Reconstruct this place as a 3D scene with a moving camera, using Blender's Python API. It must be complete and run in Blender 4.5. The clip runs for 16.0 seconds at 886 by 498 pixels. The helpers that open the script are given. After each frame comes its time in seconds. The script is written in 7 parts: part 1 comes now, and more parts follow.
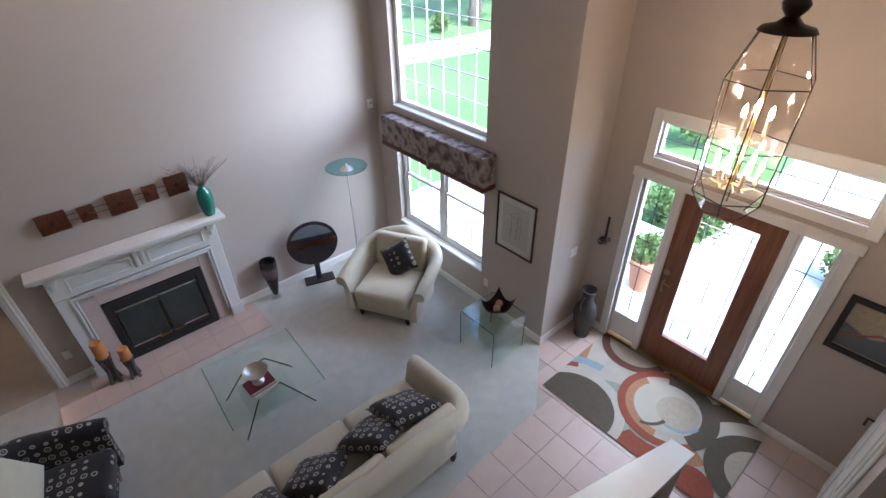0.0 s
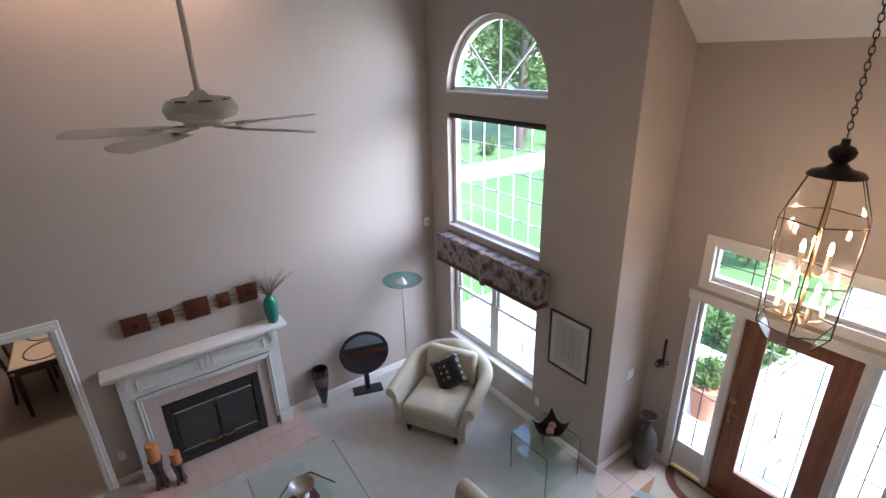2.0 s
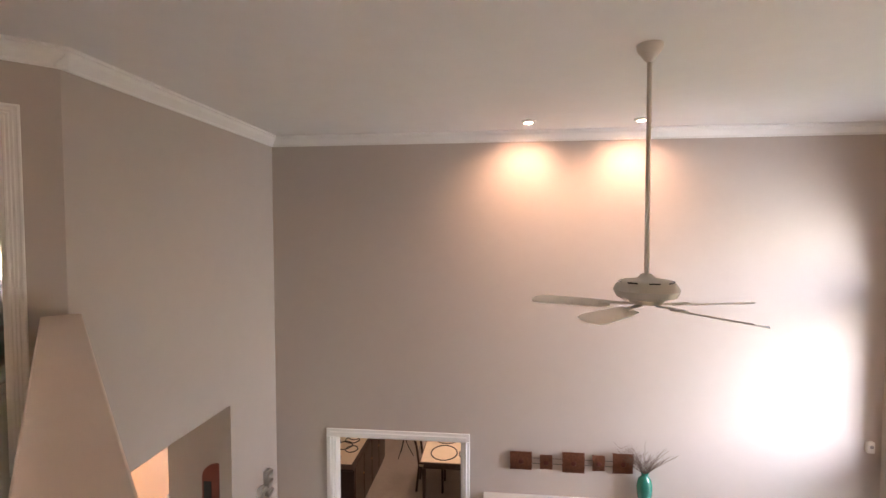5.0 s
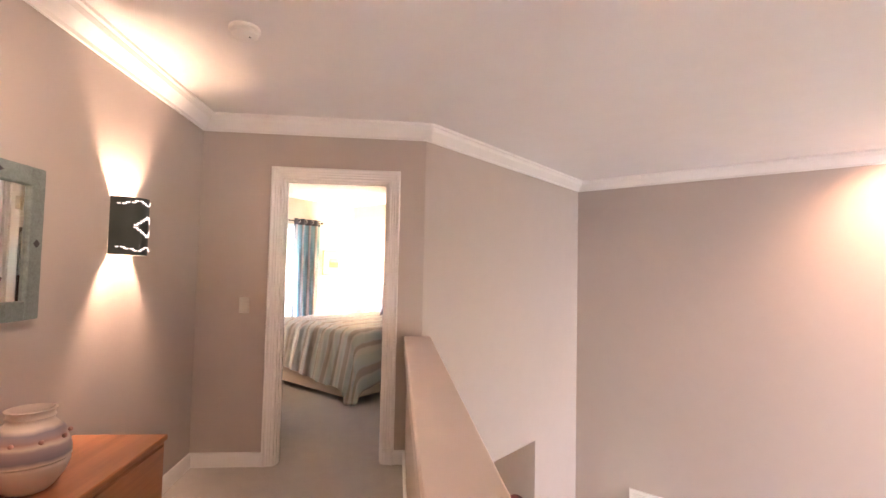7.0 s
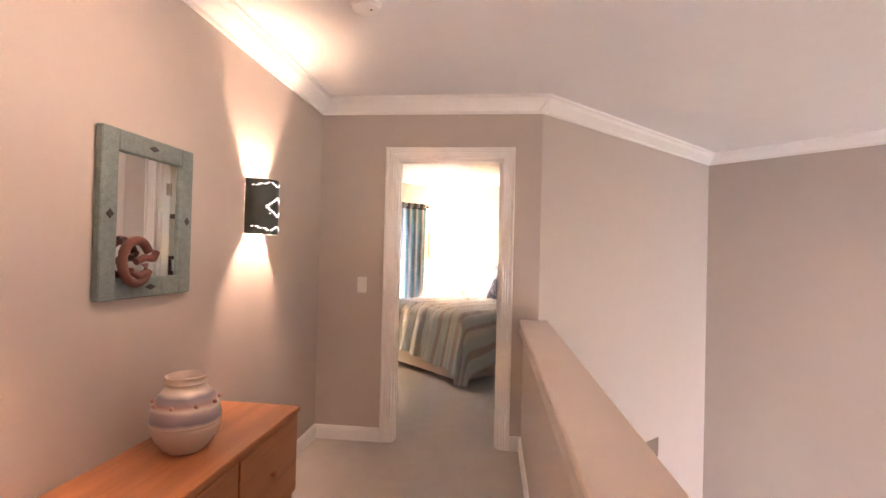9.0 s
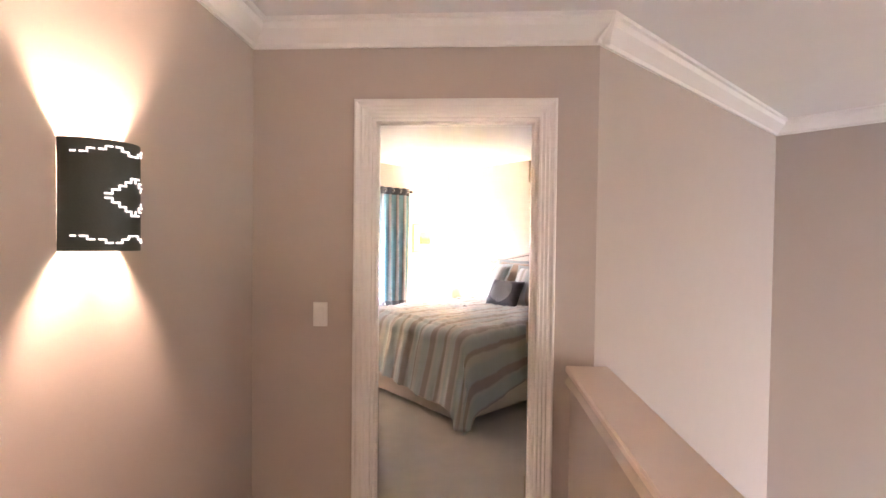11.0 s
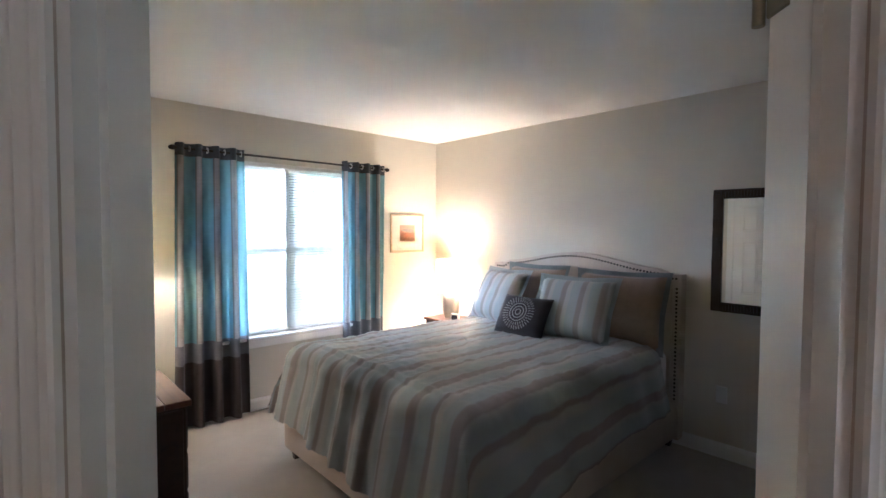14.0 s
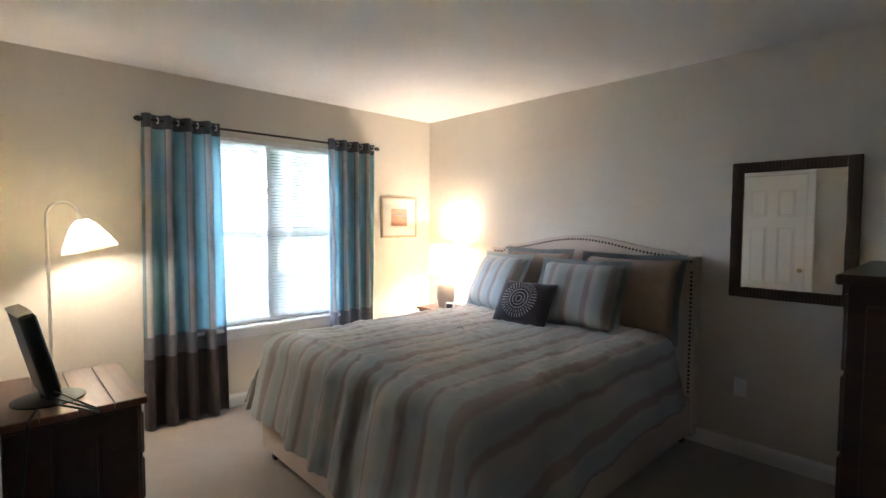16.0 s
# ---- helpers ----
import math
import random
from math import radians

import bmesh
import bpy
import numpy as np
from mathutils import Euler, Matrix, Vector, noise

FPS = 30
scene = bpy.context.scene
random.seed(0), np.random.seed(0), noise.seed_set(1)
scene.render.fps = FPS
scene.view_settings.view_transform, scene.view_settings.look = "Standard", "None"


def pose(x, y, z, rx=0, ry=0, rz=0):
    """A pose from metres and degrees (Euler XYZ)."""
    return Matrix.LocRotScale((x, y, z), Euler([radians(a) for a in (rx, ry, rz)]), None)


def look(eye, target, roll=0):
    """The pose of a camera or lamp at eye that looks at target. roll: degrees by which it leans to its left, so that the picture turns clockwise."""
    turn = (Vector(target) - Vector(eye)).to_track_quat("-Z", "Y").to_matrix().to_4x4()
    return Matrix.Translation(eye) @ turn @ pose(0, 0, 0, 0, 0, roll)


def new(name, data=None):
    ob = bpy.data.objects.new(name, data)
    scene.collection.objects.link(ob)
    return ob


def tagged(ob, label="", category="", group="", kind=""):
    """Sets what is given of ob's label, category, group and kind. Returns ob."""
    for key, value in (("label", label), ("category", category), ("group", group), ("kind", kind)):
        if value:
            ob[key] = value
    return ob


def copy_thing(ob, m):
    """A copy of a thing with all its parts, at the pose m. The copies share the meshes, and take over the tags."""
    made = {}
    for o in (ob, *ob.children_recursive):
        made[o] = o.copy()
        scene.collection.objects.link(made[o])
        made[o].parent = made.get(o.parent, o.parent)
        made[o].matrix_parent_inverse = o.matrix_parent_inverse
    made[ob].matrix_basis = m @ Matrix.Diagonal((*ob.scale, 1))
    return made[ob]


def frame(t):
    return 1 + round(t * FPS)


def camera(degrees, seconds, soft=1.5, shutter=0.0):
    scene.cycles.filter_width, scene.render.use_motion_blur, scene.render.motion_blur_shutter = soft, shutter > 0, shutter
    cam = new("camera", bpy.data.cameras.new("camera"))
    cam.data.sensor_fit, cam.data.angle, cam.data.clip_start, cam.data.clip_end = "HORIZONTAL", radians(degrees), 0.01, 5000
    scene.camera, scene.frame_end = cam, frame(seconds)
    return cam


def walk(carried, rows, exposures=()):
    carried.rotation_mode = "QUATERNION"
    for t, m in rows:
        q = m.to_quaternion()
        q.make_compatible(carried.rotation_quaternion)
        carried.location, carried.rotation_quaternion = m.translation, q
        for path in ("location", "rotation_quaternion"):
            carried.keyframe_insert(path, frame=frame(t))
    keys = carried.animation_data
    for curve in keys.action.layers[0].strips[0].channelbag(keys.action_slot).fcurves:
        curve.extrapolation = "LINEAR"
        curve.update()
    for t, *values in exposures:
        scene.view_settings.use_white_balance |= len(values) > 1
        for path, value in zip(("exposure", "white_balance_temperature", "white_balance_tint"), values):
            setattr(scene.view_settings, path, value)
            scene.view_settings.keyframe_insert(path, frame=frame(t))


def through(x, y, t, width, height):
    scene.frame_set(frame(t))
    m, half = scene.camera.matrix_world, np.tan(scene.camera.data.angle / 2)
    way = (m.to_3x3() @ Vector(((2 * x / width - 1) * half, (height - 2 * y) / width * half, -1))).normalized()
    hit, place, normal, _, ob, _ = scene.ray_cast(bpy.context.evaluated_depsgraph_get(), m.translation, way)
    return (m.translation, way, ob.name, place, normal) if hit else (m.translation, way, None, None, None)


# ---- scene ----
cam = camera(85.2, 16.0)
PATH = [
    (0, (-0.251, 0.398, 4.142), (0.812, 1.645, 2.996), -1.0),
    (0.5, (-0.291, 0.402, 4.18), (0.8, 1.676, 3.091), -0.9),
    (1, (-0.33, 0.405, 4.209), (0.784, 1.734, 3.214), -1.0),
    (1.5, (-0.367, 0.399, 4.234), (0.743, 1.813, 3.358), -1.3),
    (2, (-0.415, 0.401, 4.274), (0.655, 1.916, 3.526), -1.6),
    (2.5, (-0.468, 0.404, 4.306), (0.513, 2.033, 3.687), -1.7),
    (3, (-0.529, 0.411, 4.334), (0.312, 2.154, 3.833), -1.7),
    (3.5, (-0.604, 0.398, 4.358), (0.035, 2.253, 3.97), -1.4),
    (4, (-0.681, 0.376, 4.362), (-0.302, 2.321, 4.087), -1.2),
    (4.5, (-0.75, 0.356, 4.377), (-0.664, 2.347, 4.208), -0.8),
    (5, (-0.798, 0.339, 4.399), (-1.015, 2.326, 4.317), -0.1),
    (5.2, (-0.817, 0.336, 4.395), (-1.161, 2.305, 4.344), 0.1),
    (7.3, (-0.982, 0.288, 4.369), (-2.357, 1.737, 4.466), 1.3),
    (7.5, (-0.993, 0.287, 4.365), (-2.426, 1.679, 4.461), 1.3),
    (8, (-1.033, 0.282, 4.357), (-2.553, 1.578, 4.441), 1.5),
    (8.5, (-1.071, 0.282, 4.341), (-2.624, 1.541, 4.403), 1.4),
    (9, (-1.145, 0.301, 4.337), (-2.702, 1.556, 4.359), 1.4),
    (9.2, (-1.204, 0.328, 4.332), (-2.761, 1.582, 4.345), 1.3),
    (11.3, (-2.344, 1.122, 4.484), (-3.832, 2.457, 4.433), 1.0),
    (11.5, (-2.449, 1.209, 4.493), (-3.932, 2.551, 4.439), 1.2),
    (12, (-2.706, 1.46, 4.499), (-4.193, 2.796, 4.444), 1.2),
    (12.5, (-2.955, 1.664, 4.525), (-4.439, 3.003, 4.465), 1.4),
    (13, (-3.129, 1.856, 4.534), (-4.621, 3.187, 4.473), 0.6),
    (13.5, (-3.301, 2.031, 4.521), (-4.79, 3.364, 4.458), 0.5),
    (14, (-3.484, 2.195, 4.504), (-4.962, 3.539, 4.426), 0.3),
    (14.5, (-3.6, 2.3, 4.452), (-5.08, 3.641, 4.378), 0.2),
    (15, (-3.65, 2.352, 4.428), (-5.132, 3.691, 4.348), 0.2),
    (15.5, (-3.675, 2.382, 4.413), (-5.149, 3.73, 4.326), 0.2),
    (16, (-3.698, 2.396, 4.408), (-5.16, 3.756, 4.304), 0.2),
]
walk(cam, [(t, look(eye, target, roll)) for t, eye, target, roll in PATH],
     exposures=[(0, 3.15, 5450, 12), (2.5, 3.03, 5600, 14), (4.5, 3.6, 6000, 17), (5, 4.0, 6400, 20), (7.4, 5.03, 6450, 30), (9.2, 5.05, 6450, 30), (11.4, 4.95, 6000, 24), (12.5, 4.7, 5400, 19), (13.0, 4.55, 5250, 17), (13.5, 3.85, 5100, 14), (14.2, 3.2, 5050, 14), (16, 3.1, 5300, 13)])

# ---- world and lights ----
world = bpy.data.worlds.new("sky")
scene.world = world
world.use_nodes = True
wn = world.node_tree.nodes
sky = wn.new("ShaderNodeTexSky")
sky.sky_type, sky.sun_disc = "NISHITA", False
sky.sun_elevation, sky.sun_rotation = radians(52), radians(190)
wn["Background"].inputs[1].default_value = 0.15
world.node_tree.links.new(sky.outputs[0], wn["Background"].inputs[0])

sun = new("sun", bpy.data.lights.new("sun", "SUN"))
sun.data.energy, sun.data.angle, sun.data.color = 1.9, radians(0.6), (1.0, 0.95, 0.87)
sun.matrix_world = look((-2.2, -13, 17), (0, 0, 0))


def lamp(name, kind, energy, colour, m, **more):
    data = bpy.data.lights.new(name, kind)
    data.energy, data.color = energy, colour
    if "size" in more:
        data.shape, data.size, data.size_y = "RECTANGLE", more["size"][0], more["size"][1]
    if "radius" in more:
        data.shadow_soft_size = more["radius"]
    if "cone" in more:
        data.spot_size, data.spot_blend = radians(more["cone"]), more.get("blend", 0.4)
    if "spread" in more:
        data.spread = radians(more["spread"])
    ob = new(name, data)
    ob.matrix_world = m
    return ob


BAY_W, ENTRY_W = 40, 5.5
WARM = (1.0, 0.68, 0.46)
WARMER = (1.0, 0.55, 0.26)
PEACH = (1.0, 0.58, 0.36)
LANDING_W = 1.0
LANTERN_W, SPOT_W, SCONCE_W, TABLE_W, READ_W, DAY_W = 1.0, 6.0, 1.8, 11, 5, 20
lamp("bay_window_daylight", "AREA", BAY_W, (0.99, 0.98, 0.97), look((5.5, 2.9, 3.5), (2.2, 5.55, 2.0)), size=(3.2, 3.0), spread=140)
lamp("entry_daylight", "AREA", ENTRY_W, (1.0, 0.98, 0.95), look((4.75, 1.1, 2.5), (2.5, 1.7, 0.2)), size=(1.8, 1.2), spread=100)

# ---- materials ----
def nodes_of(name):
    m = bpy.data.materials.new(name)
    m.use_nodes = True
    t = m.node_tree
    return m, t.nodes, t.links, t.nodes["Principled BSDF"]


def coords(n, l, scale, space="Object"):
    c, mp = n.new("ShaderNodeTexCoord"), n.new("ShaderNodeMapping")
    mp.inputs["Scale"].default_value = scale if isinstance(scale, tuple) else (scale,) * 3
    l.new(c.outputs[space], mp.inputs[0])
    return mp.outputs[0]


def ramp(n, l, src, stops):
    r = n.new("ShaderNodeValToRGB")
    while len(r.color_ramp.elements) < len(stops):
        r.color_ramp.elements.new(0.5)
    for e, (p, c) in zip(r.color_ramp.elements, stops):
        e.position, e.color = p, (*c, 1) if len(c) == 3 else c
    l.new(src, r.inputs[0])
    return r.outputs[0]


def shade(c, k):
    return tuple(min(1.0, v * k) for v in c)


def surface(name, colour, rough=0.6, grain=40.0, vary=0.08, bump=0.15, metal=0.0, depth=0.004, blot=1.3, stretch=(1, 1, 1), sheen=0.0, random_vary=0.0, spec=0.5, coat=0.0):
    """A surface with grain and broad blotches, and a fine relief."""
    m, n, l, p = nodes_of(name)
    a, b = n.new("ShaderNodeTexNoise"), n.new("ShaderNodeTexNoise")
    l.new(coords(n, l, tuple(grain * s for s in stretch)), a.inputs[0])
    l.new(coords(n, l, blot), b.inputs[0])
    a.inputs["Detail"].default_value, b.inputs["Detail"].default_value = 5, 3
    mix = n.new("ShaderNodeMath")
    mix.operation = "ADD"
    l.new(a.outputs[0], mix.inputs[0])
    l.new(b.outputs[0], mix.inputs[1])
    half = n.new("ShaderNodeMath")
    half.operation = "MULTIPLY"
    half.inputs[1].default_value = 0.5
    l.new(mix.outputs[0], half.inputs[0])
    src = half.outputs[0]
    if random_vary:
        info, ma = n.new("ShaderNodeObjectInfo"), n.new("ShaderNodeMath")
        ma.operation, ma.inputs[1].default_value = "MULTIPLY_ADD", random_vary
        l.new(info.outputs["Random"], ma.inputs[0])
        l.new(src, ma.inputs[2])
        src = ma.outputs[0]
    out = ramp(n, l, src, [(0.25, shade(colour, 1 - vary)), (0.75, shade(colour, 1 + vary))])
    l.new(out, p.inputs["Base Color"])
    p.inputs["Roughness"].default_value, p.inputs["Metallic"].default_value = rough, metal
    p.inputs["Specular IOR Level"].default_value = spec
    p.inputs["Sheen Weight"].default_value = sheen
    p.inputs["Coat Weight"].default_value = coat
    if bump:
        bp = n.new("ShaderNodeBump")
        bp.inputs["Strength"].default_value, bp.inputs["Distance"].default_value = bump, depth
        l.new(a.outputs[0], bp.inputs["Height"])
        l.new(bp.outputs[0], p.inputs["Normal"])
    return m


def wood(name, dark, light, rough=0.4, axis=0, scale=6.0, random_vary=0.0, coat=0.0):
    m, n, l, p = nodes_of(name)
    st = [10.0, 10.0, 10.0]
    st[axis] = 0.7
    v = coords(n, l, tuple(s * scale / 6 for s in st))
    w, f = n.new("ShaderNodeTexNoise"), n.new("ShaderNodeTexNoise")
    w.inputs["Scale"].default_value, w.inputs["Detail"].default_value, w.inputs["Distortion"].default_value = 2.0, 6, 0.8
    f.inputs["Scale"].default_value, f.inputs["Detail"].default_value = 14.0, 4
    l.new(v, w.inputs[0])
    l.new(v, f.inputs[0])
    ma = n.new("ShaderNodeMath")
    ma.operation, ma.inputs[1].default_value = "MULTIPLY_ADD", 0.35
    l.new(f.outputs[0], ma.inputs[0])
    l.new(w.outputs[0], ma.inputs[2])
    src = ma.outputs[0]
    if random_vary:
        info, mb = n.new("ShaderNodeObjectInfo"), n.new("ShaderNodeMath")
        mb.operation, mb.inputs[1].default_value = "MULTIPLY_ADD", random_vary
        l.new(info.outputs["Random"], mb.inputs[0])
        l.new(src, mb.inputs[2])
        src = mb.outputs[0]
    l.new(ramp(n, l, src, [(0.42, dark), (0.85, light)]), p.inputs["Base Color"])
    p.inputs["Roughness"].default_value, p.inputs["Coat Weight"].default_value = rough, coat
    bp = n.new("ShaderNodeBump")
    bp.inputs["Strength"].default_value, bp.inputs["Distance"].default_value = 0.15, 0.002
    l.new(w.outputs[0], bp.inputs["Height"])
    l.new(bp.outputs[0], p.inputs["Normal"])
    return m


def clear(name, tint=(1, 1, 1), gloss=1.0, rough=0.0):
    """Thin pane: lets light through, with a mirror gloss by Fresnel."""
    m, n, l, p = nodes_of(name)
    n.remove(p)
    tr, gl, fr, mx = n.new("ShaderNodeBsdfTransparent"), n.new("ShaderNodeBsdfGlossy"), n.new("ShaderNodeLayerWeight"), n.new("ShaderNodeMixShader")
    po, ad = n.new("ShaderNodeMath"), n.new("ShaderNodeMath")
    po.operation, po.inputs[1].default_value = "POWER", 4.0
    ad.operation, ad.inputs[1].default_value, ad.inputs[2].default_value = "MULTIPLY_ADD", 0.75, 0.04
    l.new(fr.outputs["Facing"], po.inputs[0])
    l.new(po.outputs[0], ad.inputs[0])
    tr.inputs[0].default_value = (*tint, 1)
    gl.inputs["Roughness"].default_value = rough
    gl.inputs[0].default_value = (gloss, gloss, gloss, 1)
    l.new(ad.outputs[0], mx.inputs[0])
    l.new(tr.outputs[0], mx.inputs[1])
    l.new(gl.outputs[0], mx.inputs[2])
    l.new(mx.outputs[0], n["Material Output"].inputs[0])
    return m


def glow(name, colour, strength):
    m, n, l, p = nodes_of(name)
    p.inputs["Base Color"].default_value = (*colour, 1)
    p.inputs["Emission Color"].default_value = (*colour, 1)
    p.inputs["Emission Strength"].default_value = strength
    return m


def cloth(name, colour, through=0.0, weave=500.0, vary=0.1, rough=0.9, stripes=None, axis=0):
    """Woven cloth; through: how much light comes through it. stripes: (period in metres, ramp stops)."""
    m, n, l, p = nodes_of(name)
    a, b = n.new("ShaderNodeTexNoise"), n.new("ShaderNodeTexNoise")
    l.new(coords(n, l, weave), a.inputs[0])
    l.new(coords(n, l, 3.0), b.inputs[0])
    col = ramp(n, l, b.outputs[0], [(0.3, shade(colour, 1 - vary)), (0.7, shade(colour, 1 + vary))])
    if stripes:
        sep, ma, fr = n.new("ShaderNodeSeparateXYZ"), n.new("ShaderNodeMath"), n.new("ShaderNodeMath")
        l.new(coords(n, l, 1.0, "UV"), sep.inputs[0])
        ma.operation, ma.inputs[1].default_value, fr.operation = "DIVIDE", stripes[0], "FRACT"
        l.new(sep.outputs[axis], ma.inputs[0])
        l.new(ma.outputs[0], fr.inputs[0])
        col = ramp(n, l, fr.outputs[0], stripes[1])
    l.new(col, p.inputs["Base Color"])
    p.inputs["Roughness"].default_value, p.inputs["Sheen Weight"].default_value = rough, 0.15
    bp = n.new("ShaderNodeBump")
    bp.inputs["Strength"].default_value, bp.inputs["Distance"].default_value = 0.2, 0.002
    l.new(a.outputs[0], bp.inputs["Height"])
    l.new(bp.outputs[0], p.inputs["Normal"])
    if through:
        tl, mx = n.new("ShaderNodeBsdfTranslucent"), n.new("ShaderNodeMixShader")
        l.new(col, tl.inputs[0])
        mx.inputs[0].default_value = through
        l.new(p.outputs[0], mx.inputs[1])
        l.new(tl.outputs[0], mx.inputs[2])
        l.new(mx.outputs[0], n["Material Output"].inputs[0])
    return m


PAINT = surface("taupe_wall_paint", (0.48, 0.42, 0.37), 0.75, 160, 0.03, 0.12, depth=0.001)
CREAM = surface("cream_wall_paint", (0.62, 0.58, 0.50), 0.75, 160, 0.03, 0.12, depth=0.001)
CEIL = surface("white_ceiling_paint", (0.74, 0.73, 0.71), 0.9, 220, 0.03, 0.2, depth=0.001)
TRIM = surface("white_gloss_trim", (0.80, 0.79, 0.76), 0.35, 60, 0.03, 0.05, depth=0.001)
CARPET = surface("grey_beige_carpet", (0.57, 0.57, 0.52), 0.95, 260, 0.14, 0.8, depth=0.008, blot=1.7, sheen=0.3)
CARPET2 = surface("beige_carpet", (0.42, 0.37, 0.32), 0.95, 260, 0.14, 0.8, depth=0.008, blot=1.7, sheen=0.3)
TILE = surface("pink_beige_tile", (0.56, 0.44, 0.38), 0.35, 18, 0.10, 0.1, depth=0.002, random_vary=0.25)
GROUT = surface("grout", (0.46, 0.40, 0.35), 0.9, 90, 0.1, 0.3)
PANE = clear("window_glass")

# ---- mesh helpers ----
S2 = math.sqrt(0.5)
LOFT = pose(0, 0, 0, 0, 0, 45)          # loft axes: u across the landing, v towards the bedroom door
Z2, ZC = 2.965, 5.46                    # loft floor and ceiling
XW, YF, XL, XD, YN = 3.17, 5.69, -3.365, 3.87, 2.70
ONE = Matrix.Identity(4)
BX, BY0, BY1 = -7.55, 2.33, 5.78       # bedroom walls


def UV(u, v, z=0.0):
    return Vector(((u - v) * S2, (u + v) * S2, z))


def finish(bm, smooth=None):
    bmesh.ops.recalc_face_normals(bm, faces=bm.faces)
    if smooth is not None:
        for f in bm.faces:
            f.smooth = True
        for e in bm.edges:
            if len(e.link_faces) == 2 and e.calc_face_angle(0) > radians(smooth):
                e.smooth = False


def part(name, bm, material, parent=None, label="", smooth=None, m=None):
    """Links a bmesh as one mesh object, under a thing or a part."""
    finish(bm, smooth)
    me = bpy.data.meshes.new(name)
    bm.to_mesh(me)
    bm.free()
    me.materials.append(material)
    ob = new(name, me)
    if parent is not None:
        ob.parent = parent
    if m is not None:
        ob.matrix_basis = m
    return tagged(ob, label)


def thing(name, m, label, category, group="", kind=""):
    ob = new(name)
    ob.empty_display_size = 0.1
    ob.matrix_basis = m
    return tagged(ob, label, category, group, kind)


def box(bm, x0, x1, y0, y1, z0, z1, bevel=0.0, m=None, seg=1):
    g = bmesh.ops.create_cube(bm, size=1.0)
    vs = g["verts"]
    for v in vs:
        v.co = Vector(((x0 + x1) / 2 + v.co.x * (x1 - x0), (y0 + y1) / 2 + v.co.y * (y1 - y0), (z0 + z1) / 2 + v.co.z * (z1 - z0)))
    if bevel:
        es = list({e for v in vs for e in v.link_edges})
        r = bmesh.ops.bevel(bm, geom=es, offset=bevel, segments=seg, affect="EDGES", profile=0.5)
        vs = list({v for f in r["faces"] for v in f.verts} | {v for v in vs if v.is_valid})
    if m is not None:
        bmesh.ops.transform(bm, matrix=m, verts=vs)
    return bm


def B(*a, **k):
    return box(bmesh.new(), *a, **k)


def lathe(profile, seg=32, bm=None, m=None, cap=True):
    """A turned body from (radius, height) pairs."""
    bm = bm or bmesh.new()
    rings = []
    for r, z in profile:
        if r < 1e-5:
            rings.append([bm.verts.new((0, 0, z))])
        else:
            rings.append([bm.verts.new((r * math.cos(2 * math.pi * i / seg), r * math.sin(2 * math.pi * i / seg), z)) for i in range(seg)])
    for a, b in zip(rings, rings[1:]):
        for i in range(seg):
            j = (i + 1) % seg
            q = [a[i % len(a)], a[j % len(a)], b[j % len(b)], b[i % len(b)]]
            q = list(dict.fromkeys(q))
            if len(q) > 2:
                bm.faces.new(q)
    if cap:
        for r in (rings[0], rings[-1]):
            if len(r) > 2:
                bm.faces.new(r)
    if m is not None:
        bmesh.ops.transform(bm, matrix=m, verts=[v for r in rings for v in r])
    return bm


def tube(points, radius, seg=8, bm=None, taper=None):
    """A round bar along a line of points."""
    bm = bm or bmesh.new()
    pts = [Vector(p) for p in points]
    rings = []
    up = Vector((0.13, 0.21, 0.97))
    for i, p in enumerate(pts):
        d = (pts[min(i + 1, len(pts) - 1)] - pts[max(i - 1, 0)]).normalized()
        s = d.cross(up)
        if s.length < 1e-3:
            s = d.cross(Vector((1, 0, 0)))
        s.normalize()
        t = d.cross(s)
        r = radius if taper is None else radius + (taper - radius) * i / max(1, len(pts) - 1)
        rings.append([bm.verts.new(p + (s * math.cos(2 * math.pi * k / seg) + t * math.sin(2 * math.pi * k / seg)) * r) for k in range(seg)])
    for a, b in zip(rings, rings[1:]):
        for k in range(seg):
            bm.faces.new((a[k], a[(k + 1) % seg], b[(k + 1) % seg], b[k]))
    bm.faces.new(rings[0])
    bm.faces.new(rings[-1])
    return bm


def prism(outline, z0, z1, bm=None, m=None):
    """A flat outline in x and y, made thick from z0 to z1."""
    bm = bm or bmesh.new()
    lo = [bm.verts.new((x, y, z0)) for x, y in outline]
    hi = [bm.verts.new((x, y, z1)) for x, y in outline]
    k = len(lo)
    bm.faces.new(lo)
    bm.faces.new(hi)
    for i in range(k):
        bm.faces.new((lo[i], lo[(i + 1) % k], hi[(i + 1) % k], hi[i]))
    if m is not None:
        bmesh.ops.transform(bm, matrix=m, verts=lo + hi)
    return bm


def run(profile, p0, p1, side, bm=None):
    """A moulding: profile of (out from the wall, up) pairs, drawn from p0 to p1; side is the way out of the wall."""
    bm = bm or bmesh.new()
    p0, p1, side = Vector(p0), Vector(p1), Vector(side)
    ends = []
    for p in (p0, p1):
        ends.append([bm.verts.new(p + side * o + Vector((0, 0, u))) for o, u in profile])
    k = len(profile)
    for i in range(k):
        bm.faces.new((ends[0][i], ends[0][(i + 1) % k], ends[1][(i + 1) % k], ends[1][i]))
    bm.faces.new(ends[0])
    bm.faces.new(ends[1])
    return bm


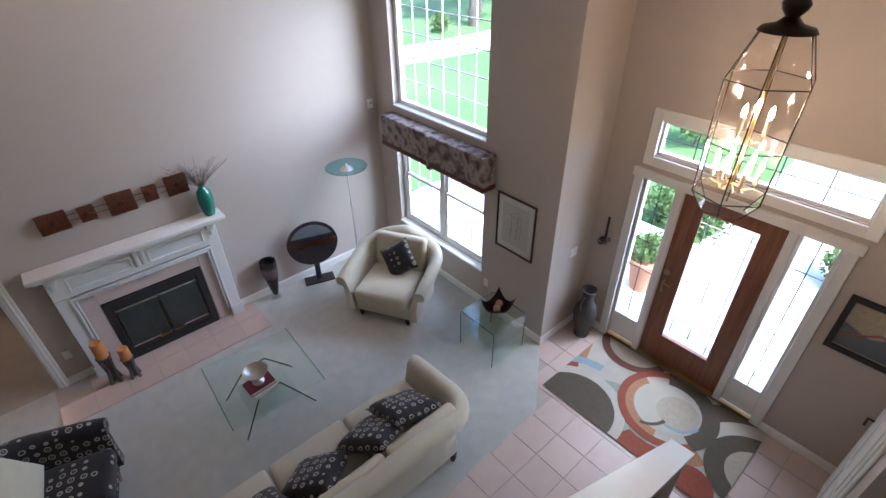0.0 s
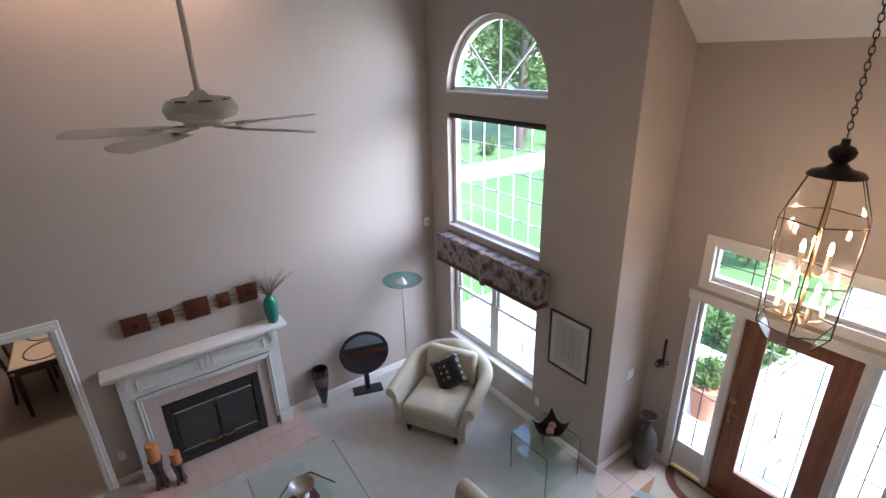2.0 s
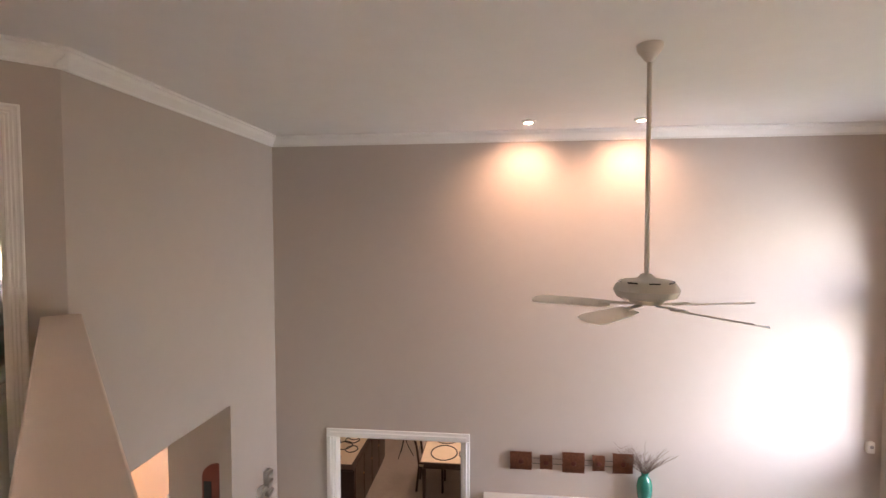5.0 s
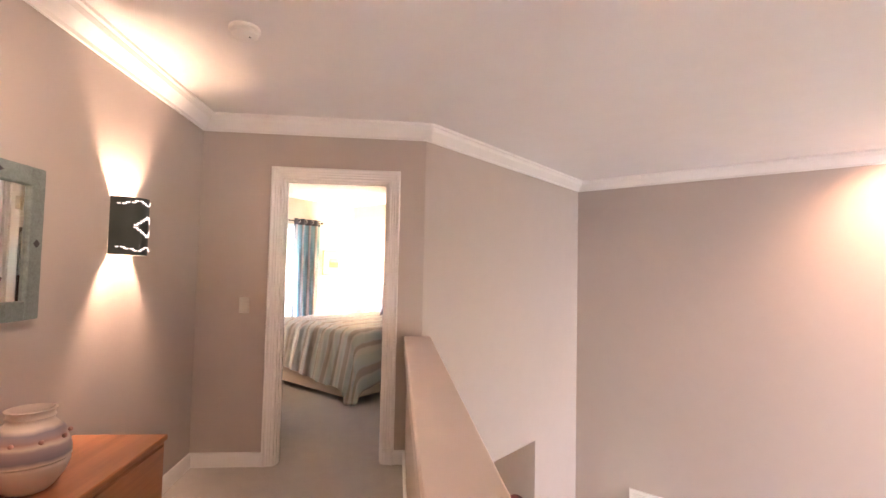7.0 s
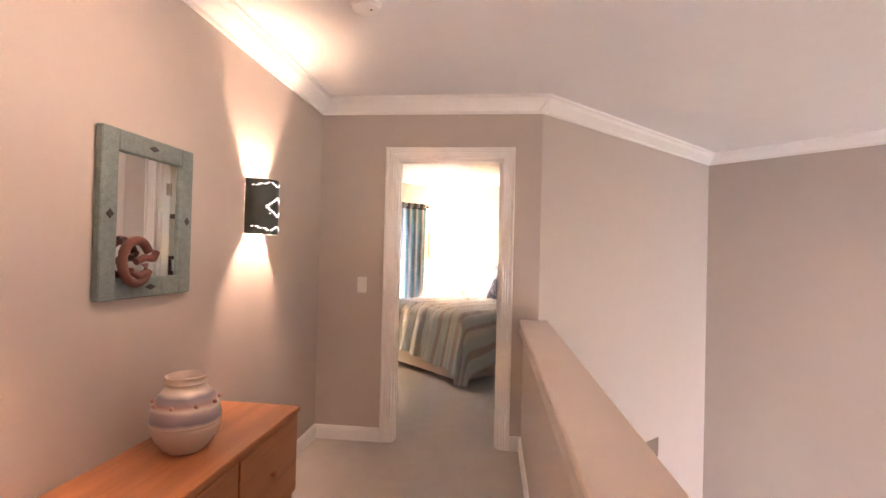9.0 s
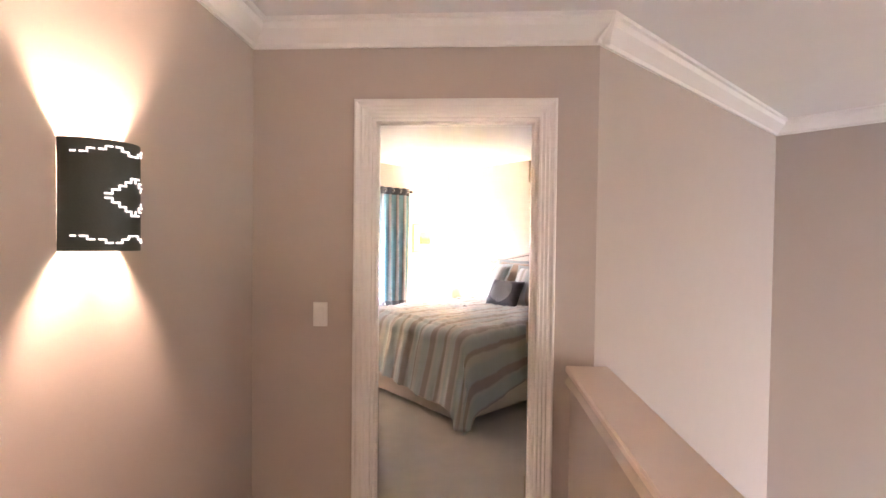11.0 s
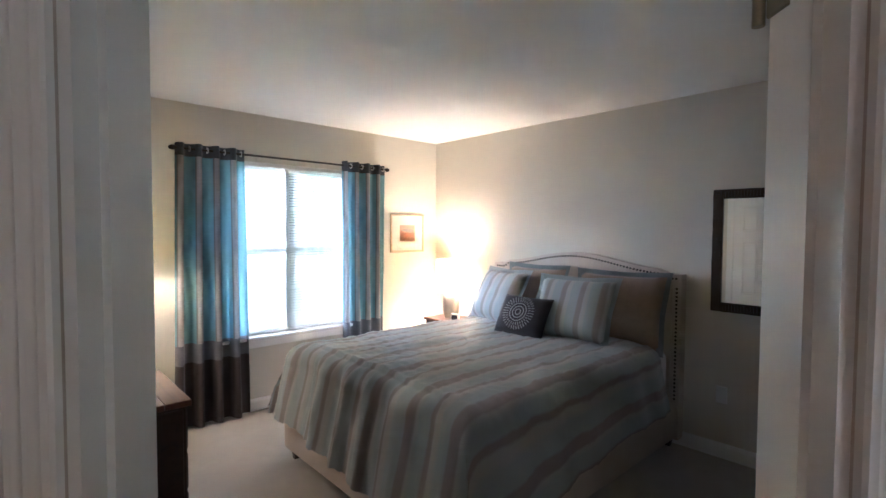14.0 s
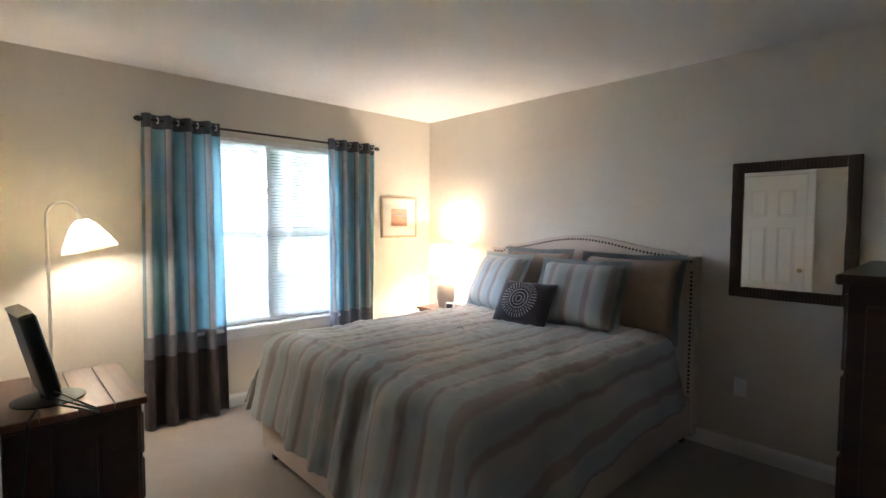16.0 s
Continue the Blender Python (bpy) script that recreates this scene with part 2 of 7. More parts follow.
def wall(name, axis, at, thick, a0, a1, z0, z1, holes, material, m=None):
    """A wall with rectangular holes (a0, a1, z0, z1). axis: the way that its face looks along; a runs along the wall."""
    cuts_a = sorted({a0, a1, *[h[0] for h in holes], *[h[1] for h in holes]})
    cuts_z = sorted({z0, z1, *[h[2] for h in holes], *[h[3] for h in holes]})
    bm = bmesh.new()
    solid = {}
    for i in range(len(cuts_a) - 1):
        for j in range(len(cuts_z) - 1):
            ca, cz = (cuts_a[i] + cuts_a[i + 1]) / 2, (cuts_z[j] + cuts_z[j + 1]) / 2
            solid[i, j] = not any(h[0] < ca < h[1] and h[2] < cz < h[3] for h in holes)
    grid = {}

    def vert(i, j, k):
        if (i, j, k) not in grid:
            a, z, d = cuts_a[i], cuts_z[j], (at, at + thick)[k]
            grid[i, j, k] = bm.verts.new((d, a, z) if axis == "x" else (a, d, z))
        return grid[i, j, k]
    for (i, j), s in solid.items():
        if not s:
            continue
        for k in (0, 1):
            bm.faces.new([vert(i, j, k), vert(i + 1, j, k), vert(i + 1, j + 1, k), vert(i, j + 1, k)])
        for di, dj, e0, e1 in ((-1, 0, (i, j), (i, j + 1)), (1, 0, (i + 1, j), (i + 1, j + 1)), (0, -1, (i, j), (i + 1, j)), (0, 1, (i, j + 1), (i + 1, j + 1))):
            if not solid.get((i + di, j + dj), False):
                bm.faces.new([vert(*e0, 0), vert(*e1, 0), vert(*e1, 1), vert(*e0, 1)])
    ob = part(name, bm, material, m=m)
    return tagged(ob, kind="structure")


def structure(name, bm, material, label="", m=None, smooth=None, parent=None):
    return tagged(part(name, bm, material, parent, label, smooth, m), kind="structure")


# ---- large structure ----
# openings
DIN = (-2.66, -1.17, 0.0, 2.0)                      # to the dining room
WIN = (3.69, 5.31)                                   # the tall window bay, along y
LOW, MID, ARCH = (0.52, 1.95), (2.18, 3.62), 3.86    # heights of its three lights
ENTRY = (0.58, 2.36)
wall("wall_kitchen_side", "y", YF, 0.16, -4.75, -3.5, 0, 2.7, [], PAINT)
wall("wall_fireplace", "y", YF, 0.16, -3.5, 3.37, 0, ZC, [DIN], PAINT)
w = wall("wall_entry", "x", XD, 0.16, -0.3, YN + 0.15, -0.1, 4.75, [(0.66, 2.28, 0.02, 2.06), (0.60, 2.24, 2.30, 2.62)], PAINT)
wall("wall_return", "y", YN, 0.15, XW, XD, 0, 5.3, [], PAINT)
wall("wall_left", "x", XL, -0.13, UV(-0.279, 4.476).y, YF, 0, ZC, [(3.3, 4.72, 0, 2.69)], PAINT)
wall("wall_left_lower", "x", XL, -0.13, -2.2, UV(-0.279, 4.476).y, 0, 2.6, [], PAINT)
wall("wall_closet", "y", -0.06, -0.12, 2.55, XD, 0, ZC, [], PAINT)
# Unseen walls, added to close the space against outside light.
wall("wall_stair_side_unseen", "x", 2.55, 0.12, -2.2, -0.18, 0, ZC, [], PAINT)
wall("wall_south_unseen", "y", -2.2, -0.12, -5.6, 2.67, 0, ZC, [], PAINT)
wall("wall_bedroom_door", "y", 4.476, 0.12, -1.89, -0.279, Z2, ZC, [(-1.316, -0.548, Z2, Z2 + 2.06)], PAINT, m=LOFT)
wall("wall_landing", "x", -1.89, -0.12, -2.4, 4.596, Z2, ZC, [], PAINT, m=LOFT)

# window wall with an arched top light
bm = bmesh.new()
yc, rad = (WIN[0] + WIN[1]) / 2, (WIN[1] - WIN[0]) / 2
ARC = [(yc + rad * math.cos(math.pi * i / 24), ARCH + rad * 0.98 * math.sin(math.pi * i / 24)) for i in range(25)]
for x in (XW, XW + 0.16):
    def V(y, z):
        return bm.verts.new((x, y, z))
    for y0, y1, z0, z1 in ((YN + 0.15, WIN[0], 0, ZC), (WIN[1], YF, 0, ZC), (WIN[0], WIN[1], 0, LOW[0]), (WIN[0], WIN[1], LOW[1], MID[0]), (WIN[0], WIN[1], MID[1], ARCH)):
        bm.faces.new((V(y0, z0), V(y1, z0), V(y1, z1), V(y0, z1)))
    for (ya, za), (yb, zb) in zip(ARC, ARC[1:]):
        bm.faces.new((V(ya, za), V(yb, zb), V(yb, ZC), V(ya, ZC)))
edge = []
for z0, z1 in (LOW, MID):
    edge += [((WIN[0], z0), (WIN[1], z0)), ((WIN[1], z0), (WIN[1], z1)), ((WIN[1], z1), (WIN[0], z1)), ((WIN[0], z1), (WIN[0], z0))]
edge += list(zip(ARC, ARC[1:])) + [((WIN[0], ARCH), (WIN[1], ARCH))]
for (ya, za), (yb, zb) in edge:
    bm.faces.new([bm.verts.new(c) for c in ((XW, ya, za), (XW, yb, zb), (XW + 0.16, yb, zb), (XW + 0.16, ya, za))])
bmesh.ops.remove_doubles(bm, verts=bm.verts, dist=1e-4)
structure("wall_window", bm, PAINT)

# floors
structure("floor_carpet", prism([(-6.4, -2.2), (1.0, -2.2), (1.0, 2.06), (2.42, 2.12), (XW, YN), (XW, YF), (-6.4, YF)], -0.06, 0.0), CARPET)
structure("floor_entry", prism([(1.0, -2.2), (XD, -2.2), (XD, YN), (XW, YN), (2.42, 2.12), (1.0, 2.06)], -0.06, -0.008), GROUT)
structure("floor_dining", B(-6.4, 3.5, YF, 11.0, -0.06, 0.0), CARPET2)
structure("floor_landing", B(-1.89, -0.25, -2.4, 4.476, Z2 - 0.3, Z2, m=LOFT), CARPET2)
structure("floor_bedroom", prism([tuple(UV(-1.89, 4.476).xy), tuple(UV(-0.279, 4.476).xy), (-3.49, BY1 + 0.12), (BX - 0.12, BY1 + 0.12), (BX - 0.12, 1.78), (-4.65, 1.78)], Z2 - 0.3, Z2), CARPET2)

# ceilings
bm = bmesh.new()
def flat(*pts):
    bm.faces.new([bm.verts.new(p) for p in pts])
XS = 2.45
def zs(x):
    return ZC - (x - XS) * 0.81
flat((-5.8, -2.4, ZC), (XS, -2.4, ZC), (XS, 3.08, ZC), (-5.8, 3.08, ZC))
flat((-5.8, 3.08, ZC), (XS, 3.08, ZC), (3.4, 3.08, ZC), (3.4, YF + 0.2, ZC), (-5.8, YF + 0.2, ZC))
flat((XS, -2.4, ZC), (4.1, -2.4, zs(4.1)), (4.1, YN, zs(4.1)), (XW, YN, zs(XW)), (XS, 3.08, ZC))
flat((XS, 3.08, ZC), (XW, YN, zs(XW)), (XW + 0.05, 3.08, ZC))
bmesh.ops.remove_doubles(bm, verts=bm.verts, dist=1e-4)
structure("ceiling_great_room", bm, CEIL)
structure("ceiling_bedroom", B(BX - 0.12, -3.49, 1.78, BY1 + 0.12, ZC + 0.004, ZC + 0.1), CEIL)
# Unseen plain cover over the house; ends short so the porch stays sunlit.
structure("unseen_roof", B(-9, 4.04, -3, 7, ZC + 0.35, ZC + 0.45), GROUT)
structure("ceiling_dining", B(-5.6, 3.5, YF + 0.16, 11.0, 2.6, 2.7), CEIL)
# dining room and kitchen beyond the openings
wall("wall_dining_far", "y", 10.6, 0.12, -5.6, 3.5, 0, 2.6, [], PAINT)
wall("wall_dining_left", "x", -4.63, -0.12, YF + 0.16, 10.6, 0, 2.6, [], PAINT)
wall("wall_dining_right", "x", 1.2, 0.12, YF + 0.16, 10.6, 0, 2.6, [], PAINT)
wall("wall_kitchen_far", "x", -6.2, -0.12, -2.2, 9.0, 0, 2.69, [], PAINT)
structure("ceiling_kitchen", B(-6.2, XL - 0.13, -2.2, 9.0, 2.70, 2.78), CEIL)

# half wall along the landing, with its ledge
structure("half_wall", B(-0.385, -0.245, -2.4, 4.476, Z2 - 0.45, 3.86, m=LOFT), PAINT)
bm = B(-0.41, -0.215, -2.4, 4.47, 3.86, 3.89, bevel=0.006, m=LOFT)
structure("half_wall_ledge", bm, surface("painted_ledge", (0.62, 0.52, 0.45), 0.45, 60, 0.04, 0.05), m=None)
bm = run([(0, 0), (0.028, 0), (0.028, 0.012), (0.016, 0.03), (0.012, 0.045), (0, 0.045)], UV(-0.385, -2.4, 3.813), UV(-0.385, 4.45, 3.813), UV(-1, 0) )
structure("trim", bm, PAINT)

# bedroom walls
BW = (3.45, 4.65, 3.60, 5.07)
wall("wall_bedroom_window", "x", BX, -0.15, BY0 - 0.12, BY1 + 0.12, Z2, ZC + 0.02, [BW], CREAM)
wall("wall_headboard", "y", BY1, 0.12, BX, XL - 0.13, Z2, ZC + 0.02, [], CREAM)
wall("wall_bedroom_near", "y", BY0, -0.12, BX, -4.38, Z2, ZC + 0.02, [], CREAM)
wall("wall_bedroom_return", "x", -4.38, -0.12, 2.02, BY0 - 0.12, Z2, ZC + 0.02, [], CREAM)
wall("wall_bedroom_right", "x", -3.50, 0.004, 2.98, BY1, Z2, ZC + 0.02, [], CREAM)
wall("wall_bedroom_entry", "y", 4.598, 0.006, -1.5, -0.33, Z2, ZC, [(-1.316, -0.548, Z2, Z2 + 2.06)], CREAM, m=LOFT)

# crown mouldings and baseboards
CROWN = [(0, 0), (0.016, 0), (0.02, 0.018), (0.045, 0.04), (0.075, 0.065), (0.085, 0.09), (0.1, 0.094), (0.1, 0.112), (0, 0.112)]
BASE = [(0, 0), (0.016, 0), (0.016, 0.075), (0.010, 0.095), (0.004, 0.1), (0, 0.1)]
zc = ZC - 0.112
corner = UV(-0.279, 4.476)
for p0, p1, side in (((XL, YF, zc), (XW, YF, zc), (0, -1, 0)), ((XW, YF, zc), (XW, 3.06, zc), (-1, 0, 0)), ((XL, corner.y - 0.04, zc), (XL, YF, zc), (1, 0, 0)),
                     (UV(-1.89, 4.476, zc), UV(-0.238, 4.476, zc), UV(0, -1)), (UV(-1.89, -2.4, zc), UV(-1.89, 4.476, zc), UV(1, 0))):
    structure("crown_moulding", run(CROWN, p0, p1, side), TRIM)
for p0, p1, side in (((DIN[1] + 0.09, YF, 0), (-0.835, YF, 0), (0, -1, 0)), ((0.815, YF, 0), (XW, YF, 0), (0, -1, 0)), ((XL, YF, 0), (DIN[0] - 0.09, YF, 0), (0, -1, 0)),
                     ((XW, YF, 0), (XW, YN, 0), (-1, 0, 0)), ((XW - 0.016, YN, 0), (XD, YN, 0), (0, -1, 0)), ((XD, YN, 0), (XD, 2.37, 0), (-1, 0, 0)), ((XD, 0.57, 0), (XD, -0.06, 0), (-1, 0, 0)),
                     ((XL, 4.72, 0), (XL, YF, 0), (1, 0, 0)), (UV(-1.89, -2.4, Z2), UV(-1.89, 4.476, Z2), UV(1, 0)), (UV(-1.89, 4.476, Z2), UV(-1.40, 4.476, Z2), UV(0, -1)),
                     (UV(-0.47, 4.476, Z2), UV(-0.385, 4.476, Z2), UV(0, -1)), (UV(-0.385, -2.4, Z2), UV(-0.385, 4.476, Z2), UV(-1, 0)),
                     ((BX, BY0, Z2), (BX, BY1, Z2), (1, 0, 0)), ((BX, BY1, Z2), (-3.5, BY1, Z2), (0, -1, 0)), ((BX, BY0, Z2), (-5.66, BY0, Z2), (0, 1, 0)), ((-4.82, BY0, Z2), (-4.38, BY0, Z2), (0, 1, 0)), ((-3.5, BY1, Z2), (-3.5, 3.2, Z2), (-1, 0, 0))):
    structure("baseboard", run(BASE, p0, p1, side), TRIM)
# stair wall that climbs from the entry to the landing, with a white cap
STAIR = pose(2.31, 0.82, 0, 0, 0, 4)
bm = prism([(0, 0), (0, 0.97), (-3.2, 3.79), (-3.2, 0)], -0.06, 0.06, m=STAIR @ pose(0, 0, 0, 90))
structure("stair_wall", bm, PAINT)
bm = prism([(0.03, 0.945), (0.03, 0.98), (0, 1.0), (-3.2, 3.82), (-3.2, 3.79)], -0.085, 0.085, m=STAIR @ pose(0, 0, 0, 90))
structure("stair_wall_top", bm, TRIM)

# ---- more materials ----
BLACK = surface("black_metal", (0.02, 0.02, 0.022), 0.45, 80, 0.2, 0.1)
DARKWOOD = wood("dark_stained_wood", (0.018, 0.010, 0.008), (0.05, 0.026, 0.018), 0.35, 2)
DOORWOOD = wood("red_brown_door_wood", (0.16, 0.06, 0.032), (0.29, 0.125, 0.07), 0.4, 2)
IVORY = surface("ivory_upholstery", (0.56, 0.52, 0.40), 0.85, 120, 0.08, 0.25, sheen=0.3)
BRASS = surface("aged_brass", (0.45, 0.32, 0.15), 0.35, 50, 0.1, 0.05, metal=1.0)
CHROME = surface("brushed_steel", (0.62, 0.61, 0.58), 0.28, 90, 0.06, 0.05, metal=1.0)
GREENGLASS = clear("pale_green_glass", (0.93, 0.975, 0.955))
MIRROR = surface("mirror_silver", (0.86, 0.87, 0.87), 0.02, 10, 0.01, 0.0, metal=1.0)
PLASTIC = surface("white_plastic", (0.78, 0.77, 0.73), 0.35, 40, 0.03, 0.03)
BULB = glow("warm_bulb", (1.0, 0.70, 0.42), 45)
SPOTGLOW = glow("spot_lamp_face", (1.0, 0.78, 0.55), 12)
FOLIAGE = surface("foliage", (0.075, 0.13, 0.035), 0.6, 5, 0.5, 0.2, blot=6)
BARK = surface("bark", (0.11, 0.085, 0.065), 0.9, 14, 0.35, 0.8, depth=0.02)


def dotted(name, base, dot, pitch=0.085):
    """Dark cloth with a scatter of pale ring dots."""
    m, n, l, p = nodes_of(name)
    vo = n.new("ShaderNodeTexVoronoi")
    vo.inputs["Scale"].default_value, vo.inputs["Randomness"].default_value = 1 / pitch, 0.25
    l.new(coords(n, l, 1.0), vo.inputs[0])
    no = n.new("ShaderNodeTexNoise")
    l.new(coords(n, l, 60.0), no.inputs[0])
    rings = ramp(n, l, vo.outputs["Distance"], [(0.0, shade(dot, 0.6)), (0.10, shade(dot, 0.5)), (0.14, base), (0.20, base), (0.24, dot), (0.31, dot), (0.35, base)])
    mx = n.new("ShaderNodeMix")
    mx.data_type, mx.blend_type = "RGBA", "MULTIPLY"
    mx.inputs[0].default_value = 0.35
    l.new(rings, mx.inputs[6])
    l.new(no.outputs[0], mx.inputs[7])
    l.new(mx.outputs[2], p.inputs["Base Color"])
    p.inputs["Roughness"].default_value, p.inputs["Sheen Weight"].default_value = 0.85, 0.2
    return m


DOTS = dotted("black_dotted_cloth", (0.014, 0.013, 0.018), (0.46, 0.42, 0.34), 0.078)


def pillow(w, d, h, seg=14, pinch=0.06, bm=None, m=None):
    """A stuffed square cushion with drawn-in sides and pointed corners, lying flat."""
    bm = bm or bmesh.new()
    made = []
    rows = {}
    for s in (1, -1):
        for i in range(seg + 1):
            for j in range(seg + 1):
                a, b = 2 * i / seg - 1, 2 * j / seg - 1
                t = ((1 - a ** 4) * (1 - b ** 4)) ** 0.55
                x = a * w / 2 * (1 - pinch * (1 - b * b))
                y = b * d / 2 * (1 - pinch * (1 - a * a))
                edge = i in (0, seg) or j in (0, seg)
                if s == -1 and edge:
                    rows[s, i, j] = rows[1, i, j]
                    continue
                v = bm.verts.new((x, y, s * h / 2 * t + 0.006 * noise.noise((a * 3, b * 3, s * 2.0)) * t))
                rows[s, i, j] = v
                made.append(v)
        for i in range(seg):
            for j in range(seg):
                bm.faces.new((rows[s, i, j], rows[s, i + 1, j], rows[s, i + 1, j + 1], rows[s, i, j + 1]))
    if m is not None:
        bmesh.ops.transform(bm, matrix=m, verts=made)
    return bm


def soft(x0, x1, y0, y1, z0, z1, r=0.05, puff=0.0, m=None):
    """An upholstered block with rounded edges; puff swells its top."""
    bm = B(x0, x1, y0, y1, z0, z1, bevel=r, seg=4)
    if puff:
        bmesh.ops.subdivide_edges(bm, edges=[e for e in bm.edges if e.calc_length() > 0.15], cuts=5, use_grid_fill=True)
        for v in bm.verts:
            a, b = (v.co.x - x0) / (x1 - x0) * 2 - 1, (v.co.y - y0) / (y1 - y0) * 2 - 1
            if v.co.z > (z0 + z1) / 2:
                v.co.z += puff * max(0, 1 - a * a) * max(0, 1 - b * b)
    if m is not None:
        bmesh.ops.transform(bm, matrix=m, verts=bm.verts)
    return bm


def rolled(outline, x0, x1, bm=None, bevel=0.02):
    """An arm or back: an outline in y and z, drawn along x."""
    bm = bm or bmesh.new()
    a = [bm.verts.new((x0, y, z)) for y, z in outline]
    b = [bm.verts.new((x1, y, z)) for y, z in outline]
    k = len(a)
    f0, f1 = bm.faces.new(a), bm.faces.new(b)
    for i in range(k):
        bm.faces.new((a[i], a[(i + 1) % k], b[(i + 1) % k], b[i]))
    es = list({e for f in (f0, f1) for e in f.edges})
    bmesh.ops.recalc_face_normals(bm, faces=bm.faces)
    bmesh.ops.bevel(bm, geom=es, offset=bevel, segments=3, affect="EDGES")
    return bm


def frame_bars(w, h, bar, d0, d1, cols=1, rows=1, thin=0.018, bm=None, off=(0.0, 0.0)):
    """A window sash in the plane y, z seen along x: outer bars and muntins."""
    bm = bm or bmesh.new()
    y, z = off
    for a in ((y, y + bar, z, z + h), (y + w - bar, y + w, z, z + h), (y + bar, y + w - bar, z, z + bar), (y + bar, y + w - bar, z + h - bar, z + h)):
        box(bm, d0, d1, a[0], a[1], a[2], a[3], bevel=0.004)
    dm = (d0 + d1) / 2
    for i in range(1, cols):
        c = y + w * i / cols
        box(bm, dm - 0.007, dm + 0.007, c - thin / 2, c + thin / 2, z + bar, z + h - bar)
    for i in range(1, rows):
        c = z + h * i / rows
        box(bm, dm - 0.008, dm + 0.008, y + bar, y + w - bar, c - thin / 2, c + thin / 2)
    return bm


def pane(bm, x, y0, y1, z0, z1):
    bm.faces.new([bm.verts.new(p) for p in ((x, y0, z0), (x, y1, z0), (x, y1, z1), (x, y0, z1))])
    return bm


# ---- windows of the tall bay ----
win = thing("window_1", ONE, "white double-hung window pair with a deep sill", "window", kind="structure")
X = XW + 0.085
wl, wh = WIN[1] - WIN[0], LOW[1] - LOW[0]
part("window_frame", box(frame_bars(wl, wh, 0.055, X, X + 0.07, off=(WIN[0], LOW[0])), X, X + 0.07, yc - 0.04, yc + 0.04, LOW[0] + 0.05, LOW[1] - 0.05), TRIM, win)
for y0 in (WIN[0] + 0.055, yc + 0.04):
    w2 = wl / 2 - 0.095
    for z0, dx in ((LOW[0] + 0.055, 0.0), (LOW[0] + wh / 2 - 0.01, 0.022)):
        sash = part("sash", frame_bars(w2, wh / 2 - 0.035, 0.035, X + 0.01 + dx, X + 0.035 + dx, 3, 2, 0.012, off=(y0, z0)), TRIM, win)
        part("pane", pane(bmesh.new(), X + 0.025 + dx, y0 + 0.03, y0 + w2 - 0.03, z0 + 0.03, z0 + wh / 2 - 0.065), PANE, sash)
part("window_sill", B(XW - 0.025, X, WIN[0] - 0.01, WIN[1] + 0.01, LOW[0] - 0.025, LOW[0] + 0.004, bevel=0.006), TRIM, win)

win = thing("window_2", ONE, "white picture window with thin muntins and rolled dark shade", "window", kind="structure")
part("window_frame", frame_bars(wl, MID[1] - MID[0], 0.06, X, X + 0.07, off=(WIN[0], MID[0])), TRIM, win)
part("muntins", frame_bars(wl - 0.1, MID[1] - MID[0] - 0.1, 0.01, X + 0.03, X + 0.044, 6, 5, 0.010, off=(WIN[0] + 0.05, MID[0] + 0.05)), TRIM, win)
part("pane", pane(bmesh.new(), X + 0.037, WIN[0] + 0.05, WIN[1] - 0.05, MID[0] + 0.05, MID[1] - 0.05), PANE, win)
part("window_sill", B(XW - 0.01, X, WIN[0], WIN[1], MID[0] - 0.004, MID[0] + 0.012, bevel=0.004), TRIM, win)
part("roller_shade", tube([(XW + 0.05, WIN[0] + 0.01, MID[1] - 0.035), (XW + 0.05, WIN[1] - 0.01, MID[1] - 0.035)], 0.032, 12), surface("dark_brown_shade", (0.03, 0.02, 0.018), 0.8, 90, 0.2, 0.1), win, "dark rolled shade", 40)

win = thing("window_3", ONE, "white half-round window with three radiating muntins", "window", kind="structure")
bm = bmesh.new()
def arc_ring(r0, r1, x0, x1):
    vs = []
    for i in range(25):
        a = math.pi * i / 24
        vs.append([bm.verts.new((x, yc + r * math.cos(a), ARCH + max(0.0, r * 0.98 * math.sin(a)))) for r in (r0, r1) for x in (x0, x1)])
    for p, q in zip(vs, vs[1:]):
        for i, j in ((0, 1), (1, 3), (3, 2), (2, 0)):
            bm.faces.new((p[i], p[j], q[j], q[i]))
arc_ring(rad - 0.055, rad, X, X + 0.07)
box(bm, X, X + 0.07, WIN[0], WIN[1], ARCH, ARCH + 0.06, bevel=0.004)
part("window_frame", bm, TRIM, win)
for a in (45, 90, 135):
    e = Vector((0, math.cos(radians(a)), math.sin(radians(a)))) * (rad - 0.05)
    o = Vector((X + 0.035, yc, ARCH + 0.05))
    part("muntin", tube([o, Vector((X + 0.035, yc, ARCH)) + e], 0.014, 6), TRIM, win)
bm = bmesh.new()
bm.faces.new([bm.verts.new((X + 0.037, yc + (rad - 0.04) * math.cos(math.pi * i / 24), ARCH + 0.04 + (rad * 0.98 - 0.08) * math.sin(math.pi * i / 24))) for i in range(25)])
part("pane", bm, PANE, win)
part("window_sill", B(XW - 0.012, X, WIN[0], WIN[1], ARCH - 0.004, ARCH + 0.014, bevel=0.004), TRIM, win)

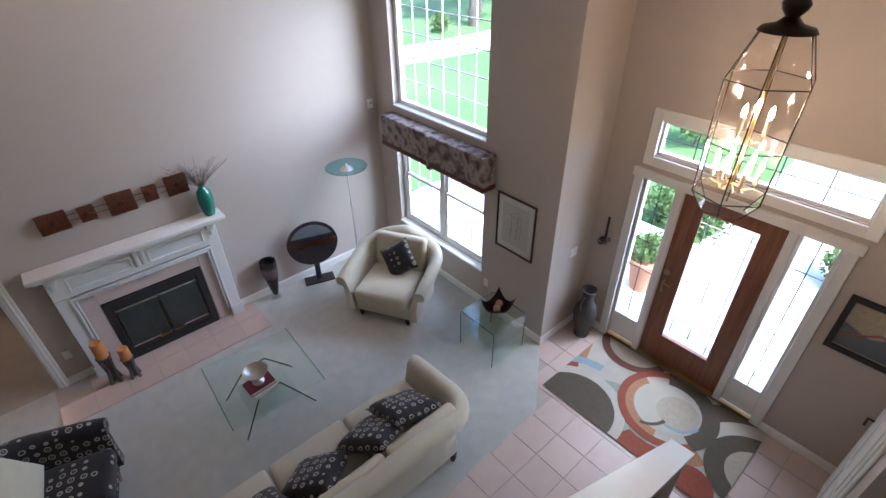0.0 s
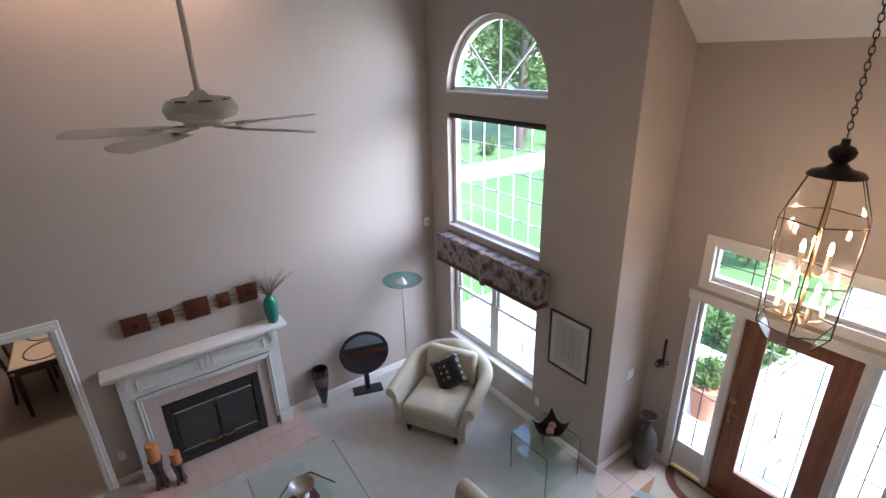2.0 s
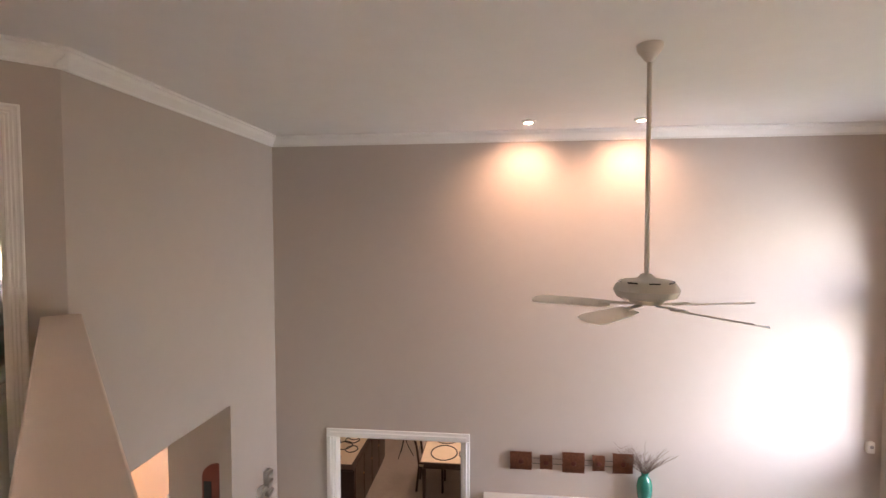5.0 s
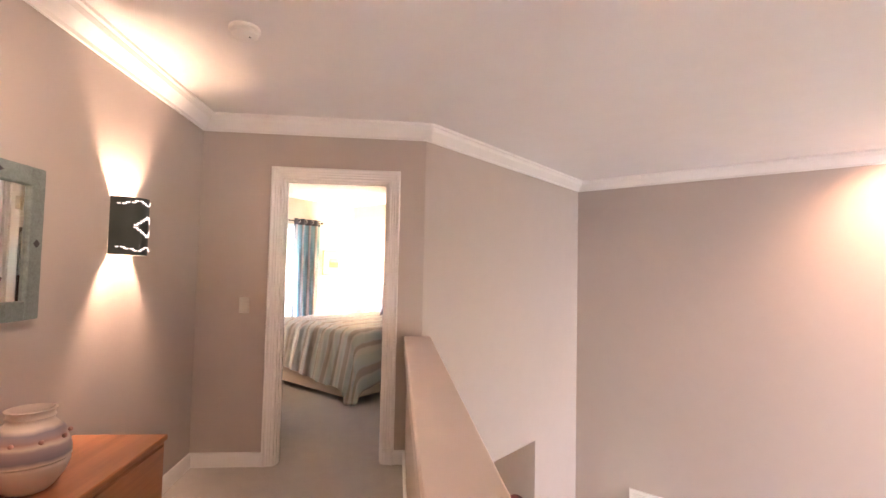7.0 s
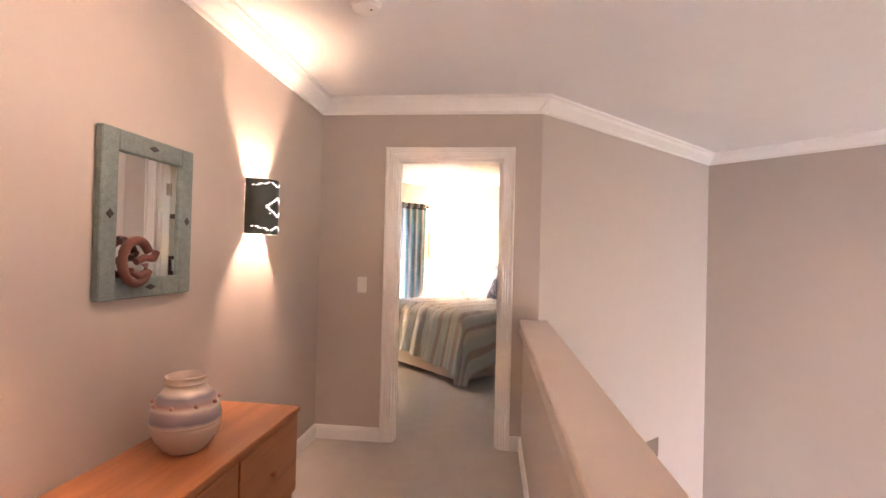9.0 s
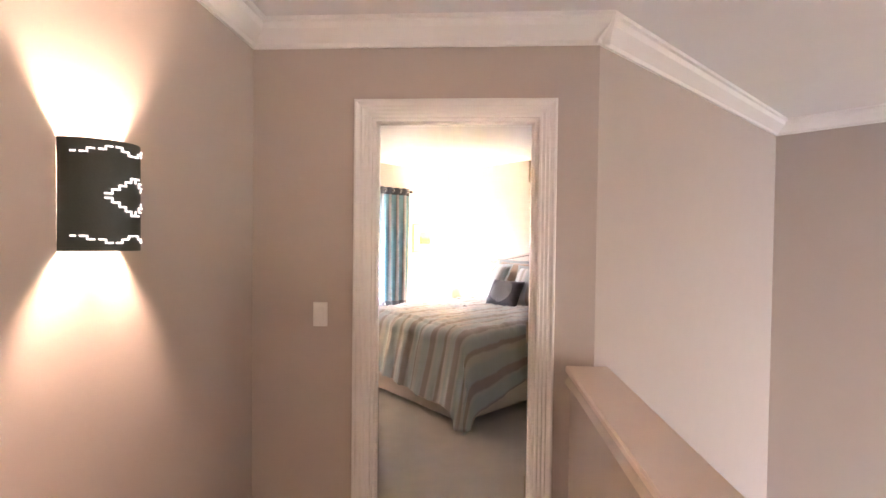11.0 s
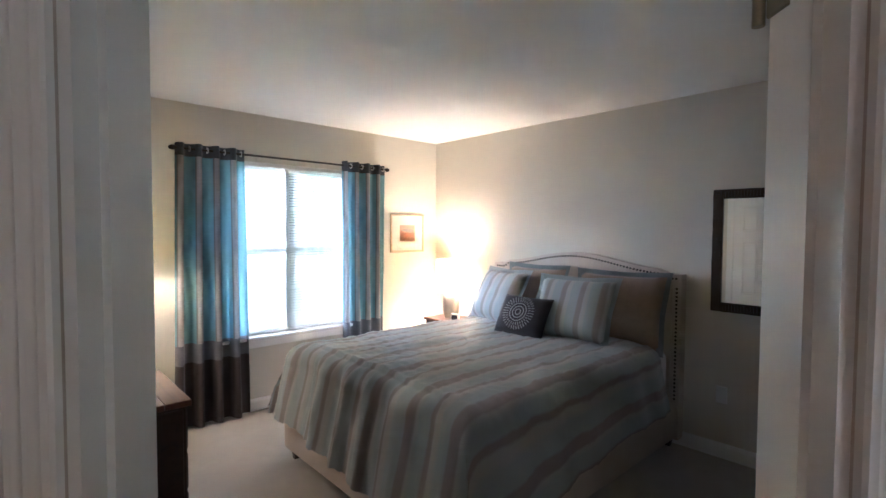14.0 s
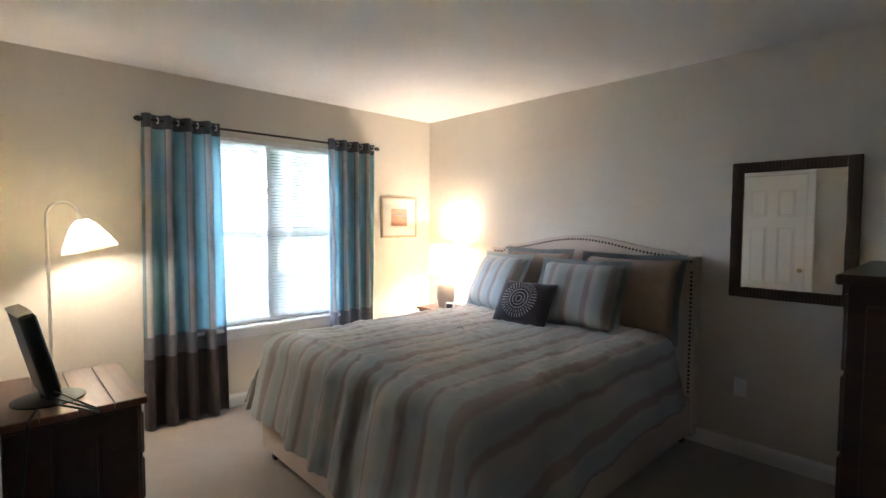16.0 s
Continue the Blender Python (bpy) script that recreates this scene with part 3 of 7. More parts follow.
# upholstered valance over the lower window
m, n, l, p = nodes_of("floral_valance_cloth")
vo, no = n.new("ShaderNodeTexVoronoi"), n.new("ShaderNodeTexNoise")
vo.inputs["Scale"].default_value, no.inputs["Scale"].default_value = 14, 9
no.inputs["Detail"].default_value = 6
l.new(coords(n, l, 1.0), vo.inputs[0])
l.new(coords(n, l, 1.0), no.inputs[0])
l.new(ramp(n, l, no.outputs[0], [(0.36, (0.06, 0.045, 0.05)), (0.47, (0.20, 0.16, 0.15)), (0.56, (0.36, 0.31, 0.27)), (0.66, (0.13, 0.14, 0.17))]), p.inputs["Base Color"])
p.inputs["Roughness"].default_value = 0.85
FLORAL = m
va = thing("valance", pose(0, 0, 0), "grey floral padded valance with a maroon border", "valance")
MAROON = cloth("maroon_braid", (0.085, 0.022, 0.022))
for i, (y0, y1) in enumerate(((3.52, 4.40), (4.42, 5.34))):
    part("valance_panel", soft(XW - 0.20, XW - 0.004, y0, y1, 1.76, 2.10, 0.018), FLORAL, va, smooth=60)
    part("border", soft(XW - 0.205, XW - 0.006, y0 - 0.003, y1 + 0.003, 1.71, 1.775, 0.014), MAROON, va, "maroon band", 60)
part("pleat", soft(XW - 0.212, XW - 0.02, 4.37, 4.45, 1.68, 2.09, 0.015), FLORAL, va, smooth=60)

# ---- entry door, sidelights and transom ----
dr = thing("door_1", ONE, "red-brown wooden entry door with a tall leaded glass", "door", kind="structure")
D0, D1 = XD + 0.045, XD + 0.09
bm = bmesh.new()
for a in ((1.03, 1.20, 0.04, 2.04), (1.70, 1.885, 0.04, 2.04), (1.20, 1.70, 0.04, 0.38), (1.20, 1.70, 1.92, 2.04)):
    box(bm, D0, D1, *a)
part("door_leaf", bm, DOORWOOD, dr)
part("glass_moulding", frame_bars(0.53, 1.57, 0.028, D0 - 0.012, D0 + 0.01, off=(1.185, 0.365)), DOORWOOD, dr)
frost = clear("textured_leaded_glass", (0.95, 0.97, 0.97), 1.0, 0.05)
part("glass", pane(bmesh.new(), D0 + 0.02, 1.2, 1.7, 0.38, 1.92), frost, dr, "leaded glass")
bm = bmesh.new()
LEAD = [[(1.26, 0.42), (1.26, 1.88)], [(1.64, 0.42), (1.64, 1.88)], [(1.2, 0.5), (1.7, 0.5)], [(1.2, 1.8), (1.7, 1.8)], [(1.45, 1.8), (1.33, 1.55), (1.45, 1.3), (1.57, 1.55), (1.45, 1.8)],
        [(1.26, 1.62), (1.38, 1.66)], [(1.64, 1.62), (1.52, 1.66)], [(1.45, 1.3), (1.45, 1.0)], [(1.26, 1.15), (1.45, 1.0), (1.64, 1.15)], [(1.45, 1.0), (1.36, 0.8), (1.45, 0.62), (1.54, 0.8), (1.45, 1.0)], [(1.45, 0.62), (1.45, 0.5)]]
for line in LEAD:
    tube([(D0 + 0.018, y, z) for y, z in line], 0.006, 5, bm)
part("lead_cames", bm, surface("lead", (0.36, 0.38, 0.36), 0.5, 60, 0.1, 0.05, metal=0.6), dr, "dark lead lines")
lock = part("deadbolt", lathe([(0.0, 0.0), (0.032, 0.0), (0.03, 0.012), (0.016, 0.016), (0.016, 0.03), (0, 0.03)], 20, m=pose(D0, 1.835, 1.16, 0, -90)), BRASS, dr, "brass deadbolt", 40)
part("door_handle", tube([(D0 - 0.005, 1.83, 1.06), (D0 - 0.045, 1.83, 1.04), (D0 - 0.05, 1.825, 0.98), (D0 - 0.02, 1.825, 0.93)], 0.009, 8, tube([(D0 - 0.035, 1.83, 1.045), (D0 - 0.045, 1.76, 1.04)], 0.009)), BRASS, dr, "brass handle", 40)
part("threshold", B(XD + 0.0, XD + 0.15, 0.66, 2.28, 0.0, 0.036, bevel=0.004), BRASS, dr)

fr = thing("door_surround", ONE, "white moulded casing round the entry door and transom", "door frame", kind="structure")
for y0, y1 in ((0.57, 0.66), (2.28, 2.37)):
    part("casing", B(XD - 0.022, XD + 0.03, y0, y1, 0, 2.13, bevel=0.007, seg=2), TRIM, fr)
part("casing", B(XD - 0.026, XD + 0.03, 0.55, 2.39, 2.06, 2.15, bevel=0.007, seg=2), TRIM, fr)
for y0, y1 in ((0.96, 1.03), (1.885, 1.945)):
    part("mullion", B(XD - 0.004, XD + 0.12, y0, y1, 0.03, 2.06, bevel=0.006), TRIM, fr)
part("transom_casing", frame_bars(1.80, 0.52, 0.09, XD - 0.024, XD + 0.02, off=(0.52, 2.20)), TRIM, fr)
for name, y0, y1, z0, z1, co, ro in (("sidelight", 0.66, 0.96, 0.06, 2.06, 2, 5), ("sidelight", 1.945, 2.28, 0.06, 2.06, 2, 5), ("transom", 0.60, 2.24, 2.30, 2.62, 5, 2)):
    s = part(name, frame_bars(y1 - y0, z1 - z0, 0.03, XD + 0.03, XD + 0.08, off=(y0, z0)), TRIM, fr)
    if name == "sidelight":
        part("panel", B(XD + 0.03, XD + 0.08, y0 + 0.03, y1 - 0.03, z0 + 0.03, 0.38, bevel=0.004), TRIM, s)
        z0 = 0.38
    part("pane", pane(bmesh.new(), XD + 0.05, y0 + 0.03, y1 - 0.03, z0, z1 - 0.03), PANE, s)
    bm = bmesh.new()
    for i in range(1, co):
        c = y0 + (y1 - y0) * i / co
        tube([(XD + 0.046, c, z0), (XD + 0.046, c, z1 - 0.03)], 0.0055, 5, bm)
    for i in range(1, ro):
        c = z0 + (z1 - z0) * i / ro
        tube([(XD + 0.046, y0 + 0.03, c), (XD + 0.046, y1 - 0.03, c)], 0.0055, 5, bm)
    part("lead_cames", bm, BLACK, s)

# dining doorway casing
fr = thing("dining_doorway", ONE, "white fluted casing round the dining room opening", "door frame", kind="structure")
CAS = [(0, 0), (0.018, 0), (0.024, 0.012), (0.018, 0.026), (0.018, 0.05), (0.026, 0.062), (0.03, 0.085), (0, 0.09)]
for x0, x1 in ((DIN[0] - 0.09, DIN[0]), (DIN[1], DIN[1] + 0.09)):
    part("casing", B(x0, x1, YF - 0.022, YF + 0.004, 0, 2.0, bevel=0.007, seg=2), TRIM, fr)
    part("bead", B((x0 + x1) / 2 - 0.012, (x0 + x1) / 2 + 0.012, YF - 0.03, YF, 0, 2.0, bevel=0.006), TRIM, fr)
part("casing", B(DIN[0] - 0.09, DIN[1] + 0.09, YF - 0.022, YF + 0.004, 2.0, 2.09, bevel=0.007, seg=2), TRIM, fr)
part("bead", B(DIN[0] - 0.05, DIN[1] + 0.05, YF - 0.03, YF, 2.033, 2.057, bevel=0.006), TRIM, fr)
for x0, x1 in ((DIN[0], DIN[0] + 0.016), (DIN[1] - 0.016, DIN[1])):
    part("jamb", B(x0, x1, YF, YF + 0.16, 0, 2.0), TRIM, fr)
part("jamb", B(DIN[0] + 0.016, DIN[1] - 0.016, YF, YF + 0.16, 1.984, 2.0), TRIM, fr)

# ---- fireplace ----
fp = thing("fireplace_mantel", pose(0, YF, 0), "white painted wooden fireplace mantel with panelled frieze", "mantel")
GREYWHITE = surface("white_mantel_paint", (0.72, 0.72, 0.70), 0.4, 50, 0.03, 0.06)
BK = -0.003
part("shelf", box(B(-0.925, 0.905, -0.235, BK, 1.392, 1.437, bevel=0.008, seg=2), -0.885, 0.865, -0.19, BK, 1.352, 1.39, bevel=0.014, seg=3), GREYWHITE, fp, smooth=40)
part("frieze", B(-0.82, 0.80, -0.115, BK, 1.075, 1.352, bevel=0.004), GREYWHITE, fp)
for x0, x1 in ((-0.82, -0.70), (0.68, 0.80)):
    pil = part("pilaster", B(x0, x1, -0.115, BK, 0.0, 1.073, bevel=0.004), GREYWHITE, fp)
    part("plinth", B(x0 - 0.012, x1 + 0.012, -0.13, BK, 0.003, 0.15, bevel=0.005), GREYWHITE, pil)
    cx = (x0 + x1) / 2
    part("corbel", box(box(B(cx - 0.05, cx + 0.05, -0.155, -0.11, 1.30, 1.350, bevel=0.008, seg=2), cx - 0.042, cx + 0.042, -0.142, -0.11, 1.262, 1.305, bevel=0.012, seg=2), cx - 0.022, cx + 0.022, -0.134, -0.11, 1.20, 1.27, bevel=0.006, seg=2), GREYWHITE, pil, smooth=40)
for x0, x1 in ((-0.66, -0.085), (0.07, 0.64)):
    part("frieze_panel", frame_bars(x1 - x0, 0.15, 0.018, -0.010, 0.010), GREYWHITE, fp, m=pose(x0, -0.117, 1.135, 0, 0, -90))
for x0 in (-0.058, 0.004):
    part("key_block", B(x0, x0 + 0.042, -0.138, -0.11, 1.14, 1.335, bevel=0.009, seg=2), GREYWHITE, fp, smooth=40)
for off, th, pr in ((0.0, 0.028, 0.132), (0.034, 0.022, 0.125)):
    bm = bmesh.new()
    xa, xb, zt = -0.705 + off, 0.685 - off, 1.06 - off
    for a in ((xa, xa + th, 0.15, zt - th), (xb - th, xb, 0.15, zt - th), (xa, xb, zt - th, zt)):
        box(bm, a[0], a[1], -pr, -0.10, a[2], a[3], bevel=0.009, seg=2)
    part("opening_moulding", bm, GREYWHITE, fp, smooth=40)
PINKSTONE = surface("pink_stone_slab", (0.56, 0.46, 0.42), 0.35, 14, 0.1, 0.05, random_vary=0.2)
for a in ((-0.655, -0.507, 0.0, 1.0), (0.515, 0.635, 0.0, 1.0), (-0.505, 0.513, 0.845, 1.0)):
    part("surround_slab", B(a[0], a[1], -0.085, BK, a[2] + 0.004, a[3], bevel=0.002), PINKSTONE, fp)
ins = thing("fireplace_insert", pose(0, YF, 0), "black metal fireplace insert with smoked glass doors", "fireplace")
part("body", frame_bars(1.012, 0.825, 0.075, -0.035, 0.03), BLACK, ins, m=pose(-0.503, -0.06, 0.012, 0, 0, -90))
part("lower_panel", B(-0.43, 0.436, -0.075, -0.01, 0.085, 0.15, bevel=0.005), BLACK, ins)
part("hood", B(-0.43, 0.436, -0.08, -0.01, 0.70, 0.765, bevel=0.005), BLACK, ins)
SMOKE = surface("smoked_glass", (0.035, 0.042, 0.04), 0.10, 10, 0.3, 0.0)
for x0, x1 in ((-0.42, 0.0), (0.006, 0.426)):
    d = part("glass_door", B(x0 + 0.014, x1 - 0.014, -0.074, -0.066, 0.175, 0.68), SMOKE, ins, "smoked glass door")
    for z0 in (0.682, 0.157):
        part("door_trim", B(x0, x1, -0.081, -0.069, z0, z0 + 0.018, bevel=0.003), CHROME, d, "steel trim")
    hx = x1 - 0.075 if x0 < -0.1 else x0 + 0.075
    part("handle", tube([(hx - 0.06, -0.105, 0.168), (hx + 0.06, -0.105, 0.168)], 0.009, 8, box(bmesh.new(), hx - 0.05, hx + 0.05, -0.103, -0.07, 0.160, 0.176)), BRASS, d, "brass handle", 40)

# five copper squares on wires above the mantel
art = thing("copper_wall_sculpture", pose(0, YF - 5.50, 0), "five hammered copper squares joined by thin wires", "wall art")
COPPER = surface("hammered_copper", (0.20, 0.075, 0.04), 0.5, 22, 0.45, 0.8, metal=0.6, depth=0.01, blot=9)
RUST = surface("dark_copper_boss", (0.12, 0.03, 0.02), 0.5, 30, 0.4, 0.5, metal=0.5)
for x0, x1, z0, z1 in ((-0.632, -0.392, 1.725, 1.93), (-0.305, -0.168, 1.74, 1.905), (-0.062, 0.178, 1.715, 1.945), (0.26, 0.392, 1.75, 1.925), (0.475, 0.69, 1.735, 1.955)):
    bm = bmesh.new()
    k = 10
    g = [[bm.verts.new((x0 + (x1 - x0) * i / k + 0.006 * noise.noise((i * 0.9, j * 1.1, x0)), 5.452 + 0.02 * (2 * j / k - 1) ** 2 + 0.006 * noise.noise((i, j, x1 * 9)), z0 + (z1 - z0) * j / k + 0.006 * noise.noise((j * 1.3, i * 0.9, x0 + 7)))) for j in range(k + 1)] for i in range(k + 1)]
    fs = [bm.faces.new((g[i][j], g[i + 1][j], g[i + 1][j + 1], g[i][j + 1])) for i in range(k) for j in range(k)]
    bmesh.ops.solidify(bm, geom=fs, thickness=0.006)
    s = part("copper_square", bm, COPPER, art, smooth=50)
    part("boss", lathe([(0.0, 0.0), (0.028, 0.0), (0.022, 0.008), (0.0, 0.01)], 16, m=pose((x0 + x1) / 2, 5.446, (z0 + z1) / 2, 90)), RUST, s)
for z in (1.80, 1.86):
    part("wire", tube([(-0.55, 5.475, z), (0.62, 5.475, z + 0.005)], 0.003, 6), BLACK, art)
for x in (-0.55, 0.62):
    part("wall_pin", tube([(x, 5.475, 1.83), (x, 5.50, 1.83)], 0.005, 6), BLACK, art)

# green vase with dry twigs
vs = thing("green_vase", pose(0.79, YF - 0.11, 1.437), "tall jade green ceramic vase holding dry twigs", "vase")
part("body", lathe([(0.0, 0.0), (0.05, 0.0), (0.062, 0.03), (0.078, 0.15), (0.08, 0.22), (0.066, 0.29), (0.036, 0.325), (0.03, 0.34), (0.042, 0.365), (0.036, 0.366), (0.024, 0.335), (0.0, 0.33)], 32), surface("jade_glaze", (0.02, 0.20, 0.145), 0.2, 20, 0.25, 0.05, coat=0.4), vs, smooth=50)
random.seed(5)
for i in range(44):
    a, sp = random.uniform(0, 6.28), random.uniform(0.08, 0.36)
    h = random.uniform(0.16, 0.34)
    p = [Vector((0.01 * math.cos(a), 0.01 * math.sin(a), 0.30))]
    for k in range(1, 6):
        f = k / 5
        p.append(Vector((sp * f ** 1.3 * math.cos(a) + random.uniform(-0.012, 0.012), 0.4 * sp * f ** 1.3 * math.sin(a) + random.uniform(-0.012, 0.012), 0.32 + h * f)))
    bm = tube(p, 0.0026, 5, taper=0.001)
    for q in (2, 3, 4):
        d = Vector((random.uniform(-0.07, 0.07), random.uniform(-0.03, 0.03), random.uniform(0.02, 0.07)))
        tube([p[q], p[q] + d * 0.5, p[q] + d + Vector((0.01, 0, 0.01))], 0.0017, 4, bm, taper=0.0007)
    part("twig", bm, surface("dry_twig", (0.13, 0.085, 0.06), 0.9, 60, 0.3, 0.2) if i == 0 else bpy.data.materials["dry_twig"], vs)

# black vase, disc sculpture, candle stands by the hearth
vs = thing("black_vase", pose(1.24, 5.56, 0), "tapered dark glass vase with a violet band on the floor", "vase")
m, n, l, p = nodes_of("dark_banded_glass")
sp = n.new("ShaderNodeSeparateXYZ")
l.new(coords(n, l, 1.0), sp.inputs[0])
l.new(ramp(n, l, sp.outputs[2], [(0.0, (0.012, 0.012, 0.016)), (0.30, (0.015, 0.013, 0.02)), (0.36, (0.10, 0.06, 0.09)), (0.46, (0.12, 0.08, 0.08)), (0.52, (0.015, 0.015, 0.02))]), p.inputs["Base Color"])
p.inputs["Roughness"].default_value = 0.12
part("body", lathe([(0.0, 0.05), (0.03, 0.05), (0.045, 0.1), (0.085, 0.32), (0.105, 0.52), (0.1, 0.58), (0.092, 0.58), (0.094, 0.52), (0.05, 0.2), (0.0, 0.15)], 32), m, vs, smooth=50)
part("foot", lathe([(0.0, 0.0), (0.06, 0.0), (0.055, 0.012), (0.02, 0.025), (0.022, 0.05), (0.0, 0.05)], 28), clear("clear_foot_glass", (0.9, 0.92, 0.92)), vs, smooth=40)
ds = thing("disc_sculpture", pose(1.85, 5.50, 0, 0, 0, -18), "dark glass disc sculpture with a copper band on a black stand", "sculpture")
part("base_plate", B(-0.2, 0.2, -0.09, 0.09, 0.0, 0.02, bevel=0.004), BLACK, ds)
part("stem", B(-0.035, 0.035, -0.012, 0.012, 0.02, 0.30, bevel=0.003), BLACK, ds)
bm = lathe([(0.0, -0.02), (0.295, -0.016), (0.33, 0.0), (0.325, 0.012), (0.0, 0.006)], 56, m=pose(0, 0, 0.60, 90))
part("disc", bm, surface("dark_violet_glass", (0.028, 0.024, 0.035), 0.12, 12, 0.4, 0.1, coat=0.5), ds, smooth=40)
bm = bmesh.new()
k = 28
top, bot = [], []
for i in range(k + 1):
    x = -0.31 + 0.62 * i / k
    top.append(bm.verts.new((x, -0.022, 0.655 + 0.012 * noise.noise((i * 0.8, 0, 0)))))
    bot.append(bm.verts.new((x, -0.022, 0.575 + 0.03 * noise.noise((i * 0.6, 3, 0)))))
fs = [bm.faces.new((top[i], top[i + 1], bot[i + 1], bot[i])) for i in range(k)]
bmesh.ops.solidify(bm, geom=fs, thickness=0.006)
part("copper_band", bm, COPPER, ds, "mottled copper band")
part("blue_segment", prism([(0.29 * math.cos(a), 0.29 * math.sin(a)) for a in [radians(25 + 5 * i) for i in range(27)]], 0, 0.006, m=pose(0, -0.020, 0.60, 90)), surface("grey_blue_glass", (0.16, 0.19, 0.22), 0.12, 10, 0.3, 0.05), ds, "grey-blue upper glass segment")


def candle_stand(x, y, h, ch, r):
    t = thing("candle_stand", pose(x, y, 0.012), "grey driftwood stand with a thick orange candle", "candle holder", group="candle stands by the hearth")
    bm = tube([(0.0, 0.0, 0.02), (0.012, 0.006, h * 0.5), (0, 0, h)], r * 0.62, 10)
    for i in range(4):
        a = 0.6 + i * math.pi / 2
        c, s = math.cos(a), math.sin(a)
        tube([(c * r * 1.05, s * r * 1.05, 0.0), (c * r * 0.55, s * r * 0.55, h * 0.45), (c * r * 0.95, s * r * 0.95, h)], r * 0.32, 7, bm)
    part("stand", bm, surface("weathered_wood", (0.13, 0.11, 0.10), 0.85, 25, 0.4, 0.8, depth=0.01) if h > 0.32 else bpy.data.materials["weathered_wood"], t, smooth=60)
    part("dish", lathe([(0, h), (r * 1.2, h), (r * 1.25, h + 0.012), (0, h + 0.012)], 24), bpy.data.materials["weathered_wood"], t)
    c = part("candle", lathe([(0, h + 0.012), (r, h + 0.012), (r, h + ch - 0.008), (r * 0.9, h + ch), (r * 0.55, h + ch - 0.006), (0, h + ch - 0.01)], 28), surface("orange_wax", (0.55, 0.22, 0.07), 0.5, 20, 0.15, 0.1) if h > 0.32 else bpy.data.materials["orange_wax"], t, "orange wax candle", 50)
    part("wick", tube([(0, 0, h + ch - 0.012), (0.002, 0, h + ch + 0.012)], 0.002, 5), BLACK, c)
candle_stand(-0.69, 5.40, 0.36, 0.21, 0.058)
candle_stand(-0.51, 5.33, 0.27, 0.15, 0.052)

# ---- torchiere, armchair, sofa, tables ----
fl = thing("floor_lamp", pose(2.42, 5.36, 0), "slim steel floor lamp with a shallow frosted glass dish", "lamp")
part("base", lathe([(0, 0), (0.14, 0), (0.14, 0.012), (0.03, 0.03), (0.012, 0.05), (0, 0.05)], 32), CHROME, fl, smooth=40)
part("pole", tube([(0, 0, 0.04), (0, 0, 1.05)], 0.009, 10, tube([(0, 0, 1.04), (0, 0, 1.52)], 0.007, 10)), CHROME, fl, smooth=40)
part("joint", lathe([(0, 1.0), (0.014, 1.0), (0.014, 1.08), (0, 1.08)], 16), CHROME, fl)
part("shade", lathe([(0.03, 1.515), (0.15, 1.525), (0.255, 1.56), (0.262, 1.565), (0.255, 1.568), (0.15, 1.535), (0.03, 1.527)], 40, cap=False), clear("frosted_aqua_glass", (0.62, 0.80, 0.82), 0.7, 0.25), fl, "frosted aqua glass dish", 60)
part("finial", lathe([(0.0, 1.52), (0.085, 1.53), (0.06, 1.56), (0.02, 1.585), (0.008, 1.61), (0, 1.612)], 28), CHROME, fl, smooth=50)


def seat_shell(t, width, depth, arm, back, fabric, lean=0.10, roll=0.075):
    """Two arms and a back in one sweep: outward-leaning sides with a rolled top edge; the arms rise to the back."""
    w, d, r = width / 2 - 0.16, depth / 2, 0.16
    plan = [(-w, -d + 0.03 + 0.07 * i, -1.0, 0.0) for i in range(int((depth - r - 0.15) / 0.07) + 1)]
    y1 = plan[-1][1]
    plan += [(-w + r - r * math.cos(q), y1 + r * math.sin(q), -math.cos(q), math.sin(q)) for q in [math.pi / 2 * i / 6 for i in range(1, 7)]]
    left = len(plan)
    n = max(4, int((2 * w - 2 * r) / 0.12))
    plan += [(-w + r + (2 * w - 2 * r) * i / n, y1 + r, 0.0, 1.0) for i in range(1, n)]
    plan += [(-x, y, -nx, ny) for x, y, nx, ny in reversed(plan[:left])]
    total = len(plan)

    def section(i):
        x, y, nx, ny = plan[i]
        f = min(1.0, max(0.0, (y + d) / (y1 + r + d)))
        k = min(i, total - 1 - i)
        h = arm + (back - arm) * (0.35 * f + 0.65 * max(0.0, min(1.0, (k - left * 0.45) / (left * 0.6))) ** 1.5)
        e = 0.03 * max(0.0, 1 - k / 2.0)
        cx, cz, rr = lean + 0.045, h - roll, roll - 0.35 * e
        pts = [(0.0, 0.12), (0.012, h * 0.45), (lean - 0.03, h - roll)]
        pts += [(cx + rr * math.cos(q), cz + rr * math.sin(q)) for q in [math.pi - 0.35 - (math.pi + 0.55) * j / 9 for j in range(10)]]
        pts += [(lean + 0.02, h - 1.9 * roll), (0.10, h * 0.5), (0.095, 0.12)]
        return [Vector((x + nx * o, y + ny * o, z)) for o, z in pts]
    cuts = ((0, left), (left - 1, total - left + 1), (total - left, total))
    for name, (i0, i1) in zip(("arm", "backrest", "arm"), cuts):
        bm = bmesh.new()
        rings = [[bm.verts.new(p) for p in section(i)] for i in range(i0, i1)]
        m = len(rings[0])
        for ra, rb in zip(rings, rings[1:]):
            for q in range(m):
                bm.faces.new((ra[q], ra[(q + 1) % m], rb[(q + 1) % m], rb[q]))
        bm.faces.new(rings[0])
        bm.faces.new(rings[-1])
        part(name, bm, fabric, t, smooth=50)
    return w, d


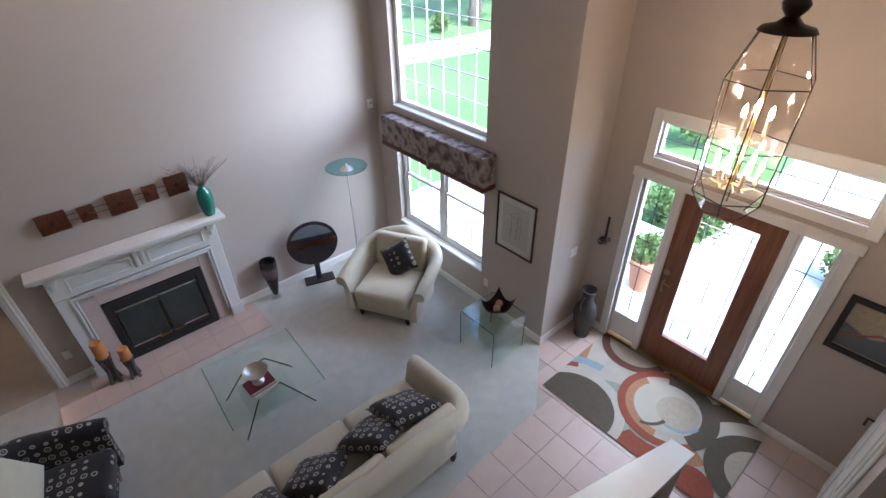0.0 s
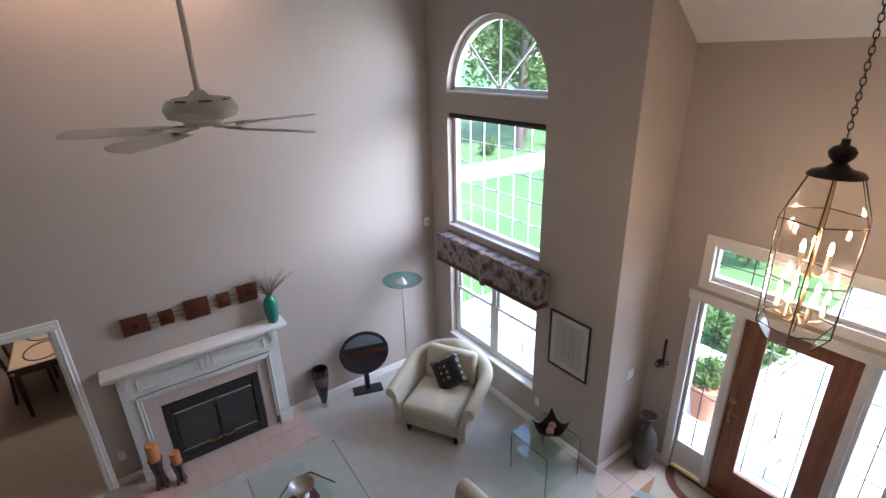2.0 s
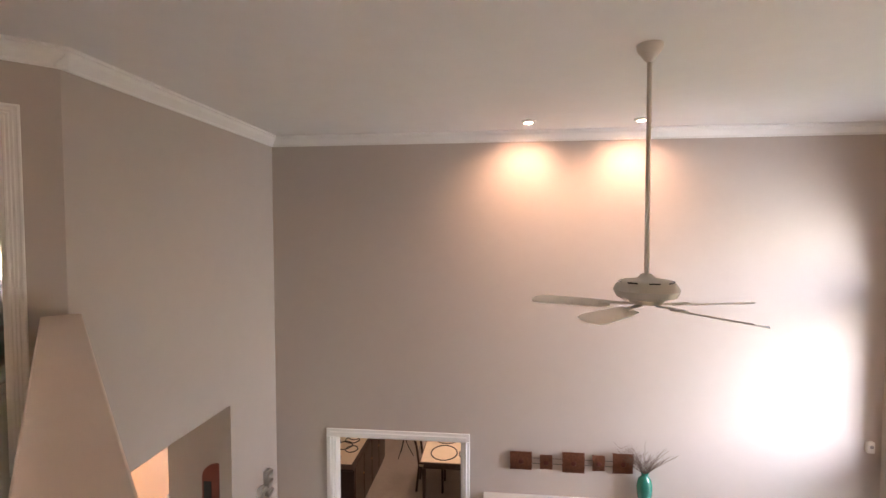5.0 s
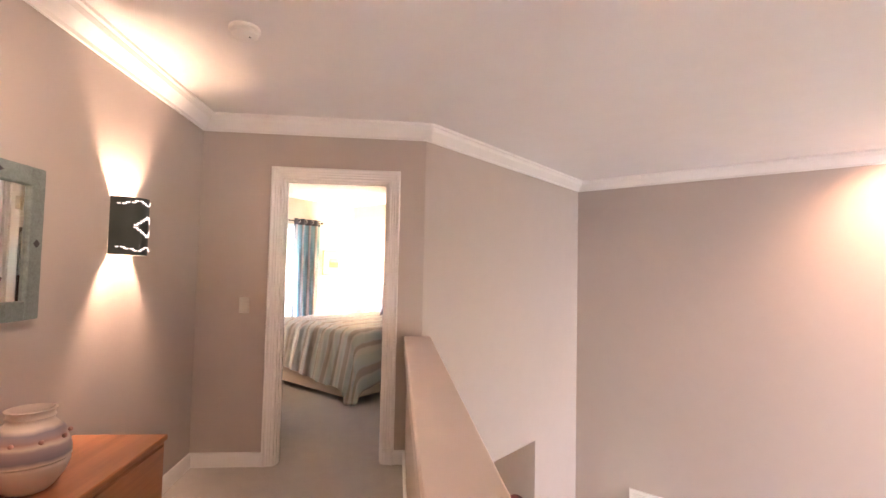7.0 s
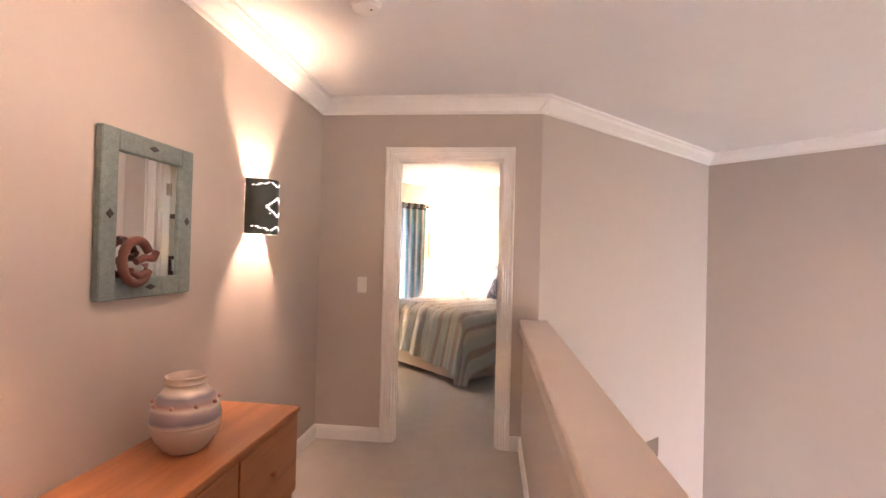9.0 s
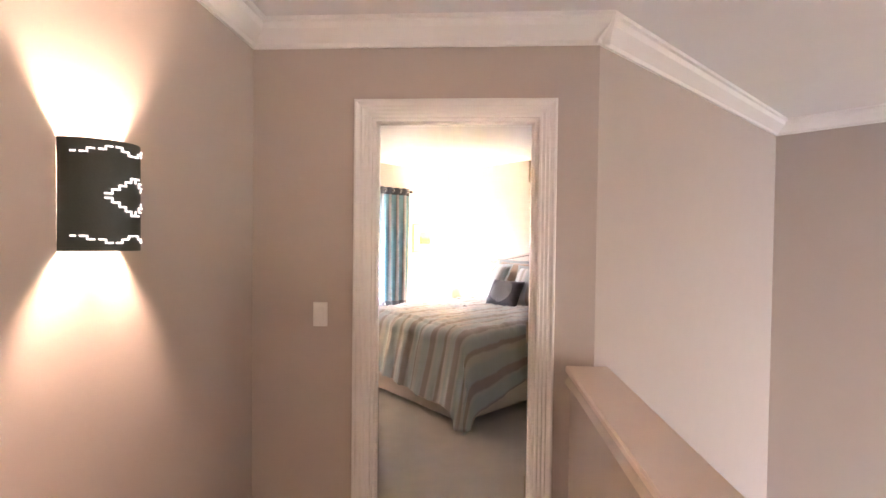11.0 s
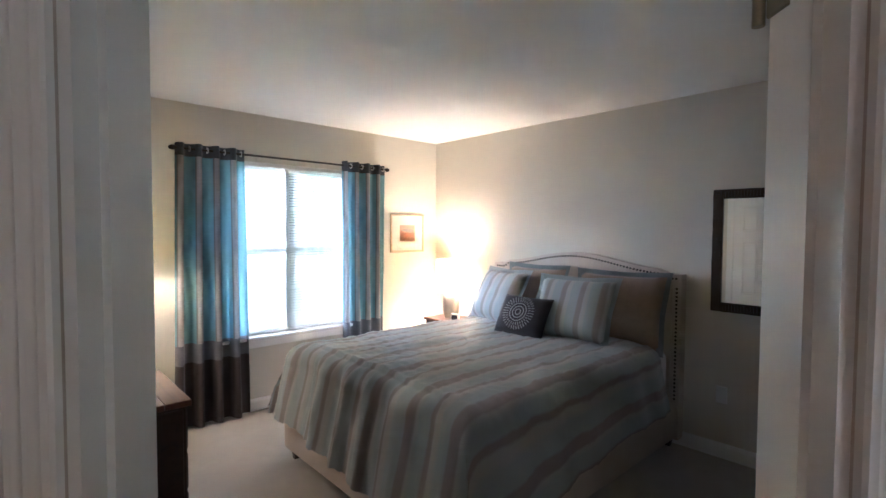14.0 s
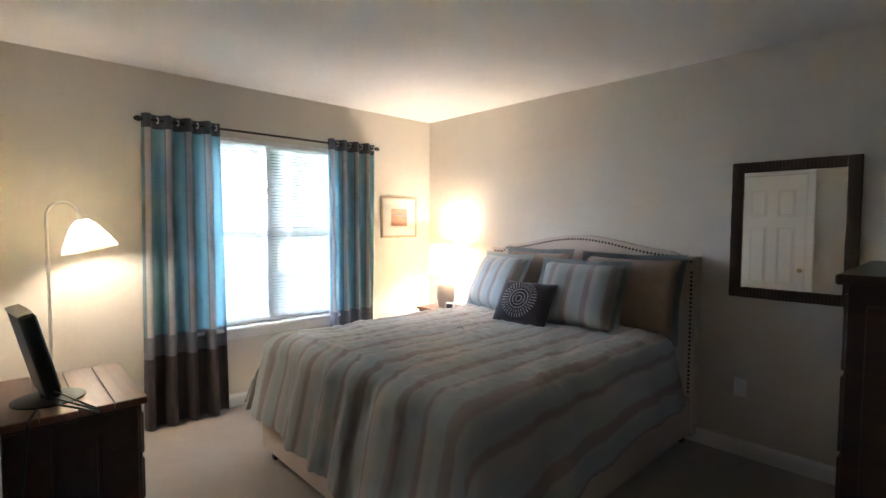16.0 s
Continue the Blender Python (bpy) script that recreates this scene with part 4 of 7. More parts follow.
def armchair(name, m, fabric, label, width=1.04, depth=0.92, legs=DARKWOOD, back=0.90):
    t = thing(name, m, label, "armchair")
    w, d = seat_shell(t, width, depth, 0.60, back, fabric)
    part("seat_frame", soft(-w, w, -d + 0.06, d - 0.10, 0.10, 0.30, 0.03), fabric, t, smooth=50)
    part("seat_cushion", soft(-w + 0.012, w - 0.012, -d + 0.01, d - 0.26, 0.285, 0.44, 0.05, 0.03), fabric, t, smooth=60)
    part("back_cushion", soft(-w + 0.03, w - 0.03, -0.07, 0.07, 0.0, 0.44, 0.055, 0.0, m=pose(0, d - 0.24, 0.41, -14)), fabric, t, smooth=60)
    for x in (-w + 0.05, w - 0.05):
        for y in (-d + 0.10, d - 0.14):
            part("leg", lathe([(0, 0), (0.018, 0), (0.03, 0.05), (0.036, 0.125), (0, 0.125)], 12, m=pose(x, y, 0)), legs, t, smooth=50)
    return t


armchair("armchair", pose(2.37, 4.42, 0, 0, 0, -60), IVORY, "ivory upholstered armchair with rolled arms by the window")
cu = thing("cushion", pose(2.47, 4.44, 0.62, 58, 0, -64) @ pose(0, 0, 0, 0, 0, 38), "black dotted square cushion leaning in the armchair", "cushion")
part("cover", pillow(0.40, 0.40, 0.13), DOTS, cu, smooth=80)

so = thing("sofa", pose(0.42, 2.63, 0, 0, 0, 180), "ivory upholstered sofa with rolled arms and loose seat cushions", "sofa")
W, D = seat_shell(so, 2.44, 0.94, 0.62, 0.80, IVORY, 0.09, 0.085)
part("seat_frame", soft(-W, W, -D + 0.08, D - 0.1, 0.10, 0.30, 0.03), IVORY, so, smooth=50)
for i in range(3):
    x0 = -W + i * 2 * W / 3
    part("seat_cushion", soft(x0 + 0.006, x0 + 2 * W / 3 - 0.006, -D + 0.03, D - 0.22, 0.29, 0.44, 0.05, 0.03), IVORY, so, smooth=60)
    part("back_cushion", soft(x0 + 0.01, x0 + 2 * W / 3 - 0.01, -0.06, 0.06, 0.0, 0.36, 0.05, m=pose(0, D - 0.22, 0.41, -12)), IVORY, so, smooth=60)
for x in (-W + 0.05, W - 0.05):
    for y in (-D + 0.12, D - 0.12):
        part("leg", lathe([(0, 0), (0.018, 0), (0.03, 0.05), (0.036, 0.125), (0, 0.125)], 12, m=pose(x, y, 0)), DARKWOOD, so, smooth=50)
for x, y, z, rx, rz, tw, s in ((1.20, 2.66, 0.60, 30, 150, 30, 0.50), (0.86, 2.62, 0.60, 32, 168, 40, 0.50), (0.30, 2.62, 0.58, 30, 185, 38, 0.48), (-0.15, 2.64, 0.58, 32, 175, 10, 0.46)):
    cu = thing("cushion", pose(x, y, z, rx, 0, rz) @ pose(0, 0, 0, 0, 0, tw), "black cushion with pale ring dots on the sofa", "cushion", group="cushions on the sofa")
    part("cover", pillow(s, s, 0.17), DOTS, cu, smooth=80)

ac = armchair("accent_chair", pose(-1.30, 3.98, 0, 0, 0, 76), DOTS, "black dotted accent chair with pale wooden legs", 0.86, 0.84, wood("pale_leg_wood", (0.28, 0.14, 0.06), (0.42, 0.23, 0.11), 0.4, 2))
cu = thing("cushion", pose(-1.44, 4.02, 0.63, 62, 0, 76) @ pose(0, 0, 0, 0, 0, 8), "cream velvet cushion leaning in the accent chair", "cushion")
part("cover", pillow(0.46, 0.42, 0.15), surface("cream_velvet", (0.55, 0.52, 0.40), 0.8, 60, 0.12, 0.3, sheen=0.5), cu, smooth=80)

ct = thing("coffee_table", pose(0.46, 4.03, 0, 0, 0, -2), "square glass coffee table on black crossed metal legs", "coffee table")
part("glass_top", B(-0.45, 0.45, -0.46, 0.46, 0.405, 0.42, bevel=0.004), GREENGLASS, ct, "pale green glass top")
for s in (-1, 1):
    part("leg", tube([(-0.36, s * 0.30, 0.0), (-0.10, s * 0.20, 0.395), (0.10, s * 0.20, 0.395), (0.36, s * 0.30, 0.0)], 0.007, 8), BLACK, ct)
part("stretcher", tube([(-0.1, -0.2, 0.395), (-0.1, 0.2, 0.395)], 0.009, 8), BLACK, ct)
for s in (-1, 1):
    part("glass_edge", tube([(s * 0.45, -0.46, 0.4125), (s * 0.45, 0.46, 0.4125)], 0.0045, 6), surface("green_glass_edge", (0.12, 0.24, 0.20), 0.15, 40, 0.2, 0.0) if s < 0 else bpy.data.materials["green_glass_edge"], ct, "green polished edge", 60)
part("lower_shelf", B(-0.24, 0.24, -0.26, 0.26, 0.14, 0.15), GREENGLASS, ct)
bk = thing("book", pose(0.39, 3.87, 0.4205, 0, 0, 14), "cream-paged hardback book with a pale cover", "book", group="books on the coffee table")
PAGES = surface("book_pages", (0.62, 0.57, 0.47), 0.9, 200, 0.1, 0.3, stretch=(1, 1, 6))
part("pages", B(-0.125, 0.125, -0.09, 0.09, 0.004, 0.028), PAGES, bk)
for z in (0.0, 0.028):
    part("cover", B(-0.13, 0.13, -0.095, 0.095, z, z + 0.004), surface("pale_cover", (0.6, 0.56, 0.5), 0.5, 30, 0.05, 0.05) if z == 0 else bpy.data.materials["pale_cover"], bk)
bk = thing("book", pose(0.38, 3.88, 0.454, 0, 0, 4), "maroon hardback book under the silver bowl", "book", group="books on the coffee table")
part("pages", B(-0.12, 0.12, -0.085, 0.085, 0.004, 0.034), PAGES, bk)
for z in (0.0, 0.034):
    part("cover", B(-0.126, 0.126, -0.09, 0.09, z, z + 0.004), surface("maroon_cover", (0.13, 0.012, 0.03), 0.45, 40, 0.1, 0.05) if z == 0 else bpy.data.materials["maroon_cover"], bk, "maroon cloth cover")
bo = thing("compote_bowl", pose(0.38, 3.89, 0.492), "tarnished silver footed bowl standing on the books", "bowl")
part("foot", lathe([(0, 0), (0.055, 0), (0.058, 0.01), (0.03, 0.03), (0.02, 0.06), (0.035, 0.075), (0, 0.075)], 28), CHROME, bo, smooth=50)
part("dish", lathe([(0.0, 0.073), (0.04, 0.08), (0.09, 0.11), (0.115, 0.15), (0.118, 0.152), (0.11, 0.15), (0.085, 0.118), (0.04, 0.09), (0.0, 0.084)], 36), surface("tarnished_silver", (0.5, 0.46, 0.40), 0.35, 25, 0.3, 0.2, metal=0.9), bo, smooth=50)

et = thing("glass_end_table", pose(2.74, 3.07, 0, 0, 0, 0), "bent clear glass waterfall end table by the wall", "end table")
for a in ((-0.25, 0.25, -0.26, 0.26, 0.488, 0.5), (-0.25, 0.25, -0.26, -0.248, 0.0, 0.488), (-0.25, 0.25, 0.248, 0.26, 0.0, 0.488)):
    part("glass_panel", B(*a, bevel=0.003), GREENGLASS, et)
part("shelf", B(-0.23, 0.23, -0.247, 0.247, 0.22, 0.228), GREENGLASS, et)
EDGE = surface("dark_green_glass_edge", (0.05, 0.11, 0.09), 0.12, 40, 0.2, 0.0, coat=0.5)
for x in (-0.252, 0.252):
    part("glass_edge", tube([(x, -0.254, 0.001), (x, -0.254, 0.475), (x, -0.235, 0.494), (x, 0.235, 0.494), (x, 0.254, 0.475), (x, 0.254, 0.001)], 0.005, 6), EDGE, et, "dark green polished edge", 60)
bo = thing("leaf_bowl", pose(2.80, 3.06, 0.501), "dark folded leaf bowl holding two pink balls", "bowl")
bm = bmesh.new()
k = 12
g = []
for i in range(k + 1):
    g.append([])
    for j in range(k + 1):
        a, b = 2 * i / k - 1, 2 * j / k - 1
        g[-1].append(bm.verts.new((a * 0.15, b * 0.13, 0.006 + 0.05 * (a * a + b * b) + 0.07 * (a * a * b * b))))
fs = [bm.faces.new((g[i][j], g[i + 1][j], g[i + 1][j + 1], g[i][j + 1])) for i in range(k) for j in range(k)]
bmesh.ops.solidify(bm, geom=fs, thickness=0.005)
part("dish", bm, surface("dark_bronze", (0.035, 0.018, 0.015), 0.35, 30, 0.3, 0.2, metal=0.5), bo, smooth=50)
for x, y in ((-0.035, -0.02), (0.045, 0.02)):
    bm = bmesh.new()
    bmesh.ops.create_icosphere(bm, subdivisions=3, radius=0.042)
    part("ball", bm, surface("pink_ball", (0.5, 0.26, 0.22), 0.6, 30, 0.25, 0.3) if x < 0 else bpy.data.materials["pink_ball"], bo, "dusty pink ball", 80, pose(x, y, 0.055))

# ---- pictures and fittings ----
def picture(name, m, w, h, bar, depth, framemat, mount, label, category="picture", inner=None, art=None, motif=None):
    """A framed picture in the local plane x, z; it looks along -y and its back is at y = 0."""
    t = thing(name, m, label, category)
    bm = bmesh.new()
    for a in ((-w / 2, -w / 2 + bar, -h / 2, h / 2), (w / 2 - bar, w / 2, -h / 2, h / 2), (-w / 2 + bar, w / 2 - bar, -h / 2, -h / 2 + bar), (-w / 2 + bar, w / 2 - bar, h / 2 - bar, h / 2)):
        box(bm, a[0], a[1], -depth, 0, a[2], a[3], bevel=0.003)
    part("frame", bm, framemat, t)
    part("mount", B(-w / 2 + bar, w / 2 - bar, -0.008, -0.002, -h / 2 + bar, h / 2 - bar), mount, t)
    if inner:
        iw, ih = inner
        part("image", B(-iw / 2, iw / 2, -0.0105, -0.0085, -ih / 2, ih / 2), art, t)
    if motif:
        for bm, mat in motif:
            part("motif", bm, mat, t)
    part("glazing", B(-w / 2 + bar, w / 2 - bar, -0.0145, -0.0135, -h / 2 + bar, h / 2 - bar), PANE, t)
    return t

PAPER = surface("ivory_paper", (0.66, 0.64, 0.58), 0.8, 60, 0.04, 0.05)
INK = surface("grey_ink", (0.22, 0.22, 0.20), 0.9, 40, 0.2, 0.0)
random.seed(11)
bm = bmesh.new()
for i in range(46):
    a = (random.gauss(0, 0.07), random.uniform(-0.16, 0.14))
    tube([(a[0], -0.0115, a[1]), (a[0] + random.uniform(-0.05, 0.05), -0.0115, a[1] + random.uniform(-0.02, 0.06))], random.uniform(0.0007, 0.002), 4, bm)
for x in (-0.06, 0.02, 0.07):
    tube([(x, -0.0115, -0.17), (x + 0.01, -0.0115, 0.05), (x, -0.0115, 0.14)], 0.0025, 4, bm)
picture("framed_drawing", pose(XW, 3.205, 1.37, 0, 0, -90), 0.53, 0.68, 0.018, 0.022, DARKWOOD, PAPER, "thin-framed grey ink drawing on ivory paper", inner=(0.37, 0.50), art=surface("drawing_ground", (0.52, 0.52, 0.47), 0.8, 20, 0.15, 0.0, blot=8), motif=[(bm, INK)])
bm1 = prism([(-0.30, -0.2), (0.30, -0.2), (0.30, -0.02), (0.1, 0.05), (-0.1, -0.05), (-0.30, 0.02)], 0, 0.002, m=pose(0, -0.0085, 0, 90))
bm2 = prism([(0.05 + 0.1 * math.cos(i), 0.06 + 0.07 * math.sin(i)) for i in [k * 0.45 for k in range(14)]], 0, 0.002, m=pose(0, -0.0108, 0, 90))
bm3 = tube([(-0.28, -0.013, -0.12), (-0.05, -0.013, 0.02), (0.28, -0.013, -0.08)], 0.008, 5)
picture("framed_painting", pose(XD, 0.16, 1.49, 0, 0, -90), 0.66, 0.52, 0.045, 0.03, BLACK, surface("ochre_canvas", (0.42, 0.36, 0.24), 0.7, 12, 0.25, 0.1, blot=4), "black-framed abstract painting in ochre and grey", motif=[(bm1, surface("slate_paint", (0.10, 0.12, 0.13), 0.6, 12, 0.3, 0.1)), (bm2, surface("white_paint_blot", (0.6, 0.58, 0.54), 0.6, 20, 0.1, 0.1)), (bm3, surface("rust_paint", (0.3, 0.08, 0.04), 0.6, 20, 0.2, 0.1))])

def plate(m, w, h, label, kind="switch"):
    t = thing("light_switch" if kind == "switch" else "wall_outlet", m, label, "light switch" if kind == "switch" else "outlet")
    part("cover_plate", B(-w / 2, w / 2, -0.007, 0, -h / 2, h / 2, bevel=0.003), PLASTIC, t)
    if kind == "switch":
        k = max(1, round(w / 0.075))
        for i in range(k):
            c = (i - (k - 1) / 2) * 0.046
            part("rocker", B(c - 0.016, c + 0.016, -0.012, -0.006, -0.033, 0.033, bevel=0.002, m=None), PLASTIC, t)
    else:
        for z in (-0.02, 0.02):
            part("socket", lathe([(0, 0), (0.016, 0), (0.016, 0.003), (0, 0.003)], 16, m=pose(0, -0.006, z, 90)), PLASTIC, t)
    return t
plate(pose(3.56, YN, 1.12), 0.12, 0.115, "white double light switch beside the entry")
plate(pose(XW, 3.60, 0.37, 0, 0, -90), 0.07, 0.115, "white wall outlet below the window", "outlet")
plate(pose(-0.97, YF, 0.38), 0.07, 0.115, "white wall outlet beside the mantel", "outlet")
se = thing("motion_sensor", pose(3.045, YF, 2.146), "small white sensor box near the room corner", "sensor")
se.name = "wall_sensor"
part("body", B(-0.035, 0.035, -0.05, 0, -0.06, 0.06, bevel=0.012, seg=2), PLASTIC, se, smooth=50)
part("lens", lathe([(0, 0), (0.02, 0), (0.014, 0.01), (0, 0.012)], 16, m=pose(0, -0.048, 0.01, 90)), surface("grey_lens", (0.4, 0.4, 0.4), 0.3, 20, 0.05, 0), se)

# scrolled iron ornament, urn
orn = thing("iron_wall_ornament", pose(XD, 2.53, 1.30, 0, 0, -90), "black scrolled wrought iron wall ornament", "wall ornament")
part("bar", B(-0.012, 0.012, -0.02, -0.002, -0.05, 0.21, bevel=0.003), BLACK, orn)
for c, r, ph in ((-0.03, 0.06, 0.0), (0.045, 0.045, 2.0), (-0.02, 0.03, 4.0)):
    pts = [(c + r * (1 - 0.07 * i) * math.cos(ph + i * 0.55), -0.03, -0.08 + r * (1 - 0.07 * i) * math.sin(ph + i * 0.55) + c) for i in range(14)]
    part("scroll", tube(pts, 0.006, 6), BLACK, orn)
part("candle_cup", lathe([(0, 0), (0.03, 0), (0.036, 0.03), (0.03, 0.03), (0, 0.01)], 18, m=pose(0, -0.06, -0.06)), BLACK, orn)
urn = thing("floor_urn", pose(3.66, 2.48, 0) @ Matrix.Diagonal((0.9, 0.9, 0.9, 1)), "tall mottled grey ceramic urn in the entry corner", "urn")
STONEWARE = surface("mottled_stoneware", (0.06, 0.055, 0.05), 0.55, 18, 0.5, 0.5, blot=7)
part("body", lathe([(0, 0.0), (0.09, 0.0), (0.1, 0.03), (0.085, 0.08), (0.13, 0.24), (0.145, 0.36), (0.125, 0.48), (0.075, 0.56), (0.062, 0.64), (0.075, 0.70), (0.1, 0.75), (0.09, 0.755), (0.06, 0.70), (0.0, 0.6)], 36), STONEWARE, urn, smooth=60)
for s in (-1, 1):
    part("handle", tube([(s * 0.07, 0, 0.66), (s * 0.13, 0, 0.64), (s * 0.15, 0, 0.56), (s * 0.12, 0, 0.48)], 0.012, 8), STONEWARE, urn, smooth=60)

# ---- lantern over the entry ----
LX, LY = 2.59, 1.19
ln = thing("lantern_chandelier", pose(LX, LY, 0, 0, 0, 12), "large six-sided glass lantern with dark bronze edges, lit", "chandelier")
BRONZE = surface("dark_bronze_metal", (0.05, 0.04, 0.034), 0.4, 50, 0.2, 0.1, metal=0.8)
LEV = [(0.125, 3.66), (0.215, 3.43), (0.20, 2.80), (0.12, 2.68)]
def hexpt(r, z, i):
    a = math.pi / 3 * i
    return Vector((r * math.cos(a), r * math.sin(a), z))
LGLASS = clear("clear_bevelled_glass", (0.97, 0.95, 0.92))
for i in range(6):
    part("corner_bar", tube([hexpt(r, z, i) for r, z in LEV], 0.0038, 6), BRONZE, ln)
    for (r0, z0), (r1, z1) in zip(LEV, LEV[1:]):
        bm = bmesh.new()
        bm.faces.new([bm.verts.new(p) for p in (hexpt(r0, z0, i), hexpt(r0, z0, i + 1), hexpt(r1, z1, i + 1), hexpt(r1, z1, i))])
        part("pane", bm, LGLASS, ln)
for r, z in LEV[:3] + [(0.208, 3.10)]:
    bm = bmesh.new()
    for i in range(6):
        tube([hexpt(r, z, i), hexpt(r, z, i + 1)], 0.0035, 6, bm)
    part("ring", bm, BRONZE, ln)
part("crown_cap", lathe([(0, 3.655), (0.13, 3.655), (0.115, 3.675), (0.06, 3.69), (0.03, 3.72), (0.055, 3.75), (0.062, 3.775), (0.045, 3.80), (0.02, 3.81), (0.018, 3.84), (0, 3.845)], 28), BRONZE, ln, smooth=40)
part("stem", tube([(0, 0, 3.66), (0, 0, 2.84)], 0.008, 8), BRASS, ln)
CANDLE = surface("ivory_candle_sleeve", (0.68, 0.60, 0.45), 0.6, 30, 0.05, 0.05)
def light_arm(a, r, z):
    c, s = math.cos(a), math.sin(a)
    arm = part("arm", tube([(0, 0, z - 0.02), (c * r * 0.5, s * r * 0.5, z - 0.055), (c * r, s * r, z - 0.03), (c * r, s * r, z)], 0.005, 6), BRASS, ln)
    part("candle_sleeve", lathe([(0, z), (0.013, z), (0.013, z + 0.085), (0, z + 0.085)], 12, m=pose(c * r, s * r, 0)), CANDLE, arm)
    part("bulb", lathe([(0, z + 0.085), (0.007, z + 0.09), (0.012, z + 0.108), (0.008, z + 0.132), (0.002, z + 0.152), (0, z + 0.152)], 12, m=pose(c * r, s * r, 0)), BULB, arm, "glowing candle bulb", 60)
for i in range(6):
    light_arm(math.pi / 3 * i + 0.5, 0.11, 2.88)
for i in range(3):
    light_arm(2 * math.pi / 3 * i + 0.2, 0.07, 3.16)
z, i = 3.85, 0
zt = zs(LX) - 0.03
while z < zt:
    bm = bmesh.new()
    bmesh.ops.create_circle(bm, segments=10, radius=0.014)
    pts = [Vector((0.011 * math.cos(k * math.pi / 5), 0, 0.022 * math.sin(k * math.pi / 5))) for k in range(11)]
    bm.free()
    part("chain_link", tube([Matrix.Rotation(math.pi / 2 * (i % 2), 3, "Z") @ p + Vector((0, 0, z + 0.018)) for p in pts], 0.0035, 5), BRONZE, ln)
    z, i = z + 0.034, i + 1
part("ceiling_rose", lathe([(0, -0.05), (0.03, -0.05), (0.065, -0.02), (0.07, 0.03), (0, 0.03)], 24, m=pose(0, 0, zs(LX))), BRONZE, ln, smooth=40)
lamp("lantern_light", "POINT", LANTERN_W, WARM, pose(LX, LY, 3.0), radius=0.13)

# ---- ceiling fan ----
fan = thing("ceiling_fan", pose(0.085, 3.278, 0), "white five-bladed ceiling fan on a long rod", "ceiling fan")
FANW = surface("fan_white", (0.66, 0.63, 0.57), 0.45, 30, 0.05, 0.05)
part("canopy", lathe([(0, ZC), (0.075, ZC), (0.07, ZC - 0.03), (0.035, ZC - 0.08), (0.018, ZC - 0.1), (0, ZC - 0.1)], 28), FANW, fan, smooth=40)
part("rod", tube([(0, 0, ZC - 0.08), (0, 0, 4.10)], 0.014, 12), FANW, fan, smooth=40)
part("motor_housing", lathe([(0, 4.14), (0.03, 4.135), (0.05, 4.11), (0.13, 4.10), (0.17, 4.075), (0.185, 4.04), (0.165, 4.0), (0.10, 3.985), (0.09, 3.96), (0.0, 3.955)], 36), FANW, fan, smooth=45)
for i in range(8):
    part("vent_slot", B(-0.03, 0.03, -0.002, 0.002, -0.006, 0.006, m=pose(0, 0, 4.088, 0, 0, i * 45) @ pose(0, -0.15, 0, 40)), BLACK, fan)
for k in range(5):
    m = pose(0, 0, 3.945, 0, 0, -58 + 72 * k)
    bl = part("blade", prism([(0.2, -0.05), (0.3, -0.062), (0.6, -0.072), (0.665, -0.06), (0.69, -0.02), (0.69, 0.02), (0.665, 0.06), (0.6, 0.072), (0.3, 0.062), (0.2, 0.05)], -0.004, 0.004, m=m @ pose(0, 0, 0, -12)), FANW, fan)
    part("bracket", box(bmesh.new(), 0.08, 0.27, -0.02, 0.02, 0.004, 0.014, bevel=0.003, m=m @ pose(0, 0, 0, -8)), FANW, bl)

# ---- recessed spots ----
for x, y in ((-0.48, 5.19), (0.607, 5.22)):
    t = thing("recessed_spotlight", pose(x, y, ZC), "small white recessed ceiling spotlight, switched on", "spotlight", group="ceiling spotlights")
    part("trim_ring", lathe([(0.045, 0.0), (0.075, 0.0), (0.078, -0.012), (0.05, -0.02), (0.045, -0.008)], 28, cap=False), TRIM, t, smooth=40)
    part("lamp_face", lathe([(0, -0.006), (0.046, -0.006), (0.046, -0.002), (0, -0.002)], 24), SPOTGLOW, t, "glowing lamp face")
    lamp("spot_light", "SPOT", SPOT_W, PEACH, look((x, y + 0.02, ZC - 0.03), (x, YF, 4.5)), radius=0.06, cone=130, blend=1.0)

# area rug
rg = thing("area_rug", pose(0, 0, 0), "modern rug with overlapping brown, rust and cream circles", "rug")
RX0, RX1, RY0, RY1 = 2.715, 3.855, 0.48, 2.285
CREAMW = surface("cream_wool", (0.52, 0.48, 0.40), 0.95, 130, 0.12, 0.7, depth=0.006)
part("base", B(RX0, RX1, RY0, RY1, 0.001, 0.012, bevel=0.003), CREAMW, rg)
def wool(name, c):
    return surface(name, c, 0.95, 130, 0.18, 0.7, depth=0.006, blot=6)
W_DARK, W_RUST, W_TAN, W_GREEN, W_BLUE, W_TAUPE, W_BROWN = wool("dark_taupe_wool", (0.115, 0.094, 0.066)), wool("rust_wool", (0.30, 0.085, 0.05)), wool("tan_wool", (0.42, 0.23, 0.125)), wool("sage_wool", (0.33, 0.37, 0.29)), wool("pale_blue_wool", (0.30, 0.39, 0.44)), wool("beige_wool", (0.46, 0.40, 0.30)), wool("brown_wool", (0.17, 0.075, 0.05))
level = [0.0125]
